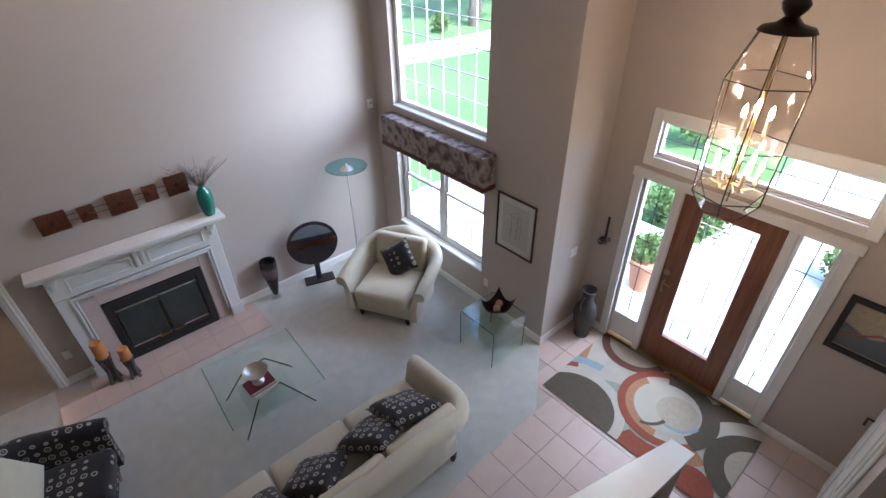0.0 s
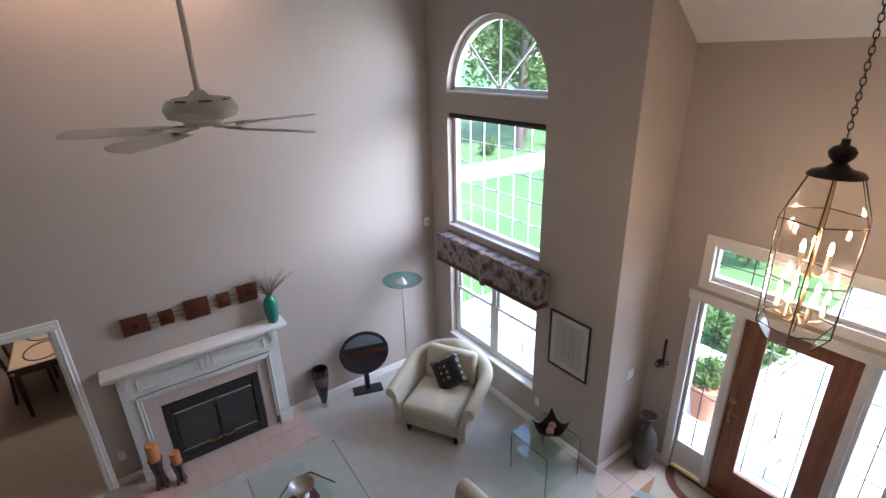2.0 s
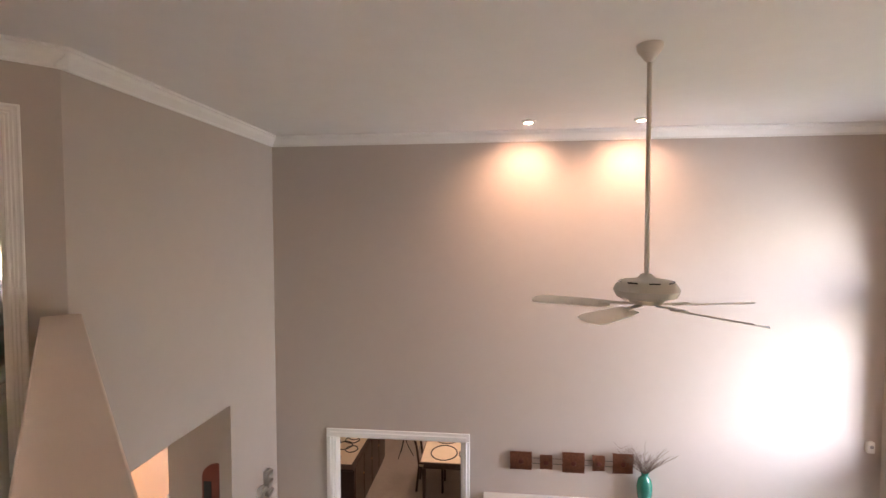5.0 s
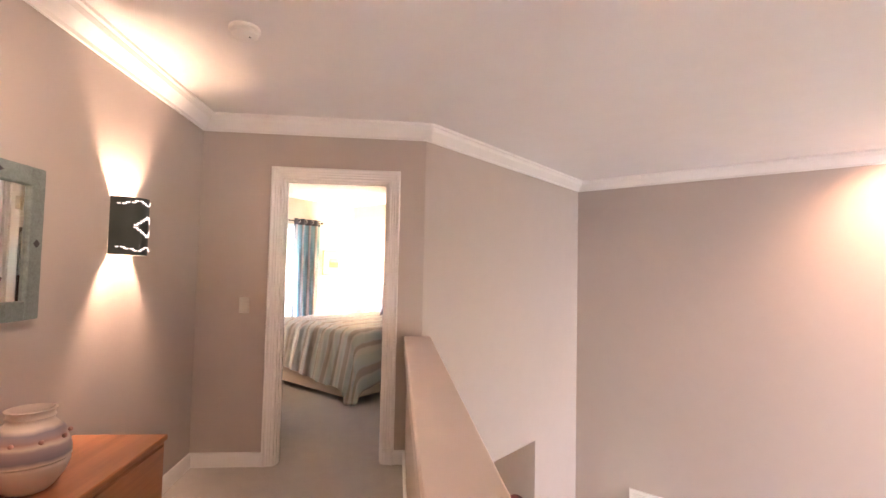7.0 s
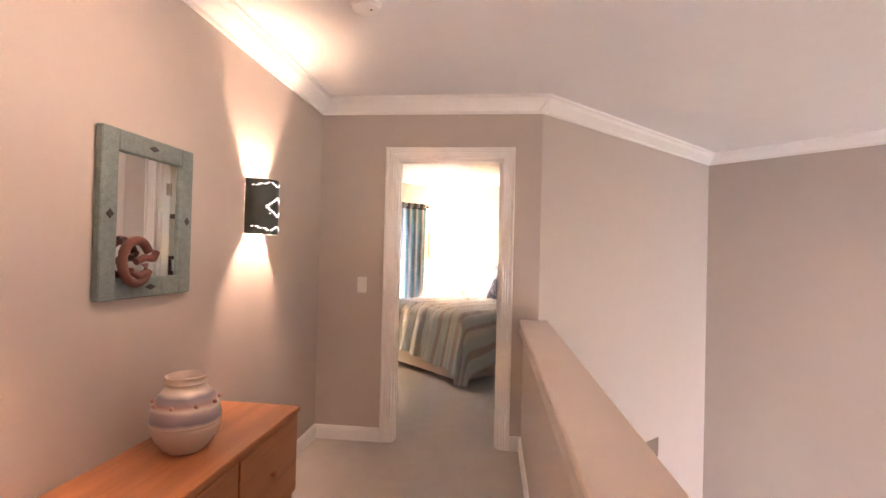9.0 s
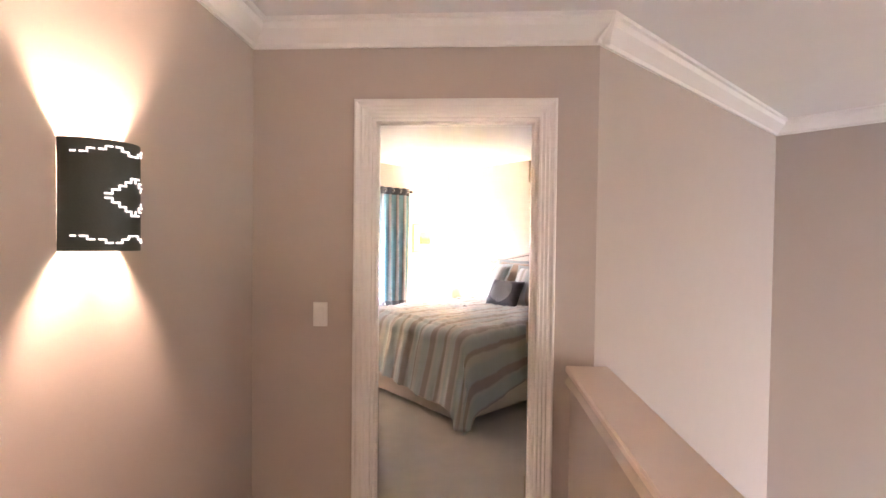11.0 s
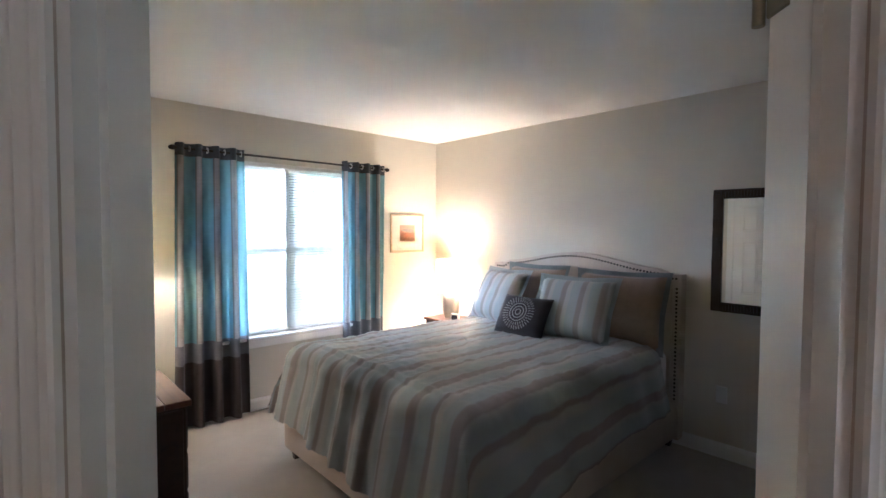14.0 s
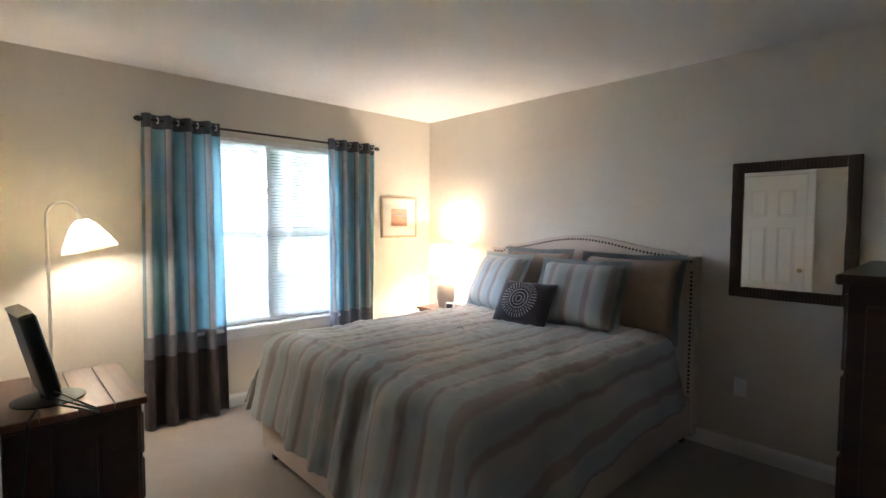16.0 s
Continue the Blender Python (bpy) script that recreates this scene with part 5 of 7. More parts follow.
def spot(cx, cy, r, mat, r0=0.0, a0=0, a1=360):
    out = [(cx + r * math.cos(radians(a0 + (a1 - a0) * i / 48)), cy + r * math.sin(radians(a0 + (a1 - a0) * i / 48))) for i in range(49 if r0 or a1 - a0 < 360 else 48)]
    clampd = lambda p: (min(max(p[0], RX0 + 0.004), RX1 - 0.004), min(max(p[1], RY0 + 0.004), RY1 - 0.004))
    bm = bmesh.new()
    if r0:
        inn = [(cx + r0 * math.cos(radians(a0 + (a1 - a0) * i / 48)), cy + r0 * math.sin(radians(a0 + (a1 - a0) * i / 48))) for i in range(49)]
        for i in range(48):
            q = [clampd(p) for p in (out[i], out[i + 1], inn[i + 1], inn[i])]
            ar = abs(sum(q[k][0] * q[(k + 1) % 4][1] - q[(k + 1) % 4][0] * q[k][1] for k in range(4)))
            if ar > 1e-5:
                bm.faces.new([bm.verts.new((*p, level[0])) for p in q])
    else:
        pts = []
        for p in map(clampd, out):
            if not pts or abs(p[0] - pts[-1][0]) + abs(p[1] - pts[-1][1]) > 1e-4:
                pts.append(p)
        bm.faces.new([bm.verts.new((*p, level[0])) for p in pts])
    level[0] += 0.0006
    part("motif", bm, mat, rg)
spot(2.93, 1.62, 0.42, W_GREEN)
spot(3.41, 1.26, 0.86, W_RUST, 0.50, 166, 204)
spot(3.41, 1.26, 0.62, W_TAN, 0.46, 204, 240)
spot(2.72, 1.93, 0.98, W_TAN, 0.70, 22, 64)
spot(2.72, 1.93, 0.70, W_BLUE, 0.60, 5, 64)
spot(2.72, 1.93, 0.60, W_RUST, 0.53, 28, 70)
spot(2.72, 1.93, 0.53, CREAMW)
spot(2.72, 1.93, 0.43, W_DARK)
spot(3.95, 1.90, 0.40, W_BROWN)
spot(3.95, 1.90, 0.31, W_TAUPE)
spot(3.30, 0.37, 0.78, W_DARK, 0.58, 8, 62)
spot(3.41, 1.26, 0.48, W_RUST, 0.40, 25, 235)
spot(3.41, 1.26, 0.40, W_TAN, 0.32, 60, 190)
spot(3.41, 1.26, 0.48, W_DARK, 0.32, -125, 25)
spot(3.41, 1.26, 0.32, CREAMW)
spot(3.43, 1.16, 0.20, W_TAUPE)
spot(3.43, 1.16, 0.235, W_BLUE, 0.20, 165, 262)
spot(3.28, 1.42, 0.235, W_DARK, 0.20, 195, 262)
spot(3.30, 0.37, 0.43, W_DARK)
spot(3.30, 0.37, 0.26, W_TAUPE)
spot(2.80, 0.74, 0.20, W_RUST)

# closet door at the entry side
cd = thing("closet_door", pose(3.30, -0.06, 0, 0, 0, 180), "white panelled closet door with a dark lever handle", "door", kind="structure")
def panel_door(t, w, h, thick, mat, cols=2, rows=((0.18, 0.62), (0.74, 1.42), (1.54, 1.86))):
    part("door_leaf", B(-w / 2, w / 2, -thick, -0.004, 0.012, h, bevel=0.003), mat, t)
    for z0, z1 in rows:
        for i in range(cols):
            x0 = -w / 2 + 0.1 + i * (w - 0.1) / cols
            x1 = x0 + (w - 0.1) / cols - 0.1
            p = part("panel", B(x0 + 0.022, x1 - 0.022, -thick - 0.006, -thick + 0.002, z0 + 0.022, z1 - 0.022, bevel=0.006), mat, t)
            bm = bmesh.new()
            for a in ((x0, x0 + 0.014, z0, z1), (x1 - 0.014, x1, z0, z1), (x0, x1, z0, z0 + 0.014), (x0, x1, z1 - 0.014, z1)):
                box(bm, a[0], a[1], -thick - 0.008, -thick + 0.002, a[2], a[3], bevel=0.003)
            part("panel_moulding", bm, mat, p)
panel_door(cd, 0.80, 2.02, 0.03, TRIM)
part("door_handle", tube([(-0.33, -0.03, 0.95), (-0.33, -0.075, 0.95), (-0.24, -0.08, 0.95)], 0.009, 8), BRONZE, cd, "dark lever handle", 40)
for x in (-0.48, 0.40):
    part("casing", B(x, x + 0.08, -0.02, 0, 0, 2.1, bevel=0.006), TRIM, cd)
part("casing", B(-0.48, 0.48, -0.02, 0, 2.03, 2.11, bevel=0.006), TRIM, cd)

# ---- landing ----
dw = thing("bedroom_doorway", LOFT @ pose(0, 0, Z2), "white fluted casing round the bedroom door opening", "door frame", kind="structure")
U0, U1, HD = -1.316, -0.548, 2.06
def moulding(w):
    """Profile of a casing board from its inner edge outwards: a bead, soft flutes, a thicker back band, as (across, proud)."""
    pts = [(0.0, 0.0), (0.0, 0.010), (0.004, 0.013), (0.010, 0.013)]
    for i in range(3):
        c = 0.010 + (w - 0.030) * (i + 0.5) / 3
        h = (w - 0.030) / 6
        pts += [(c + h * q / 4, 0.014 + 0.002 * i - 0.0032 * math.cos(q * math.pi / 8) ** 2) for q in range(-3, 5)]
    return pts + [(w - 0.017, 0.022), (w - 0.012, 0.026), (w - 0.004, 0.026), (w, 0.021), (w, 0.0)]
for y, out in ((4.476, -1), (4.605, 1)):
    for k in range(3):
        bm = bmesh.new()
        rows = []
        for a, b in moulding(0.083):
            run4 = ((U0 - a, 0), (U0 - a, HD + a), (U1 + a, HD + a), (U1 + a, 0))
            rows.append([bm.verts.new((x, y + out * b, z)) for x, z in run4[k:k + 2]])
        for r0, r1 in zip(rows, rows[1:]):
            bm.faces.new((r0[0], r0[1], r1[1], r1[0]))
        bmesh.ops.recalc_face_normals(bm, faces=bm.faces)
        part("casing", bm, TRIM, dw, smooth=35)
part("jamb", B(U0, U0 + 0.014, 4.48, 4.60, 0, HD), TRIM, dw)
part("jamb", B(U1 - 0.014, U1, 4.48, 4.60, 0, HD), TRIM, dw)
part("jamb", B(U0 + 0.014, U1 - 0.014, 4.48, 4.60, HD - 0.014, HD), TRIM, dw)
for a in ((U0 + 0.014, U0 + 0.024, 4.515, 4.55, 0, HD - 0.014), (U1 - 0.024, U1 - 0.014, 4.515, 4.55, 0, HD - 0.014), (U0 + 0.024, U1 - 0.024, 4.515, 4.55, HD - 0.024, HD - 0.014)):
    part("door_stop", B(*a), TRIM, dw)
part("strike_plate", B(U0 + 0.0135, U0 + 0.016, 4.56, 4.59, 0.90, 0.99), BRASS, dw)

LEAF = LOFT @ pose(-0.505, 4.665, Z2, 0, 0, 36)
lf = thing("door_2", LEAF, "white six-panel bedroom door standing open", "door", kind="structure")
sub = pose(0.385, 0.0, 0)
part("door_leaf", B(0.005, 0.755, -0.0175, 0.0175, 0.012, 2.02, bevel=0.002), TRIM, lf)
for z0, z1 in ((0.16, 0.72), (0.86, 1.48), (1.60, 1.88)):
    for x0, x1 in ((0.11, 0.34), (0.42, 0.65)):
        for s in (-1, 1):
            part("panel", B(x0, x1, min(s * 0.0165, s * 0.024), max(s * 0.0165, s * 0.024), z0, z1, bevel=0.005), TRIM, lf)
for s in (-1, 1):
    part("knob", lathe([(0, 0), (0.03, 0), (0.03, 0.006), (0.012, 0.01), (0.012, 0.03), (0.027, 0.04), (0.027, 0.055), (0, 0.065)], 20, m=pose(0.70, s * 0.0175, 0.95, -90 * s)), BRASS, lf, "brass knob", 40)
HINGE = surface("satin_hinge", (0.36, 0.31, 0.23), 0.4, 60, 0.1, 0.05, metal=0.9)
for z in (0.24, 1.0, 1.785):
    hg = part("hinge", B(U1 - 0.018, U1 - 0.0135, 4.552, 4.602, z, z + 0.095, bevel=0.0015), HINGE, dw, "satin brass hinge")
    part("hinge_pin", tube([(U1 - 0.020, 4.612, z - 0.004), (U1 - 0.020, 4.612, z + 0.099)], 0.007, 10), HINGE, hg, smooth=40)

cm = thing("door_chime", LOFT @ pose(-1.889, 2.31, 5.13, 0, 0, 90), "honey-coloured wooden chime box high on the landing wall", "door chime")
part("case", B(-0.085, 0.085, -0.055, 0, 0.0, 0.15, bevel=0.006), wood("honey_chime_wood", (0.42, 0.24, 0.09), (0.62, 0.40, 0.17), 0.4, 0), cm)
part("grille", B(-0.06, 0.06, -0.060, -0.053, 0.03, 0.12, bevel=0.003), BRASS, cm, "brass front grille")
# Unseen spotlight, assumed from the pool of light on the landing wall.
t = thing("recessed_spotlight", pose(*UV(-1.1, 2.3, ZC)), "small white recessed landing spotlight, switched on", "spotlight", group="ceiling spotlights")
part("trim_ring", lathe([(0.045, 0.0), (0.075, 0.0), (0.078, -0.012), (0.05, -0.02), (0.045, -0.008)], 28, cap=False), TRIM, t, smooth=40)
part("lamp_face", lathe([(0, -0.006), (0.046, -0.006), (0.046, -0.002), (0, -0.002)], 24), SPOTGLOW, t, "glowing lamp face")
lamp("landing_spot", "SPOT", LANDING_W, WARM, look(UV(-1.1, 2.3, ZC - 0.03), UV(-1.89, 2.45, 4.35)), radius=0.06, cone=125, blend=1.0)
plate(LOFT @ pose(-1.558, 4.476, 4.10), 0.07, 0.115, "white rocker light switch beside the bedroom door")

ORANGE = wood("honey_cherry_wood", (0.25, 0.085, 0.032), (0.40, 0.155, 0.06), 0.35, 1, 4.0, coat=0.2)
cs = thing("console_chest", LOFT @ pose(0, 0, Z2), "honey brown wooden console chest against the landing wall", "console table")
part("top", B(-1.872, -1.475, 1.62, 3.185, 0.63, 0.655, bevel=0.004), ORANGE, cs)
part("body", B(-1.868, -1.485, 1.635, 3.175, 0.27, 0.629, bevel=0.003), ORANGE, cs)
for v0, v1 in ((1.65, 2.145), (2.155, 2.65), (2.66, 3.16)):
    d = part("drawer", B(-1.487, -1.478, v0, v1, 0.29, 0.615, bevel=0.003), ORANGE, cs)
    part("knob", lathe([(0, 0), (0.008, 0), (0.012, 0.015), (0.016, 0.022), (0, 0.026)], 14, m=pose(-1.479, (v0 + v1) / 2, 0.46, 0, 90)), ORANGE, d)
for u in (-1.84, -1.515):
    for v in (1.67, 3.14):
        part("leg", B(u - 0.02, u + 0.02, v - 0.02, v + 0.02, 0.0, 0.27, bevel=0.004), ORANGE, cs)

m, n, l, p = nodes_of("banded_pot_glaze")
sp, no = n.new("ShaderNodeSeparateXYZ"), n.new("ShaderNodeTexNoise")
no.inputs["Scale"].default_value = 16
l.new(coords(n, l, 1.0), sp.inputs[0])
l.new(coords(n, l, 1.0), no.inputs[0])
ad = n.new("ShaderNodeMath")
ad.operation, ad.inputs[1].default_value = "MULTIPLY_ADD", 0.016
l.new(no.outputs[0], ad.inputs[0])
l.new(sp.outputs[2], ad.inputs[2])
mu = n.new("ShaderNodeMath")
mu.operation, mu.inputs[1].default_value = "MULTIPLY", 3.0
l.new(ad.outputs[0], mu.inputs[0])
CR, VI, SL = (0.60, 0.50, 0.42), (0.34, 0.26, 0.26), (0.24, 0.21, 0.24)
l.new(ramp(n, l, mu.outputs[0], [(0.0, CR), (0.36, CR), (0.40, SL), (0.50, VI), (0.53, CR), (0.57, (0.42, 0.26, 0.22)), (0.61, VI), (0.66, SL), (0.70, CR)]), p.inputs["Base Color"])
p.inputs["Roughness"].default_value = 0.35
pot = thing("ceramic_pot", LOFT @ pose(-1.68, 2.645, Z2 + 0.656) @ Matrix.Diagonal((0.97, 0.97, 0.94, 1)), "round cream ceramic pot with violet-grey bands", "pot")
prof = [(0, 0), (0.062, 0), (0.075, 0.012), (0.102, 0.05), (0.117, 0.09)]
for i in range(7):
    z = 0.095 + i * 0.014
    r = 0.121 - 0.00035 * (i - 2) ** 2 * 3
    prof += [(r, z), (r - 0.003, z + 0.007)]
prof += [(0.10, 0.205), (0.078, 0.228), (0.067, 0.238), (0.066, 0.248), (0.071, 0.255), (0.066, 0.262), (0.068, 0.272), (0.074, 0.28), (0.066, 0.282), (0.058, 0.26), (0.07, 0.2), (0, 0.15)]
part("body", lathe(prof, 44), m, pot, smooth=60)
for k in range(9):
    a = k * 2 * math.pi / 9
    bm = bmesh.new()
    bmesh.ops.create_icosphere(bm, subdivisions=2, radius=0.008)
    part("bead", bm, surface("pink_clay", (0.42, 0.22, 0.18), 0.5, 40, 0.1, 0.05) if k == 0 else bpy.data.materials["pink_clay"], pot, m=pose(0.112 * math.cos(a), 0.112 * math.sin(a), 0.186), smooth=80)


def wall_mirror(name, m, w, h, bar, mat, label, ornament=False):
    t = thing(name, m, label, "mirror")
    for i, a in enumerate(((-w / 2, -w / 2 + bar, -h / 2, h / 2), (w / 2 - bar, w / 2, -h / 2, h / 2), (-w / 2 + bar, w / 2 - bar, -h / 2, -h / 2 + bar), (-w / 2 + bar, w / 2 - bar, h / 2 - bar, h / 2))):
        bm = B(a[0], a[1], -0.028, -0.001, a[2], a[3], bevel=0.004)
        bmesh.ops.subdivide_edges(bm, edges=[e for e in bm.edges if e.calc_length() > 0.1], cuts=18, use_grid_fill=True)
        for v in bm.verts:
            v.co += Vector((0.0016, 0.0022, 0.0016)) * noise.noise(v.co * 40)
        f = part("frame_rail", bm, mat, t)
        if ornament:
            c = Vector(((a[0] + a[1]) / 2, -0.0285, (a[2] + a[3]) / 2))
            part("diamond", prism([(-0.016, 0), (0, -0.016), (0.016, 0), (0, 0.016)] if i < 2 else [(-0.026, 0), (0, -0.011), (0.026, 0), (0, 0.011)], 0, 0.003, m=Matrix.Translation(c) @ pose(0, 0, 0, 90)), BLACK, f)
        else:
            ln = a[1] - a[0] if i > 1 else a[3] - a[2]
            bm = bmesh.new()
            k = int(ln / 0.018)
            for q in range(k):
                s = (q + 0.5) / k
                if i > 1:
                    x = a[0] + (a[1] - a[0]) * s
                    box(bm, x - 0.006, x + 0.006, -0.033, -0.026, a[2] + 0.01, a[3] - 0.01)
                else:
                    z = a[2] + (a[3] - a[2]) * s
                    box(bm, a[0] + 0.01, a[1] - 0.01, -0.033, -0.026, z - 0.006, z + 0.006)
            part("ribbing", bm, mat, f)
    part("mirror_glass", B(-w / 2 + bar - 0.004, w / 2 - bar + 0.004, -0.014, -0.006, -h / 2 + bar - 0.004, h / 2 - bar + 0.004), MIRROR, t, "silvered mirror glass")
    return t
wall_mirror("wall_mirror", LOFT @ pose(-1.887, 2.678, 4.445, 0, 0, 90), 0.47, 0.58, 0.072, surface("verdigris_paint", (0.17, 0.215, 0.205), 0.6, 30, 0.3, 0.5, blot=9), "distressed grey-green framed mirror on the landing", True)
mo = thing("animal_ornament", LOFT @ pose(-1.862, 2.585, 4.285, 0, 0, 90), "curled brown clay ornament hung on the mirror frame", "ornament")
CLAY = surface("brown_clay", (0.15, 0.055, 0.04), 0.6, 25, 0.3, 0.3)
part("ring", tube([(0.065 * math.cos(a), -0.02, 0.075 * math.sin(a)) for a in [0.5 + k * 0.28 for k in range(20)]], 0.017, 8), CLAY, mo, smooth=70)
part("branch", tube([(-0.01, -0.025, 0.0), (0.03, -0.03, 0.015), (0.07, -0.03, 0.01), (0.085, -0.03, 0.035)], 0.014, 7, tube([(-0.04, -0.03, -0.03), (0.0, -0.03, -0.05), (0.04, -0.03, -0.035), (0.03, -0.03, -0.01)], 0.013, 7)), CLAY, mo, smooth=70)
part("hook", tube([(-0.05, -0.01, 0.07), (-0.045, 0.02, 0.09)], 0.004, 6), BLACK, mo)

# half-round sconce with stepped cut-outs
sn = thing("wall_sconce", LOFT @ pose(-1.889, 3.495, 4.42), "dark half-round metal sconce with glowing stepped cut-outs", "wall lamp")
SH = surface("dark_green_metal", (0.035, 0.045, 0.04), 0.5, 40, 0.15, 0.1)
def curve(a, r=1.0):
    return Vector((0.125 * r * math.cos(a), 0.105 * r * math.sin(a), 0))
bm = bmesh.new()
k = 24
for r in (1.0, 0.975):
    rows = [[bm.verts.new(curve(-math.pi / 2 + math.pi * i / k, r) + Vector((0, 0, z))) for i in range(k + 1)] for z in (0.0, 0.29)]
    for i in range(k):
        bm.faces.new((rows[0][i], rows[0][i + 1], rows[1][i + 1], rows[1][i]))
part("shade", bm, SH, sn, smooth=40)
part("back_plate", B(0.0, 0.006, -0.05, 0.05, 0.06, 0.23), SH, sn)
# Glowing strips laid on the closed shade imitate lamplight through its cut-outs.
CUT = glow("lit_cut_out", (1.0, 0.90, 0.74), 0.09)
def cut(a, z, w=0.013, h=0.0042):
    c = curve(a, 1.022)
    part("cut_out", B(-0.001, 0.001, -w / 2, w / 2, -h / 2, h / 2, m=Matrix.Translation(c + Vector((0, 0, z))) @ pose(0, 0, 0, 0, 0, math.degrees(a))), CUT, sn)
steps = [0, 0, 1, 1, 2, 2, 1, 0, 0, 1, 2, 2, 1, 1, 0, 0]
for i, s in enumerate(steps):
    a = -1.25 + 2.5 * i / 15
    cut(a, 0.255 + 0.009 * s)
    cut(a, 0.022 + 0.009 * (2 - s))
    if i and s != steps[i - 1]:
        a2 = a - 2.5 / 30
        cut(a2, 0.2595 + 0.009 * min(s, steps[i - 1]), 0.004, 0.012)
        cut(a2, 0.0265 + 0.009 * (2 - max(s, steps[i - 1])), 0.004, 0.012)
for i, k in enumerate((0, 1, 2, 3, 4, 4, 3, 2)):
    for s in (-1, 1):
        cut(-0.62 + 0.15 * i, 0.145 + s * (0.006 + 0.011 * k), 0.018)
        if i:
            cut(-0.62 + 0.15 * i - 0.075, 0.145 + s * (0.011 * k), 0.004, 0.014)
part("bulb", lathe([(0, 0.08), (0.014, 0.085), (0.028, 0.14), (0.02, 0.175), (0, 0.185)], 16, m=pose(0.055, 0, 0)), BULB, sn, "glowing bulb", 60)
part("socket", lathe([(0, 0.05), (0.016, 0.05), (0.016, 0.085), (0, 0.085)], 14, m=pose(0.055, 0, 0)), BLACK, sn)
lamp("sconce_light", "POINT", SCONCE_W, WARM, Matrix.Translation(UV(-1.80, 3.495, 4.565)), radius=0.02)

# Second sconce and lamp added out of view, assumed from the wall's glow.
copy_thing(sn, LOFT @ pose(-1.889, 1.83, 4.42))
lamp("sconce_light", "POINT", SCONCE_W, WARM, Matrix.Translation(UV(-1.80, 1.83, 4.565)), radius=0.02)
tagged(sn, group="landing sconces")

sd = thing("smoke_detector", pose(*UV(-1.195, 3.115, ZC)), "round white smoke detector on the landing ceiling", "smoke detector")
part("base", lathe([(0, 0), (0.068, 0), (0.07, -0.012), (0.066, -0.016), (0, -0.016)], 32), PLASTIC, sd, smooth=40)
part("cover", lathe([(0, -0.016), (0.062, -0.016), (0.06, -0.034), (0.045, -0.044), (0, -0.046)], 32), PLASTIC, sd, smooth=40)
part("indicator", lathe([(0, -0.045), (0.004, -0.045), (0.004, -0.049), (0, -0.049)], 10, m=pose(0.03, 0.01, 0)), BLACK, sd)

# ---- bedroom ----
BE = surface("cream_linen_upholstery", (0.55, 0.47, 0.40), 0.85, 200, 0.07, 0.3)
BXC, BW2, BY_F = -5.71, 0.855, 3.555
bed = thing("bed", pose(BXC, 0, Z2), "cream upholstered bed with an arched nailhead headboard", "bed")
for x0, x1, y0, y1, nm in ((-BW2, -BW2 + 0.06, BY_F + 0.06, BY1 - 0.09, "side_rail"), (BW2 - 0.06, BW2, BY_F + 0.06, BY1 - 0.09, "side_rail"), (-BW2, BW2, BY_F, BY_F + 0.06, "foot_rail")):
    part(nm, soft(x0, x1, y0, y1, 0.075, 0.32, 0.015), BE, bed, smooth=50)
part("mattress", soft(-BW2 + 0.06, BW2 - 0.06, BY_F + 0.07, BY1 - 0.10, 0.24, 0.695, 0.06), surface("mattress_ticking", (0.6, 0.58, 0.54), 0.9, 60, 0.05, 0.1), bed, smooth=50)
for x in (-BW2 + 0.06, BW2 - 0.06):
    for y in (BY_F + 0.06, BY1 - 0.08):
        part("leg", lathe([(0, 0), (0.022, 0), (0.034, 0.08), (0, 0.08)], 4, m=pose(x, y, 0, 0, 0, 45)), DARKWOOD, bed)
HW = 0.865
def crest(x):
    s = abs(x) / HW
    if s > 0.86:
        return 1.235
    return 1.235 + 0.03 * min(1, (0.86 - s) / 0.05) + 0.095 * (0.5 + 0.5 * math.cos(math.pi * s / 0.86))
out = [(-HW, 0.06)] + [(-HW + 2 * HW * i / 48, crest(-HW + 2 * HW * i / 48)) for i in range(49)] + [(HW, 0.06)]
bm = prism(out, -0.045, 0.045, m=pose(0, BY1 - 0.05, 0, 90))
part("headboard", bm, BE, bed, "cream linen headboard", 40)
inn = [(x * 0.93, (z - 0.055) if z > 0.3 else z + 0.04) for x, z in out]
part("headboard_panel", prism(inn, 0.0, 0.012, m=pose(0, BY1 - 0.095, 0, 90)), BE, bed, smooth=40)
bm = bmesh.new()
pts = [(-0.835, 0.35 + 0.028 * i) for i in range(29)] + [(-0.83 + 1.66 * i / 64, crest(-0.83 + 1.66 * i / 64) - 0.03) for i in range(65)] + [(0.835, 0.35 + 0.028 * i) for i in range(29)]
for x, z in pts:
    lathe([(0.0095, 0), (0.007, 0.005), (0.0, 0.007)], 6, bm, pose(x, BY1 - 0.095, z, 90), cap=False)
tagged(part("nailheads", bm, surface("dark_nailhead", (0.06, 0.05, 0.045), 0.35, 40, 0.1, 0, metal=0.8), bed, "dark brass nailheads"), kind="stuff")

# striped comforter
SA, SB, SC = (0.39, 0.375, 0.35), (0.315, 0.345, 0.345), (0.25, 0.225, 0.205)
STRIPE = [(0.0, SB), (0.16, SB), (0.20, SC), (0.34, SC), (0.38, SA), (0.46, SB), (0.64, SB), (0.68, SC), (0.74, SC), (0.78, SA), (0.86, SA), (0.94, SB), (1.0, SB)]
COMF = cloth("striped_satin_comforter", (0.3, 0.3, 0.28), 0.0, 45, 0.1, 0.62, (0.30, STRIPE), 0)
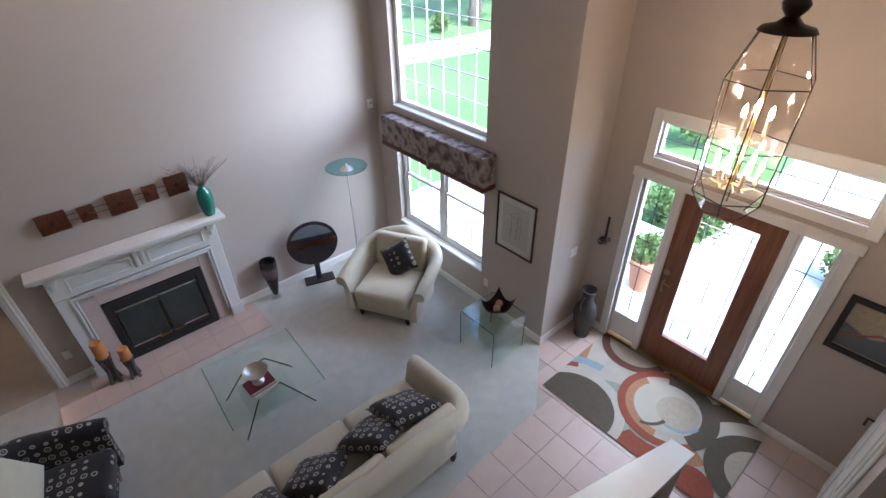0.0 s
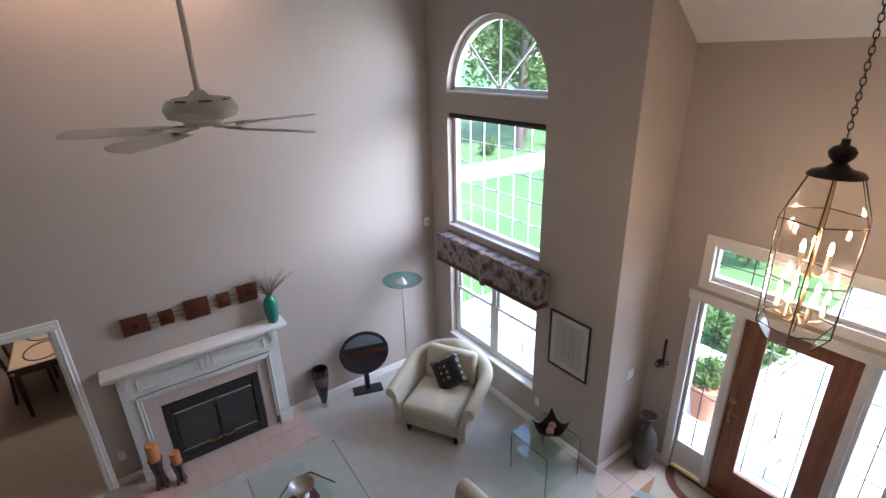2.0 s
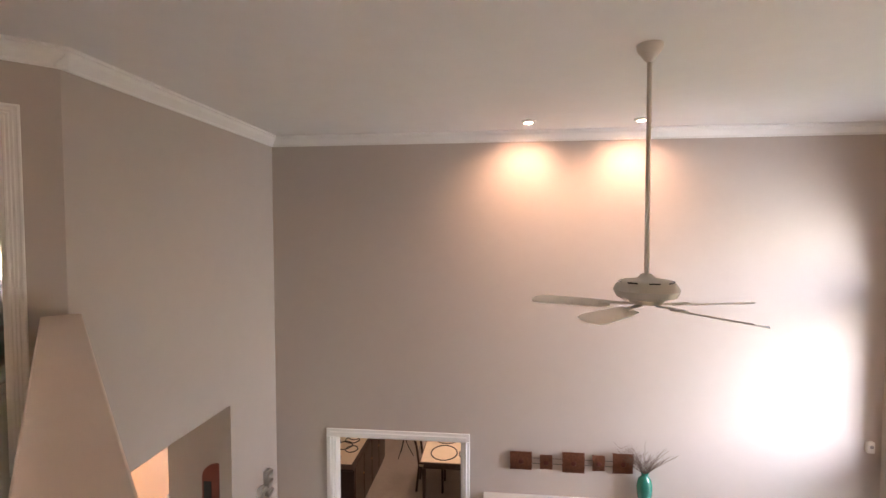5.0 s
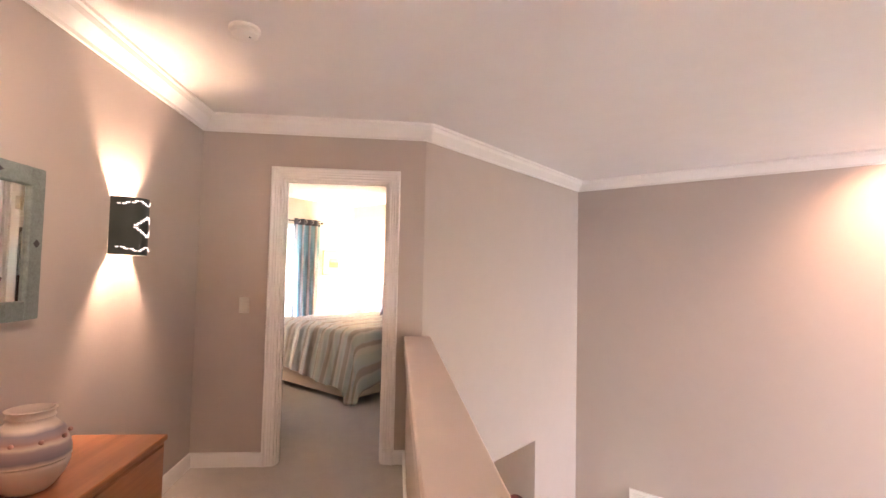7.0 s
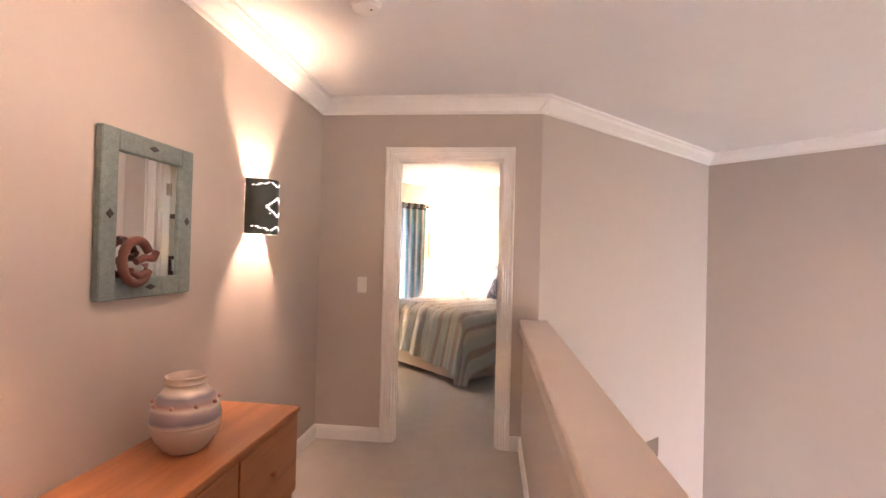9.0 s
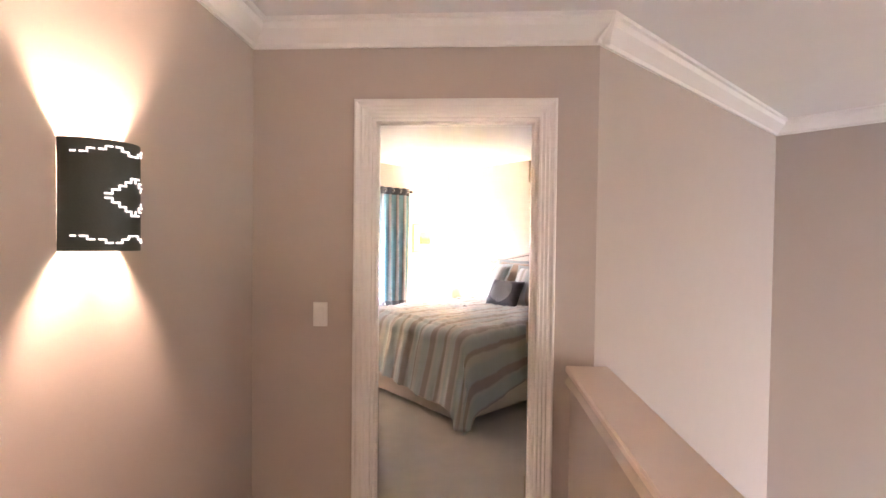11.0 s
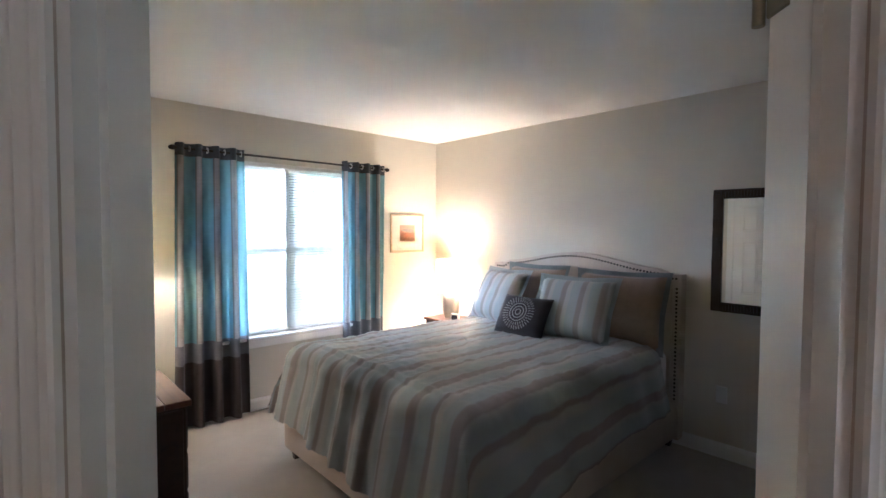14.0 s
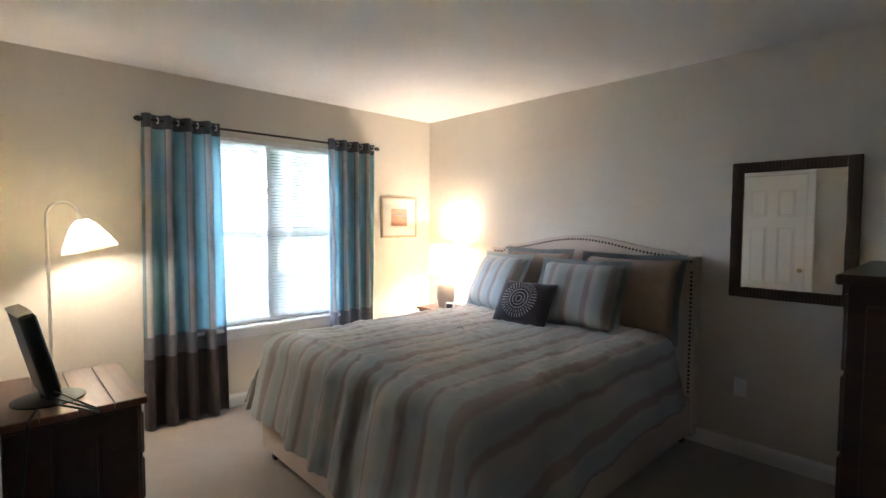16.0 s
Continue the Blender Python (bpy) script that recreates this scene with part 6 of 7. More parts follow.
co = thing("comforter", pose(BXC, 0, Z2), "grey and blue striped comforter draped over the bed", "comforter")
bm = bmesh.new()
lay = bm.loops.layers.uv.new("UVMap")
NA, NB = 170, 150
HWC, YH, YFT = 0.75, 5.40, 3.70
DROP, TOP = 0.46, 0.77
grid, uvs = [], {}
for i in range(NA + 1):
    grid.append([])
    for j in range(NB + 1):
        a = -(HWC + DROP) + 2 * (HWC + DROP) * i / NA
        b = YH - (YH - YFT + DROP) * j / NB
        da, db = max(0.0, abs(a) - HWC), max(0.0, YFT - b)
        sgn = 1 if a > 0 else -1
        s, q = (a + HWC) / (2 * HWC), (YH - b) / (YH - YFT)
        db *= (0.54 + 0.12 * min(1.0, max(0.0, s))) / DROP
        da *= ((0.48 + 0.18 * min(1.0, max(0.0, q)) ** 3) if a > 0 else 0.50) / DROP
        r = 0.12
        def fold(d):
            if d < r * 1.57:
                return r * math.sin(d / r), r * (1 - math.cos(d / r))
            return r + 0.24 * (d - r * 1.57), r + (d - r * 1.57)
        oa, za = fold(da)
        ob, zb = fold(db)
        z = TOP - max(za, zb) - (0.85 if a > 0 else 0.0) * min(za, zb)
        wave = 0.0
        if da > 0 and za >= zb:
            wave = 0.010 * math.sin(b * 17 + 1.3 * math.sin(b * 6)) * min(1, da / 0.2)
        if db > 0 and zb > za:
            wave = (0.021 * math.sin(a * 21 + 1.8 * math.sin(a * 5) + 1.2 * b) + 0.016 * noise.noise((a * 17 + 2 * b, b * 2.5, 5)) + 0.008 * noise.noise((a * 45, b * 5, 7))) * min(1, db / 0.16)
        puff = 0.013 * noise.noise((a * 4.2, b * 3.4, 0)) + 0.008 * noise.noise((a * 9 + 2 * b, b * 5, 3)) + 0.007 * noise.noise((a * 19 + 5 * b, b * 9, 9)) + 0.015 * abs(noise.noise((a * 26 - 9 * b, b * 15, 2))) + 0.004 * noise.noise((a * 52, b * 30, 4))
        x = sgn * (min(abs(a), HWC) + oa + (wave if za >= zb else 0.25 * oa * min(1, db)))
        y = max(b, YFT) - ob - (wave if zb > za else 0.25 * ob * min(1, da))
        z = max(0.05, z + puff + (0.02 * (1 - (a / HWC) ** 2) if da == 0 and db == 0 else 0))
        v = bm.verts.new((x, y, z))
        grid[-1].append(v)
        uvs[v] = (a + 2.0, b)
for i in range(NA):
    for j in range(NB):
        f = bm.faces.new((grid[i][j], grid[i + 1][j], grid[i + 1][j + 1], grid[i][j + 1]))
        for lp in f.loops:
            lp[lay].uv = uvs[lp.vert]
part("cover", bm, COMF, co, smooth=180)
bm2 = bmesh.new()
random.seed(4)
for k in range(1):
    x, y = random.uniform(-0.1, 0.1), 4.55 + random.uniform(-0.08, 0.08)
    tube([(x, y, TOP + 0.03), (x + random.uniform(-0.03, 0.03), y + random.uniform(-0.02, 0.02), TOP + 0.045), (x + random.uniform(-0.05, 0.05), y + random.uniform(-0.03, 0.03), TOP + 0.03)], 0.005, 5, bm2)
part("tuft", bm2, COMF, co, "small gathered tuft")


def uv_plane(ob, sx, sy):
    """Lays a plain map over a mesh, in metres along its x and y."""
    me = ob.data
    lay = me.uv_layers.new(name="UVMap")
    for lp in me.loops:
        c = me.vertices[lp.vertex_index].co
        lay.data[lp.index].uv = (c.x * sx + 2, c.y * sy + 2)


PSTR = cloth("striped_pillow_satin", (0.3, 0.3, 0.28), 0.0, 300, 0.1, 0.6, (0.135, [(0.0, SB), (0.34, SB), (0.42, SC), (0.62, SC), (0.70, SA), (0.86, SA), (0.94, SB)]), 0)
GREYB = cloth("grey_blue_border", (0.20, 0.225, 0.225), rough=0.55)
BROWN = cloth("taupe_sham_satin", (0.24, 0.17, 0.12), rough=0.5)
def bed_pillow(x, y, z, w, h, t, rx, rz, mat, label, border=None, group=""):
    th = thing("pillow", pose(x, y, z, rx, 0, rz), label, "pillow", group)
    ob = part("cover", pillow(w, h, t, 18, 0.05), mat, th, smooth=80)
    uv_plane(ob, 1, 1)
    fl = bmesh.new()
    o = (w / 2 + 0.035, h / 2 + 0.035)
    ring = []
    for sx in ((-1, -1), (1, -1), (1, 1), (-1, 1)):
        ring.append(sx)
    pts_o, pts_i = [], []
    for q in range(4):
        p0, p1 = ring[q], ring[(q + 1) % 4]
        for s in range(8):
            f = s / 8
            cx, cy = p0[0] + (p1[0] - p0[0]) * f, p0[1] + (p1[1] - p0[1]) * f
            pin = 1 - 0.05 * (1 - min(abs(cx), abs(cy)) ** 2)
            wv = 0.008 * math.sin(q * 3 + s * 1.4)
            pts_o.append(fl.verts.new((cx * o[0] * pin, cy * o[1] * pin, wv)))
            pts_i.append(fl.verts.new((cx * (w / 2 - 0.03) * pin, cy * (h / 2 - 0.03) * pin, 0.0)))
    k = len(pts_o)
    fs = [fl.faces.new((pts_o[i], pts_o[(i + 1) % k], pts_i[(i + 1) % k], pts_i[i])) for i in range(k)]
    bmesh.ops.solidify(fl, geom=fs, thickness=0.008)
    part("flange", fl, border or mat, th, smooth=60)
    return th
ZP = Z2 + 0.74
bed_pillow(-6.02, 5.55, ZP + 0.24, 0.60, 0.50, 0.15, 76, -3, BROWN, "taupe sham pillow with a grey flanged border", GREYB, "shams at the headboard")
bed_pillow(-5.22, 5.50, ZP + 0.23, 0.64, 0.52, 0.16, 72, 6, BROWN, "taupe sham pillow with a grey flanged border", GREYB, "shams at the headboard")
bed_pillow(-6.22, 5.33, ZP + 0.24, 0.56, 0.46, 0.20, 62, -14, PSTR, "grey and blue striped bed pillow", None, "striped pillows")
bed_pillow(-5.41, 5.20, ZP + 0.24, 0.56, 0.46, 0.20, 60, 8, PSTR, "grey and blue striped bed pillow", None, "striped pillows")
th = thing("pillow", pose(-5.69, 5.00, ZP + 0.17, 58, 0, 4), "small dark plum pillow with pale concentric rings", "pillow")
PLUM = cloth("dark_plum_cloth", (0.03, 0.022, 0.028), rough=0.7)
part("cover", pillow(0.42, 0.32, 0.15, 16, 0.05), PLUM, th, smooth=80)
RINGM = surface("pale_embroidery", (0.36, 0.35, 0.34), 0.7, 90, 0.1, 0.2)
def dome(x, y):
    a, b = x / 0.21, y / 0.16
    return 0.075 * max(0.0, (1 - a ** 4) * (1 - b ** 4)) ** 0.55 + 0.004
for r in (0.022, 0.045, 0.068):
    part("ring", tube([(r * math.cos(k * math.pi / 14), r * math.sin(k * math.pi / 14), dome(r * math.cos(k * math.pi / 14), r * math.sin(k * math.pi / 14))) for k in range(29)], 0.0035, 5), RINGM, th, "pale stitched ring")
for r0, r1, cnt in ((0.082, 0.10, 30), (0.106, 0.13, 36)):
    bm = bmesh.new()
    for k in range(cnt):
        a = 2 * math.pi * k / cnt
        c, s = math.cos(a), math.sin(a)
        tube([(r0 * c, r0 * s, dome(r0 * c, r0 * s)), (r1 * c, r1 * s, dome(r1 * c, r1 * s))], 0.0034, 4, bm)
    part("ray_ring", bm, RINGM, th, "pale stitched rays")

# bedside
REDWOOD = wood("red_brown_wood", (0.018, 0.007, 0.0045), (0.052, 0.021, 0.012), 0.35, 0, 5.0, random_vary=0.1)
# The red-brown of REDWOOD again, several times lighter, for the tops.
TOPWOOD = wood("lighter_top_wood", (0.085, 0.033, 0.019), (0.17, 0.072, 0.042), 0.35, 0, 5.0, random_vary=0.15)
ns = thing("nightstand", pose(-7.06, 5.60, Z2), "small reddish wooden nightstand beside the bed", "nightstand")
part("top", B(-0.26, 0.26, -0.19, 0.17, 0.61, 0.635, bevel=0.004), TOPWOOD, ns)
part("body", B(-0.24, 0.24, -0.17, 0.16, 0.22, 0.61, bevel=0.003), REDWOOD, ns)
for z in (0.24, 0.41):
    d = part("drawer", B(-0.22, 0.22, -0.182, -0.17, z, z + 0.16, bevel=0.003), REDWOOD, ns)
    part("knob", lathe([(0, 0), (0.012, 0), (0.016, 0.016), (0, 0.022)], 14, m=pose(0, -0.182, z + 0.08, 90)), BRONZE, d)
for x in (-0.215, 0.215):
    for y in (-0.145, 0.135):
        part("leg", B(x - 0.022, x + 0.022, y - 0.022, y + 0.022, 0, 0.22, bevel=0.003), REDWOOD, ns)
tl = thing("table_lamp", pose(-7.10, 5.60, Z2 + 0.636), "table lamp with a grey ceramic base and lit white shade", "lamp")
part("base", lathe([(0, 0), (0.07, 0), (0.075, 0.02), (0.088, 0.10), (0.085, 0.22), (0.05, 0.28), (0.012, 0.29), (0.012, 0.34), (0, 0.34)], 28), surface("grey_ceramic", (0.30, 0.28, 0.26), 0.4, 20, 0.1, 0.05), tl, smooth=50)
part("shade", lathe([(0.165, 0.325), (0.148, 0.60), (0.145, 0.60), (0.162, 0.325)], 36, cap=False), cloth("white_lamp_linen", (0.8, 0.74, 0.62), 0.65), tl, "lit white linen shade", 60)
part("bulb", lathe([(0, 0.36), (0.012, 0.37), (0.03, 0.43), (0.02, 0.465), (0, 0.475)], 16), glow("bedside_bulb", (1.0, 0.78, 0.5), 60), tl, "glowing bulb", 60)
lamp("table_lamp_light", "POINT", TABLE_W, (1.0, 0.72, 0.45), pose(-7.10, 5.60, Z2 + 0.636 + 0.44), radius=0.08)
ck = thing("alarm_clock", pose(-6.90, 5.47, Z2 + 0.636, 0, 0, 12), "small grey framed clock on the nightstand", "clock")
part("case", B(-0.045, 0.045, -0.015, 0.02, 0, 0.08, bevel=0.006), CHROME, ck)
part("face", B(-0.034, 0.034, -0.018, -0.014, 0.012, 0.068), BLACK, ck)

# window with blind, curtains
wn2 = thing("window_4", ONE, "white bedroom window with a lowered slatted blind", "window", kind="structure")
part("window_frame", frame_bars(BW[1] - BW[0], BW[3] - BW[2], 0.045, BX - 0.10, BX - 0.03, off=(BW[0], BW[2])), TRIM, wn2)
hh = (BW[3] - BW[2]) / 2
for z0 in (BW[2] + 0.03, BW[2] + hh - 0.01):
    s = part("sash", frame_bars(BW[1] - BW[0] - 0.06, hh - 0.02, 0.035, BX - 0.09, BX - 0.055, 3, 2, 0.014, off=(BW[0] + 0.03, z0)), TRIM, wn2)
    part("pane", pane(bmesh.new(), BX - 0.075, BW[0] + 0.06, BW[1] - 0.06, z0 + 0.03, z0 + hh - 0.05), PANE, s)
part("mullion", B(BX - 0.10, BX - 0.03, 4.03, 4.07, BW[2] + 0.04, BW[3] - 0.04), TRIM, wn2)
part("window_sill", B(BX - 0.03, BX + 0.05, BW[0] - 0.05, BW[1] + 0.05, BW[2] - 0.03, BW[2] - 0.002, bevel=0.006), TRIM, wn2)
part("apron", B(BX + 0.002, BX + 0.018, BW[0] - 0.02, BW[1] + 0.02, BW[2] - 0.10, BW[2] - 0.03, bevel=0.004), TRIM, wn2)
bl = thing("window_blind", ONE, "white slatted blind with half-closed slats", "blind")
SLAT = cloth("white_blind_slat", (0.8, 0.8, 0.78), 0.4, rough=0.5)
part("head_rail", B(BX - 0.045, BX - 0.005, BW[0] + 0.01, BW[1] - 0.01, BW[3] - 0.035, BW[3] - 0.003), TRIM, bl)
part("bottom_rail", B(BX - 0.035, BX - 0.012, BW[0] + 0.012, BW[1] - 0.012, BW[2] + 0.01, BW[2] + 0.022), TRIM, bl)
bm = B(-0.012, 0.012, BW[0] + 0.012, BW[1] - 0.012, -0.0006, 0.0006)
first = part("slat", bm, SLAT, bl, m=pose(BX - 0.024, 0, BW[2] + 0.04, 0, 58))
nsl = int((BW[3] - BW[2] - 0.09) / 0.024)
for i in range(1, nsl):
    o = new("slat", first.data)
    o.parent, o.matrix_basis = bl, pose(BX - 0.024, 0, BW[2] + 0.04 + i * 0.024, 0, 58)
for y in (BW[0] + 0.15, BW[1] - 0.15):
    part("cord", tube([(BX - 0.024, y, BW[2] + 0.02), (BX - 0.024, y, BW[3] - 0.03)], 0.0012, 4), TRIM, bl)
lamp("bedroom_window_daylight", "AREA", DAY_W, (0.94, 0.98, 1.0), look((BX - 0.65, BW[0] - 0.05, (BW[2] + BW[3]) / 2 + 0.25), (BX + 0.45, BW[1] + 0.25, BW[2] + 0.35)), size=(1.2, BW[3] - BW[2]), spread=95)

rod = thing("curtain_rod", ONE, "thin dark metal curtain rod above the bedroom window", "curtain rod")
RZ, RX = 5.105, BX + 0.085
part("rod", tube([(RX, 3.12, RZ), (RX, 5.05, RZ)], 0.009, 10), BRONZE, rod, smooth=40)
for y in (3.12, 5.05):
    part("finial", lathe([(0, -0.03), (0.014, -0.02), (0.02, 0), (0.014, 0.02), (0, 0.03)], 14, m=pose(RX, y, RZ, 90)), BRONZE, rod, smooth=50)
for y in (3.16, 5.01):
    part("bracket", tube([(BX, y, RZ), (RX, y, RZ)], 0.006, 8), BRONZE, rod)
SILVER, TEAL = (0.42, 0.40, 0.40), (0.20, 0.36, 0.42)
# Dark stops beside the silver put the folds' shade into the stripe colour.
CURT = cloth("teal_and_silver_curtain", TEAL, 0.6, 300, 0.1, 0.5, (0.145, [(0.0, TEAL), (0.06, TEAL), (0.09, (0.18, 0.17, 0.18)), (0.14, SILVER), (0.36, SILVER), (0.42, (0.16, 0.15, 0.16)), (0.46, TEAL), (1.0, TEAL)]), 0)
CGREY = cloth("grey_satin_band", (0.15, 0.15, 0.17), 0.12, rough=0.5)
CBROWN = cloth("dark_brown_band", (0.03, 0.018, 0.017), 0.02, rough=0.6)
CTOP = cloth("dark_grey_header", (0.06, 0.065, 0.075), 0.05, rough=0.6)
def curtain(y0, y1, folds, flare, seed):
    t = thing("curtain", ONE, "teal and silver striped curtain panel with brown hem", "curtain", group="bedroom curtains")
    def sheet(name, z0, z1, mat, rows):
        bm = bmesh.new()
        lay = bm.loops.layers.uv.new("UVMap")
        g, uv = [], {}
        K = folds * 14
        for i in range(K + 1):
            g.append([])
            f = i / K
            for j in range(rows + 1):
                z = z0 + (z1 - z0) * j / rows
                low = (5.17 - z) / 2.17
                amp = 0.034 + 0.012 * low
                ph = 2 * math.pi * folds * f + 0.35 * math.sin(3 * low + seed) * low
                v = bm.verts.new((RX + amp * (2 * (0.5 + 0.5 * math.sin(ph)) ** 1.8 - 1) + 0.008 * noise.noise((f * 5, z * 1.5, seed)), y0 + (y1 - y0) * f + flare * (f - 0.5) * low - 0.004 * math.sin(2 * ph) * (0.6 + low), z))
                g[-1].append(v)
                uv[v] = (f * folds * 0.145, z)
        for i in range(K):
            for j in range(rows):
                fc = bm.faces.new((g[i][j], g[i + 1][j], g[i + 1][j + 1], g[i][j + 1]))
                for lp in fc.loops:
                    lp[lay].uv = uv[lp.vert]
        return part(name, bm, mat, t, smooth=180)
    sheet("header", 5.05, 5.145, CTOP, 3)
    sheet("panel", 3.625, 5.05, CURT, 24)
    sheet("grey_band", 3.475, 3.625, CGREY, 6)
    sheet("brown_hem", Z2 + 0.012, 3.475, CBROWN, 8)
    for i in range(folds * 2):
        y = y0 + (y1 - y0) * (i + 0.5) / (folds * 2)
        part("grommet", tube([(RX + 0.02 * math.cos(a), y, RZ + 0.02 * math.sin(a)) for a in [k * math.pi / 8 for k in range(17)]], 0.004, 6), CHROME, t, "steel grommet ring")
curtain(3.14, 3.645, 4, 0.06, 0.0)
curtain(4.54, 5.03, 4, -0.04, 2.0)

random.seed(2)
mo1 = prism([(-0.10, -0.08), (0.10, -0.08), (0.10, 0.0), (0.03, 0.025), (-0.04, 0.0), (-0.10, 0.03)], 0, 0.001, m=pose(0, -0.0105, 0, 90))
mo2 = prism([(-0.09, 0.03), (0.0, 0.05), (0.09, 0.03), (0.05, 0.0), (-0.03, 0.015)], 0, 0.001, m=pose(0, -0.0118, 0, 90))
picture("framed_print", pose(BX, 5.37, 4.471, 0, 0, 90), 0.45, 0.405, 0.022, 0.02, surface("pale_gilt_frame", (0.42, 0.33, 0.22), 0.45, 40, 0.1, 0.1), PAPER, "pale framed landscape print with a wide mat", inner=(0.20, 0.17), art=surface("rose_sky", (0.42, 0.25, 0.18), 0.8, 10, 0.3, 0), motif=[(mo1, surface("rust_field", (0.28, 0.10, 0.05), 0.8, 15, 0.3, 0)), (mo2, surface("grey_hill", (0.2, 0.19, 0.19), 0.8, 15, 0.2, 0))])
picture("dark_framed_picture", pose(-6.75, BY0, 4.34, 0, 0, 180), 0.45, 0.58, 0.03, 0.055, BLACK, surface("brown_print", (0.12, 0.10, 0.08), 0.6, 20, 0.2, 0), "dark-framed picture on the wall above the chest")
plate(pose(BX, 4.18, Z2 + 0.38, 0, 0, 90), 0.07, 0.115, "white wall outlet below the bedroom window", "outlet")
plate(pose(-4.60, BY1, Z2 + 0.43), 0.07, 0.115, "white wall outlet beside the bed", "outlet")
wall_mirror("wall_mirror", pose(-4.37, BY1 - 0.001, 4.375), 0.615, 0.82, 0.062, surface("ribbed_dark_bronze_frame", (0.055, 0.035, 0.022), 0.4, 25, 0.4, 0.3, metal=0.4), "rectangular wall mirror in a ribbed dark bronze frame")

# reading lamp, small chest and monitor
rl = thing("reading_floor_lamp", pose(-7.22, 2.61, Z2), "arched steel floor lamp with a lit white glass shade", "lamp")
part("base", lathe([(0, 0), (0.13, 0), (0.13, 0.015), (0.02, 0.03), (0, 0.03)], 28), CHROME, rl, smooth=40)
arch = [(0, 0, 0.02), (0, 0, 1.435)] + [(0, 0.075 - 0.075 * math.cos(a), 1.475 + 0.085 * math.sin(a)) for a in [k * math.pi / 10 for k in range(0, 10)]] + [(0, 0.155, 1.455)]
part("pole", tube(arch, 0.008, 10), CHROME, rl, smooth=60)
part("collar", lathe([(0, 1.18), (0.013, 1.18), (0.013, 1.22), (0, 1.22)], 14), CHROME, rl)
tilt = pose(0, 0.160, 1.47, 12, 0, 0)
part("shade", lathe([(0.03, -0.01), (0.065, -0.045), (0.105, -0.11), (0.135, -0.17), (0.142, -0.19), (0.138, -0.188), (0.10, -0.11), (0.06, -0.05), (0.027, -0.015)], 32, cap=False, m=tilt), cloth("lit_opal_glass", (0.85, 0.80, 0.70), 0.7, rough=0.3), rl, "lit white opal shade", 60)
part("bulb", lathe([(0, -0.15), (0.02, -0.14), (0.03, -0.11), (0.012, -0.05), (0, -0.04)], 16, m=tilt), bpy.data.materials["bedside_bulb"], rl, "glowing bulb", 60)
lamp("reading_light", "POINT", READ_W, (1.0, 0.72, 0.45), pose(-7.22, 2.61 + 0.18, Z2 + 1.36), radius=0.035)

ch = thing("small_chest", pose(-0.19, 0.06, Z2), "red-brown wooden chest with a lighter planked top", "chest")
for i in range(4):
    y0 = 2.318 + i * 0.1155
    part("top_plank", B(-6.44, -5.78, y0 + 0.0015, y0 + 0.114, 0.695, 0.725, bevel=0.003), TOPWOOD, ch)
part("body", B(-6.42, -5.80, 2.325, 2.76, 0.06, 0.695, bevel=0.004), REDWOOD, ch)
for i in range(3):
    part("side_board", B(-5.803, -5.795, 2.335 + i * 0.14, 2.465 + i * 0.14, 0.10, 0.68, bevel=0.003), REDWOOD, ch)
for z in (0.08, 0.275, 0.47):
    d = part("drawer", B(-6.39, -5.83, 2.758, 2.772, z, z + 0.175, bevel=0.003), REDWOOD, ch)
    for x in (-6.25, -5.97):
        part("knob", lathe([(0, 0), (0.012, 0), (0.016, 0.016), (0, 0.022)], 14, m=pose(x, 2.772, z + 0.095, -90)), BRONZE, d)
part("plinth", B(-6.41, -5.81, 2.33, 2.755, 0.0, 0.06), REDWOOD, ch)
tv = thing("monitor", pose(-6.20, 2.535, Z2 + 0.726, 0, 0, 187), "black flat monitor tilted back on a round glossy stand", "monitor")
GLOSSB = surface("gloss_black_plastic", (0.010, 0.010, 0.012), 0.45, 30, 0.1, 0.02)
part("stand_base", lathe([(0, 0), (0.12, 0), (0.122, 0.006), (0.09, 0.014), (0, 0.016)], 36), GLOSSB, tv, smooth=40)
part("neck", B(-0.03, 0.03, -0.015, 0.03, 0.01, 0.12, bevel=0.008), GLOSSB, tv)
tm = pose(0, 0, 0.03, -13)
part("panel", B(-0.12, 0.12, -0.026, 0.026, 0.0, 0.35, bevel=0.012, seg=2, m=tm), GLOSSB, tv)
part("screen", B(-0.108, 0.108, -0.0285, -0.0265, 0.03, 0.335, m=tm), surface("dark_screen", (0.01, 0.01, 0.012), 0.08, 10, 0.05, 0), tv)
part("top_shell", B(-0.115, 0.115, -0.022, 0.03, 0.345, 0.362, bevel=0.006, m=tm), CHROME, tv, "silver top edge")
cb = thing("power_cables", pose(-0.17, 0.235, Z2 - 0.04), "loose black power cables hanging behind the chest", "cable")
for i in range(3):
    part("cable", tube([(-BY1 + 0.12 + 0.02 * i, 2.42, 0.80), (-5.93, 2.30 - 0.015 * i, 0.83 - 0.02 * i), (-5.80 + 0.02 * i, 2.225, 0.76), (-5.775 + 0.012 * i, 2.20, 0.5), (-5.80, 2.19 - 0.01 * i, 0.25), (-5.77, 2.17, 0.02)], 0.004, 6), BLACK, cb)

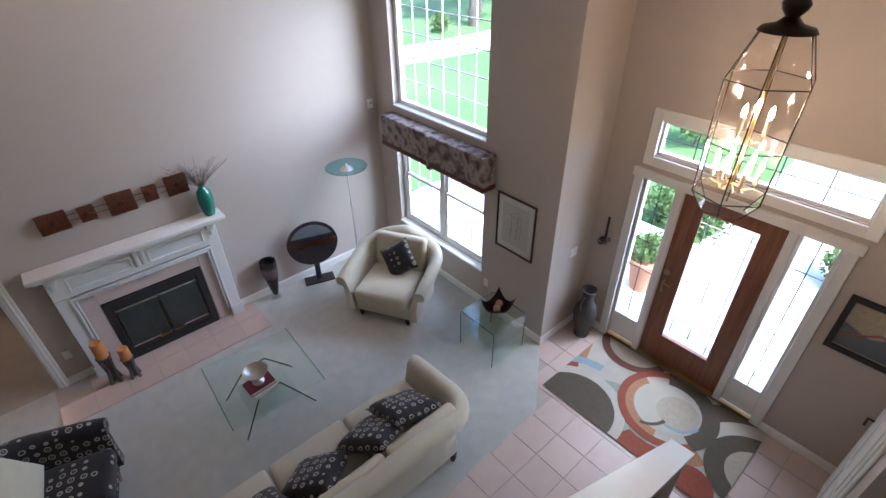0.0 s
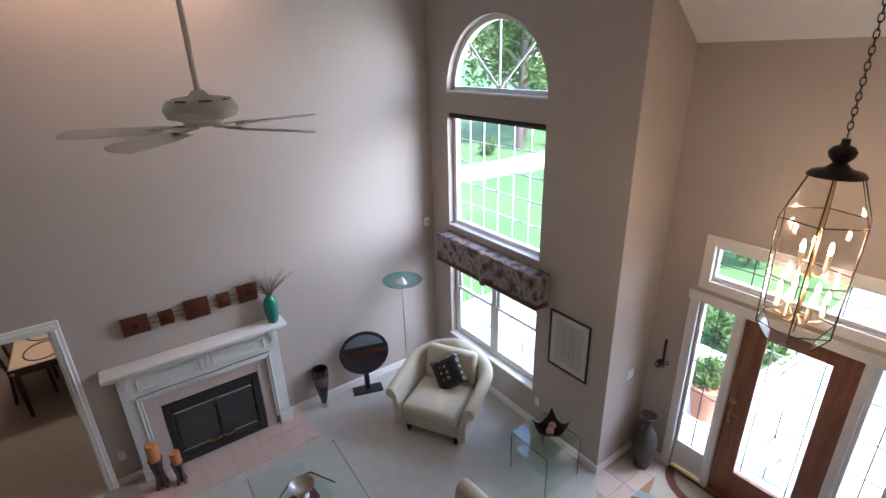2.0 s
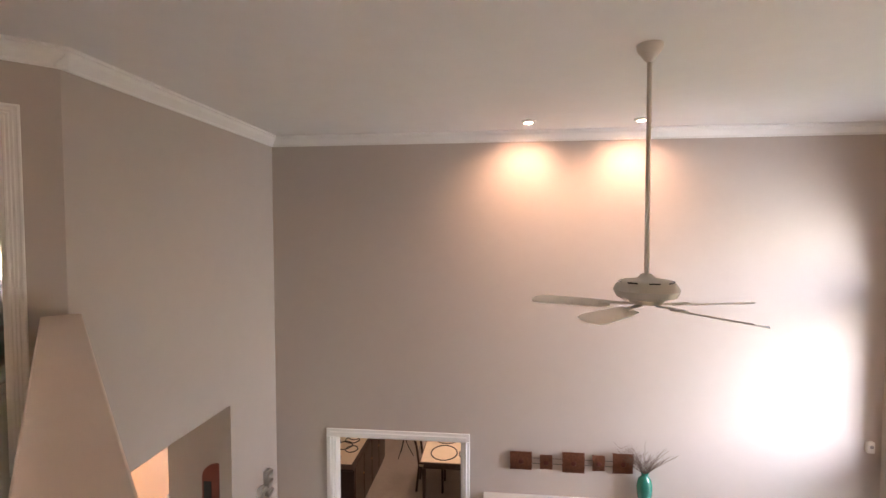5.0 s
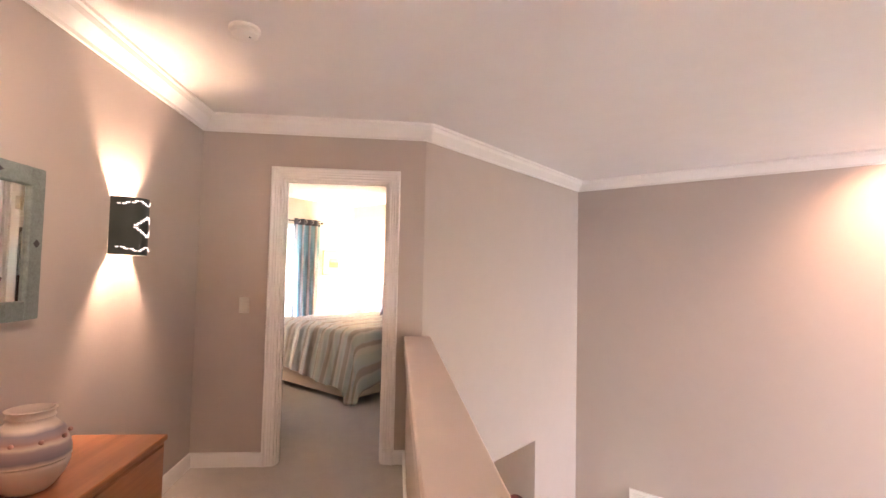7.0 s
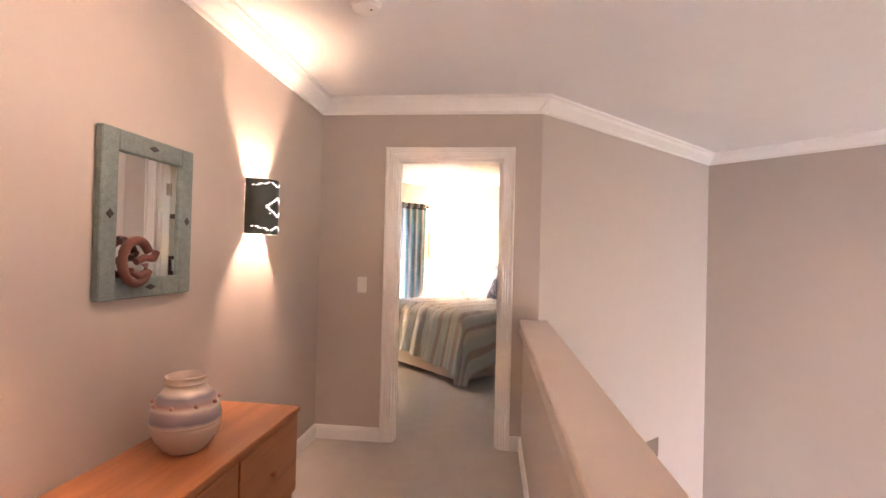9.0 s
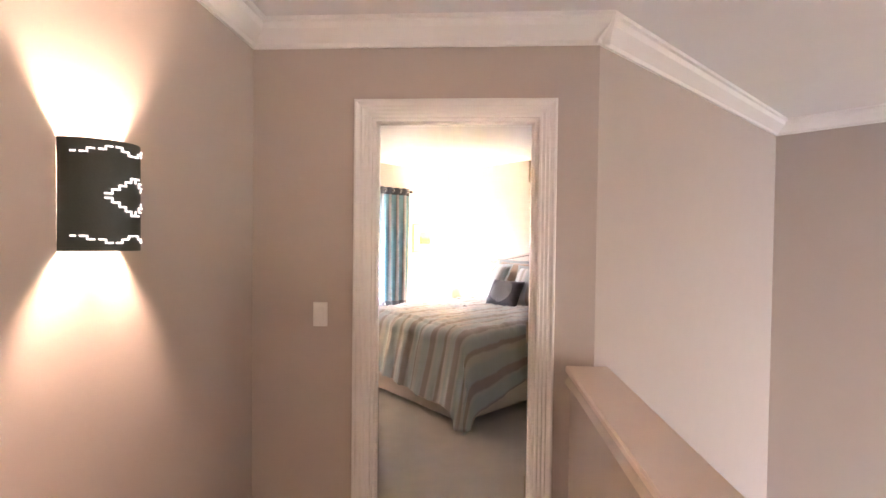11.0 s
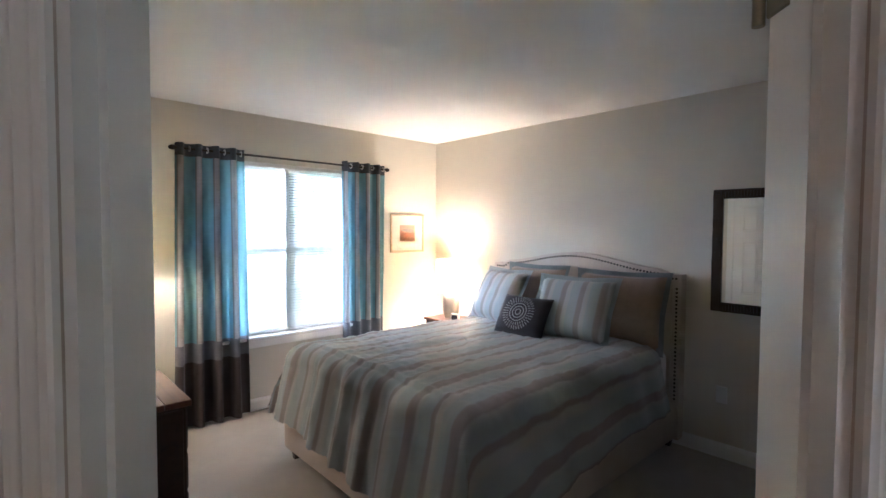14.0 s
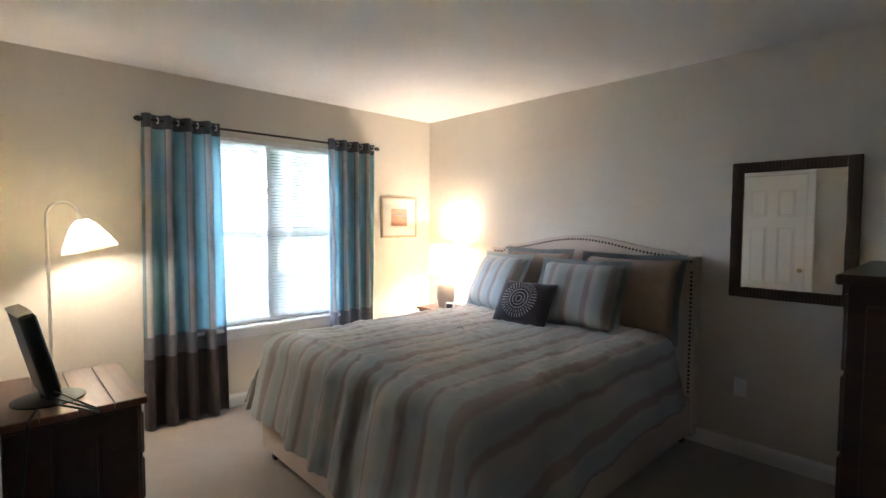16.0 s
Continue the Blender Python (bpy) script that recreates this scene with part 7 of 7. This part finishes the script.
tc = thing("tall_chest", pose(0.13, -0.14, Z2), "tall dark red-brown wooden chest of drawers", "chest of drawers")
part("body", B(-4.08, -3.64, 4.62, 5.50, 0.05, 1.245, bevel=0.004), REDWOOD, tc)
part("top", B(-4.11, -3.63, 4.59, 5.53, 1.245, 1.28, bevel=0.006), REDWOOD, tc)
part("plinth", B(-4.06, -3.65, 4.64, 5.48, 0, 0.05), REDWOOD, tc)
for z in (0.09, 0.375, 0.66, 0.945):
    d = part("drawer", B(-4.092, -4.078, 4.65, 5.47, z, z + 0.265, bevel=0.004), REDWOOD, tc)
    for y in (4.85, 5.27):
        part("knob", lathe([(0, 0), (0.012, 0), (0.018, 0.016), (0, 0.024)], 14, m=pose(-4.092, y, z + 0.115, 0, -90)), BRONZE, d)
part("side_panel", B(-4.03, -3.68, 4.612, 4.622, 0.12, 1.18, bevel=0.004), REDWOOD, tc)
cd = thing("door_3", pose(-5.24, BY0, Z2, 0, 0, 180), "white six-panel closet door, closed", "door", kind="structure")
panel_door(cd, 0.66, 2.02, 0.018, TRIM)
part("knob", lathe([(0, 0), (0.012, 0), (0.012, 0.010), (0.026, 0.016), (0.026, 0.028), (0, 0.034)], 20, m=pose(-0.29, -0.018, 0.92, 90)), BRASS, cd, "brass knob", 40)
for x0, x1 in ((-0.41, -0.33), (0.33, 0.41)):
    part("casing", B(x0, x1, -0.022, -0.001, 0, 2.03, bevel=0.006), TRIM, cd)
part("casing", B(-0.41, 0.41, -0.022, -0.001, 2.03, 2.11, bevel=0.006), TRIM, cd)

# ---- dining room and kitchen glimpses ----
sb = thing("sideboard", pose(-0.16, 1.13, 0), "dark wooden sideboard under a ring-patterned cream runner", "sideboard")
part("body", B(-3.45, -2.72, 6.05, 8.05, 0.08, 0.87, bevel=0.005), DARKWOOD, sb)
part("top", B(-3.48, -2.69, BY1 + 0.12, 8.08, 0.87, 0.90, bevel=0.005), DARKWOOD, sb)
part("plinth", B(-3.42, -2.75, 6.1, 8.0, 0, 0.08), DARKWOOD, sb)
for i in range(4):
    d = part("door", B(-2.722, -2.708, 6.08 + i * 0.485, 6.54 + i * 0.485, 0.12, 0.84, bevel=0.004), DARKWOOD, sb)
    part("knob", lathe([(0, 0), (0.012, 0), (0.016, 0.016), (0, 0.02)], 12, m=pose(-2.708, 6.5 + i * 0.485, 0.55, 0, 90)), BRASS, d)
RUN = surface("cream_table_cloth", (0.62, 0.54, 0.42), 0.8, 90, 0.08, 0.2)
rn = thing("table_runner", pose(-0.16, 1.13, 0.9005), "cream runner with dark interlaced rings on the sideboard", "table runner")
part("cloth", B(-3.40, -2.76, 6.05, 8.05, 0, 0.004), RUN, rn)
random.seed(9)
for i in range(16):
    cx, cy, r = -3.08 + random.uniform(-0.22, 0.22), 6.2 + i * 0.112, random.uniform(0.09, 0.14)
    part("ring_motif", tube([(cx + r * math.cos(k * math.pi / 14), cy + r * 1.2 * math.sin(k * math.pi / 14), 0.005) for k in range(29)], 0.011, 5), BLACK, rn)
dt = thing("dining_table", pose(0.04, 0.17, 0), "dark wooden dining table covered by a cream ring-patterned top", "dining table")
part("tabletop", B(-2.02, -0.85, 7.48, 9.2, 0.72, 0.755, bevel=0.005), DARKWOOD, dt)
part("apron", B(-1.96, -0.91, 7.54, 9.14, 0.63, 0.72), DARKWOOD, dt)
for x in (-1.95, -0.92):
    for y in (7.55, 9.13):
        part("leg", lathe([(0, 0), (0.028, 0), (0.045, 0.63), (0, 0.63)], 4, m=pose(x, y, 0, 0, 0, 45)), DARKWOOD, dt)
cl = thing("table_cloth", pose(0.04, 0.17, 0.7555), "cream cloth with large dark rings on the dining table", "tablecloth")
part("cloth", B(-2.0, -0.87, 7.5, 9.18, 0, 0.004), RUN, cl)
for cx, cy in ((-1.66, 7.83), (-1.2, 7.83), (-1.66, 8.42), (-1.2, 8.42)):
    part("ring_motif", tube([(cx + 0.21 * math.cos(k * math.pi / 18), cy + 0.26 * math.sin(k * math.pi / 18), 0.005) for k in range(37)], 0.012, 5), BLACK, cl)
dc = thing("dining_chair", pose(-1.86, 8.36, 0, 0, 0, 90), "dark wooden dining chair with a cream padded back", "chair")
part("seat", soft(-0.22, 0.22, -0.21, 0.21, 0.43, 0.49, 0.02), RUN, dc, smooth=50)
for x in (-0.20, 0.20):
    part("leg", tube([(x, -0.19, 0), (x, -0.19, 0.44)], 0.02, 6), DARKWOOD, dc)
    part("leg", tube([(x, 0.25, 0), (x, 0.20, 0.44), (x, 0.24, 0.75), (x, 0.30, 1.0)], 0.02, 6), DARKWOOD, dc)
part("backrest", soft(-0.19, 0.19, 0.245, 0.275, 0.62, 0.98, 0.01, m=None), RUN, dc, "cream padded back", 50)
st = thing("plant_stand", pose(-2.55, 9.4, 0), "small black wire stand on the dining carpet", "stand")
for i in range(3):
    a = i * 2.1
    part("leg", tube([(0.18 * math.cos(a), 0.18 * math.sin(a), 0), (0.05 * math.cos(a), 0.05 * math.sin(a), 0.25), (0, 0, 0.5)], 0.008, 6), BLACK, st)
part("ring", lathe([(0, 0.48), (0.12, 0.48), (0.12, 0.5), (0, 0.5)], 20), BLACK, st)
# Unseen fixture and lamp, added to give the dining room warm light.
fx = thing("dining_ceiling_light", pose(-1.4, 8.2, 2.6), "added flush dining ceiling light with white glass, out of view", "ceiling light")
part("base", lathe([(0, 0), (0.16, 0), (0.16, -0.03), (0, -0.03)], 28), BRONZE, fx)
part("diffuser", lathe([(0.15, -0.03), (0.13, -0.07), (0.07, -0.1), (0, -0.11)], 28, cap=False), glow("lit_diffuser", (1.0, 0.85, 0.65), 1.0), fx, "lit white glass", 60)
lamp("dining_fill", "POINT", 4, WARM, pose(-1.4, 8.2, 2.35), radius=0.1)
# Unseen fixture, assumed from the warm glow in the kitchen opening.
kw = thing("kitchen_ceiling_light", pose(-5.5, 6.9, 2.70), "flush kitchen ceiling light with white glass, lit", "ceiling light")
part("base", lathe([(0, 0), (0.16, 0), (0.16, -0.03), (0, -0.03)], 28), BRONZE, kw)
part("diffuser", lathe([(0.15, -0.03), (0.13, -0.07), (0.07, -0.1), (0, -0.11)], 28, cap=False), bpy.data.materials["lit_diffuser"], kw, "lit white glass", 60)
lamp("kitchen_light", "POINT", 14, WARMER, pose(-5.5, 6.9, 2.45), radius=0.1)
ka = thing("arched_wall_plaque", pose(-4.12, YF, 1.33), "arched red and black wall plaque", "wall art")
part("plaque", prism([(-0.17, -0.3), (0.17, -0.3)] + [(0.17 * math.cos(a), 0.1 + 0.17 * math.sin(a)) for a in [k * math.pi / 14 for k in range(15)]], -0.01, 0.02, m=pose(0, -0.02, 0, 90)), surface("red_brown_lacquer", (0.22, 0.05, 0.03), 0.4, 15, 0.3, 0.1), ka)
for x in (-0.1, 0.1):
    part("dark_panel", B(x - 0.05, x + 0.05, -0.047, -0.039, -0.25, 0.06, bevel=0.003), BLACK, ka, "black inset panel")
ma = thing("metal_wall_sculpture", pose(XL, 5.33, 1.42, 0, 0, 90), "two stepped brushed steel wall pieces", "wall art")
for x, z in ((-0.09, 0.0), (0.06, 0.12)):
    p0 = part("steel_plate", B(x - 0.045, x + 0.045, -0.05, -0.002, z - 0.17, z + 0.17, bevel=0.006), CHROME, ma)
    for k in range(3):
        part("fin", B(x - 0.06, x + 0.06, -0.075, -0.045, z - 0.12 + k * 0.11, z - 0.07 + k * 0.11, bevel=0.004), CHROME, p0)

# ---- outdoors ----
m, n, l, p = nodes_of("lawn_grass")
a, b = n.new("ShaderNodeTexNoise"), n.new("ShaderNodeTexNoise")
a.inputs["Scale"].default_value, b.inputs["Scale"].default_value = 30.0, 0.35
l.new(coords(n, l, 1.0), a.inputs[0])
l.new(coords(n, l, 1.0), b.inputs[0])
mx = n.new("ShaderNodeMath")
mx.operation, mx.inputs[1].default_value = "MULTIPLY_ADD", 0.5
l.new(a.outputs[0], mx.inputs[0])
l.new(b.outputs[0], mx.inputs[2])
l.new(ramp(n, l, mx.outputs[0], [(0.5, (0.05, 0.115, 0.03)), (1.0, (0.10, 0.18, 0.05))]), p.inputs["Base Color"])
p.inputs["Roughness"].default_value = 0.9
structure("ground", prism([(-400, -400), (400, -400), (400, 400), (-400, 400)], -0.6, -0.4), m)
CONC = surface("pale_concrete", (0.60, 0.58, 0.54), 0.85, 20, 0.1, 0.3)
structure("porch", B(XD + 0.16, 6.6, -0.8, 3.4, -0.4, -0.06, bevel=0.01), CONC)
out = []
for i in range(25):
    x = 4 + 26 * i / 24
    out.append((x, 15.2 - 0.004 * (x - 14) ** 2 + 0.6 * math.sin(x * 0.3)))
structure("garden_path", prism(out + [(x, y + 2.6) for x, y in reversed(out)], -0.4, -0.38), CONC)
# Added pale slab: whitens the lower window's view and bounces light indoors.
structure("window_bounce_slab", B(XW + 0.6, 5.7, 3.4, 7.2, -0.4, -0.37), CONC)
# Walk made very wide and pale, to bounce sunlight in at the entry.
structure("front_bounce_walk", prism([(6.6, -3.2), (24, -4.6), (24, 3.0), (6.6, 2.6)], -0.4, -0.385), CONC)


def leaf_mesh(blobs, count, size, seed):
    """Many small leaf blades scattered through a set of balls (x, y, z, r)."""
    rng = np.random.default_rng(seed)
    w = np.array([q[3] ** 2 for q in blobs])
    pick = rng.choice(len(blobs), count, p=w / w.sum())
    d = rng.normal(size=(count, 3))
    d /= np.linalg.norm(d, axis=1)[:, None]
    ctr = np.array([q[:3] for q in blobs])[pick] + d * (np.array([q[3] for q in blobs])[pick] * rng.uniform(0.45, 1.08, count))[:, None]
    u = rng.normal(size=(count, 3))
    u /= np.linalg.norm(u, axis=1)[:, None]
    v = np.cross(u, rng.normal(size=(count, 3)))
    v /= np.linalg.norm(v, axis=1)[:, None]
    s = size * rng.uniform(0.6, 1.3, count)[:, None]
    vs = np.stack([ctr - u * s, ctr + v * s * 0.5, ctr + u * s, ctr - v * s * 0.5], 1).reshape(-1, 3)
    me = bpy.data.meshes.new("leaves")
    me.from_pydata(vs.tolist(), [], [(4 * i, 4 * i + 1, 4 * i + 2, 4 * i + 3) for i in range(count)])
    return me


m, n, l, p = nodes_of("leaf_green")
g = n.new("ShaderNodeNewGeometry")
l.new(ramp(n, l, g.outputs["Random Per Island"], [(0.0, (0.035, 0.075, 0.018)), (0.6, (0.07, 0.13, 0.03)), (1.0, (0.14, 0.19, 0.05))]), p.inputs["Base Color"])
p.inputs["Roughness"].default_value = 0.55
tr, ms = n.new("ShaderNodeBsdfTranslucent"), n.new("ShaderNodeMixShader")
tr.inputs[0].default_value = (0.16, 0.26, 0.06, 1)
ms.inputs[0].default_value = 0.3
l.new(p.outputs[0], ms.inputs[1])
l.new(tr.outputs[0], ms.inputs[2])
l.new(ms.outputs[0], n["Material Output"].inputs[0])
LEAVES = m


def tree(x, y, h, seed, spread=2.6, leaves=5200, low=0.34):
    rng = random.Random(seed)
    t = thing("tree", pose(x, y, -0.4), "leafy garden tree with a grey-brown trunk", "tree", group="garden trees")
    lean = (rng.uniform(-0.3, 0.3), rng.uniform(-0.3, 0.3))
    trunk = [(lean[0] * f + 0.06 * rng.uniform(-1, 1), lean[1] * f + 0.06 * rng.uniform(-1, 1), h * 0.8 * f) for f in (0, 0.15, 0.35, 0.6, 0.8, 1)]
    bm = tube(trunk, 0.034 * h, 10, taper=0.008 * h)
    blobs = [(lean[0], lean[1], h * 0.84, spread * 0.5)]
    for i in range(11):
        f = low + (0.95 - low) * i / 11
        a = i * 2.4 + rng.uniform(-0.4, 0.4)
        r = spread * (1.05 - 0.55 * abs(f - 0.55)) * rng.uniform(0.6, 1)
        s = Vector((lean[0] * f, lean[1] * f, h * 0.8 * f))
        e = s + Vector((math.cos(a) * r, math.sin(a) * r, h * 0.16 * rng.uniform(0.4, 1.1)))
        tube([s, (s + e) / 2 + Vector((0, 0, 0.25)), e], 0.011 * h, 6, bm, taper=0.003 * h)
        blobs += [(*e, spread * rng.uniform(0.24, 0.42)), (*((s + e) / 2 + Vector((0, 0, 0.4))), spread * rng.uniform(0.2, 0.36))]
    part("trunk", bm, BARK, t, smooth=60)
    ob = new("crown", leaf_mesh(blobs, leaves, 0.11 * h / 8, seed))
    ob.data.materials.append(LEAVES)
    ob.parent = t
    tagged(ob, kind="stuff")


for i, (x, y, h) in enumerate(((17.5, 18.6, 9), (20.5, 21.5, 10), (13.5, 24, 11), (25, 18, 10), (24, 27, 12), (31, 24, 12), (19, 30, 12), (10, 29, 11), (30, 12, 11), (33, 3, 11), (28, -8, 11), (36, 16, 13), (40, 30, 14), (-16, 2, 10), (-15, 7.5, 11), (-18, 11, 12), (-17, -3, 11))):
    tree(x, y, h, 20 + i, 2.6 + 0.15 * (h - 8))


def shrub(x, y, z, r, seed, count=900, mat=None, label="rounded green garden shrub"):
    t = thing("shrub", pose(x, y, z), label, "shrub", group="garden shrubs")
    rng = random.Random(seed)
    bm = bmesh.new()
    for i in range(5):
        a = i * 1.3
        tube([(0, 0, 0), (0.3 * r * math.cos(a), 0.3 * r * math.sin(a), r * 0.6), (0.6 * r * math.cos(a), 0.6 * r * math.sin(a), r * 1.0)], 0.02 * r, 5, bm)
    part("stems", bm, BARK, t)
    blobs = [(rng.uniform(-0.45, 0.45) * r, rng.uniform(-0.45, 0.45) * r, r * rng.uniform(0.45, 0.95), r * rng.uniform(0.35, 0.55)) for k in range(8)]
    ob = new("leaves", leaf_mesh(blobs, count, 0.05 if r < 0.6 else 0.075, seed))
    ob.data.materials.append(LEAVES)
    ob.parent = t
    tagged(ob, kind="stuff")
    return t
for i, (x, y, r) in enumerate(((15.4, 18.6, 0.7), (12.6, 18.9, 0.6), (19.5, 17.8, 0.8), (9.4, 5.2, 0.5), (9.8, 6.6, 0.5), (7.0, 0.1, 0.5), (7.9, -0.5, 0.5), (7.3, 3.4, 0.55), (11, 4.6, 0.8), (12, -5.6, 0.9), (7.5, 2.75, 0.42), (7.6, 0.75, 0.45), (6.9, 0.55, 0.3), (8.4, 2.3, 0.4))):
    shrub(x, y, -0.4, r, 60 + i)
pl = thing("porch_planter", pose(5.05, 2.50, -0.06), "terracotta planter with a leafy flowering plant on the porch", "planter")
part("pot", lathe([(0, 0), (0.15, 0), (0.20, 0.30), (0.23, 0.42), (0.245, 0.42), (0.245, 0.48), (0.21, 0.48), (0.19, 0.40), (0, 0.40)], 28), surface("terracotta", (0.36, 0.17, 0.10), 0.8, 20, 0.15, 0.2), pl, smooth=40)
rng = random.Random(3)
ob = new("plant", leaf_mesh([(rng.uniform(-0.14, 0.14), rng.uniform(-0.14, 0.14), 0.5 + rng.uniform(0.0, 0.3), 0.14) for k in range(9)], 700, 0.04, 5))
ob.data.materials.append(LEAVES)
ob.parent = pl
tagged(ob, kind="stuff")

# ---- floor and hearth tiles ----
def tile_field(parent_name, label, x0, y0, nx, ny, pitch, inside, z, mat):
    holder = thing(parent_name, ONE, label, "floor tiles", kind="structure")
    w = pitch - 0.006
    bm = B(-w / 2, w / 2, -w / 2, w / 2, -0.008, 0.0, bevel=0.002)
    finish(bm)
    me = bpy.data.meshes.new("tile")
    bm.to_mesh(me)
    bm.free()
    me.materials.append(mat)
    for i in range(nx):
        for j in range(ny):
            cx, cy = x0 + (i + 0.5) * pitch, y0 + (j + 0.5) * pitch
            if inside(cx, cy):
                o = new("tile", me)
                o.parent = holder
                o.matrix_basis = pose(cx, cy, z + random.uniform(-0.0006, 0.0006), 0, 0, random.choice((0, 90, 180, 270)))
random.seed(7)
def entry_area(x, y):
    edge = 2.06 if x < 2.42 else 2.12 + (x - 2.42) * 0.77
    return 1.0 < x < XD - 0.05 and -2.1 < y < min(edge, YN) - 0.05 and not (x < 2.3 and 0.55 < y < 0.9)
tile_field("entry_tiles", "square pink-beige ceramic tiles of the entry floor", 2.05 - 0.31 * 4, 1.81 - 0.31 * 13, 11, 16, 0.31, entry_area, 0.0, TILE)
def hearth_area(x, y):
    return y < 5.4 or -0.82 < x < 0.95
tile_field("hearth_tiles", "pink-beige tiles of the flush hearth", 0.955 - 7 * 0.312, 5.07, 7, 2, 0.312, hearth_area, 0.012, TILE)
structure("hearth_base", B(-1.229, 0.955, 5.07, YF, -0.002, 0.005), GROUT)
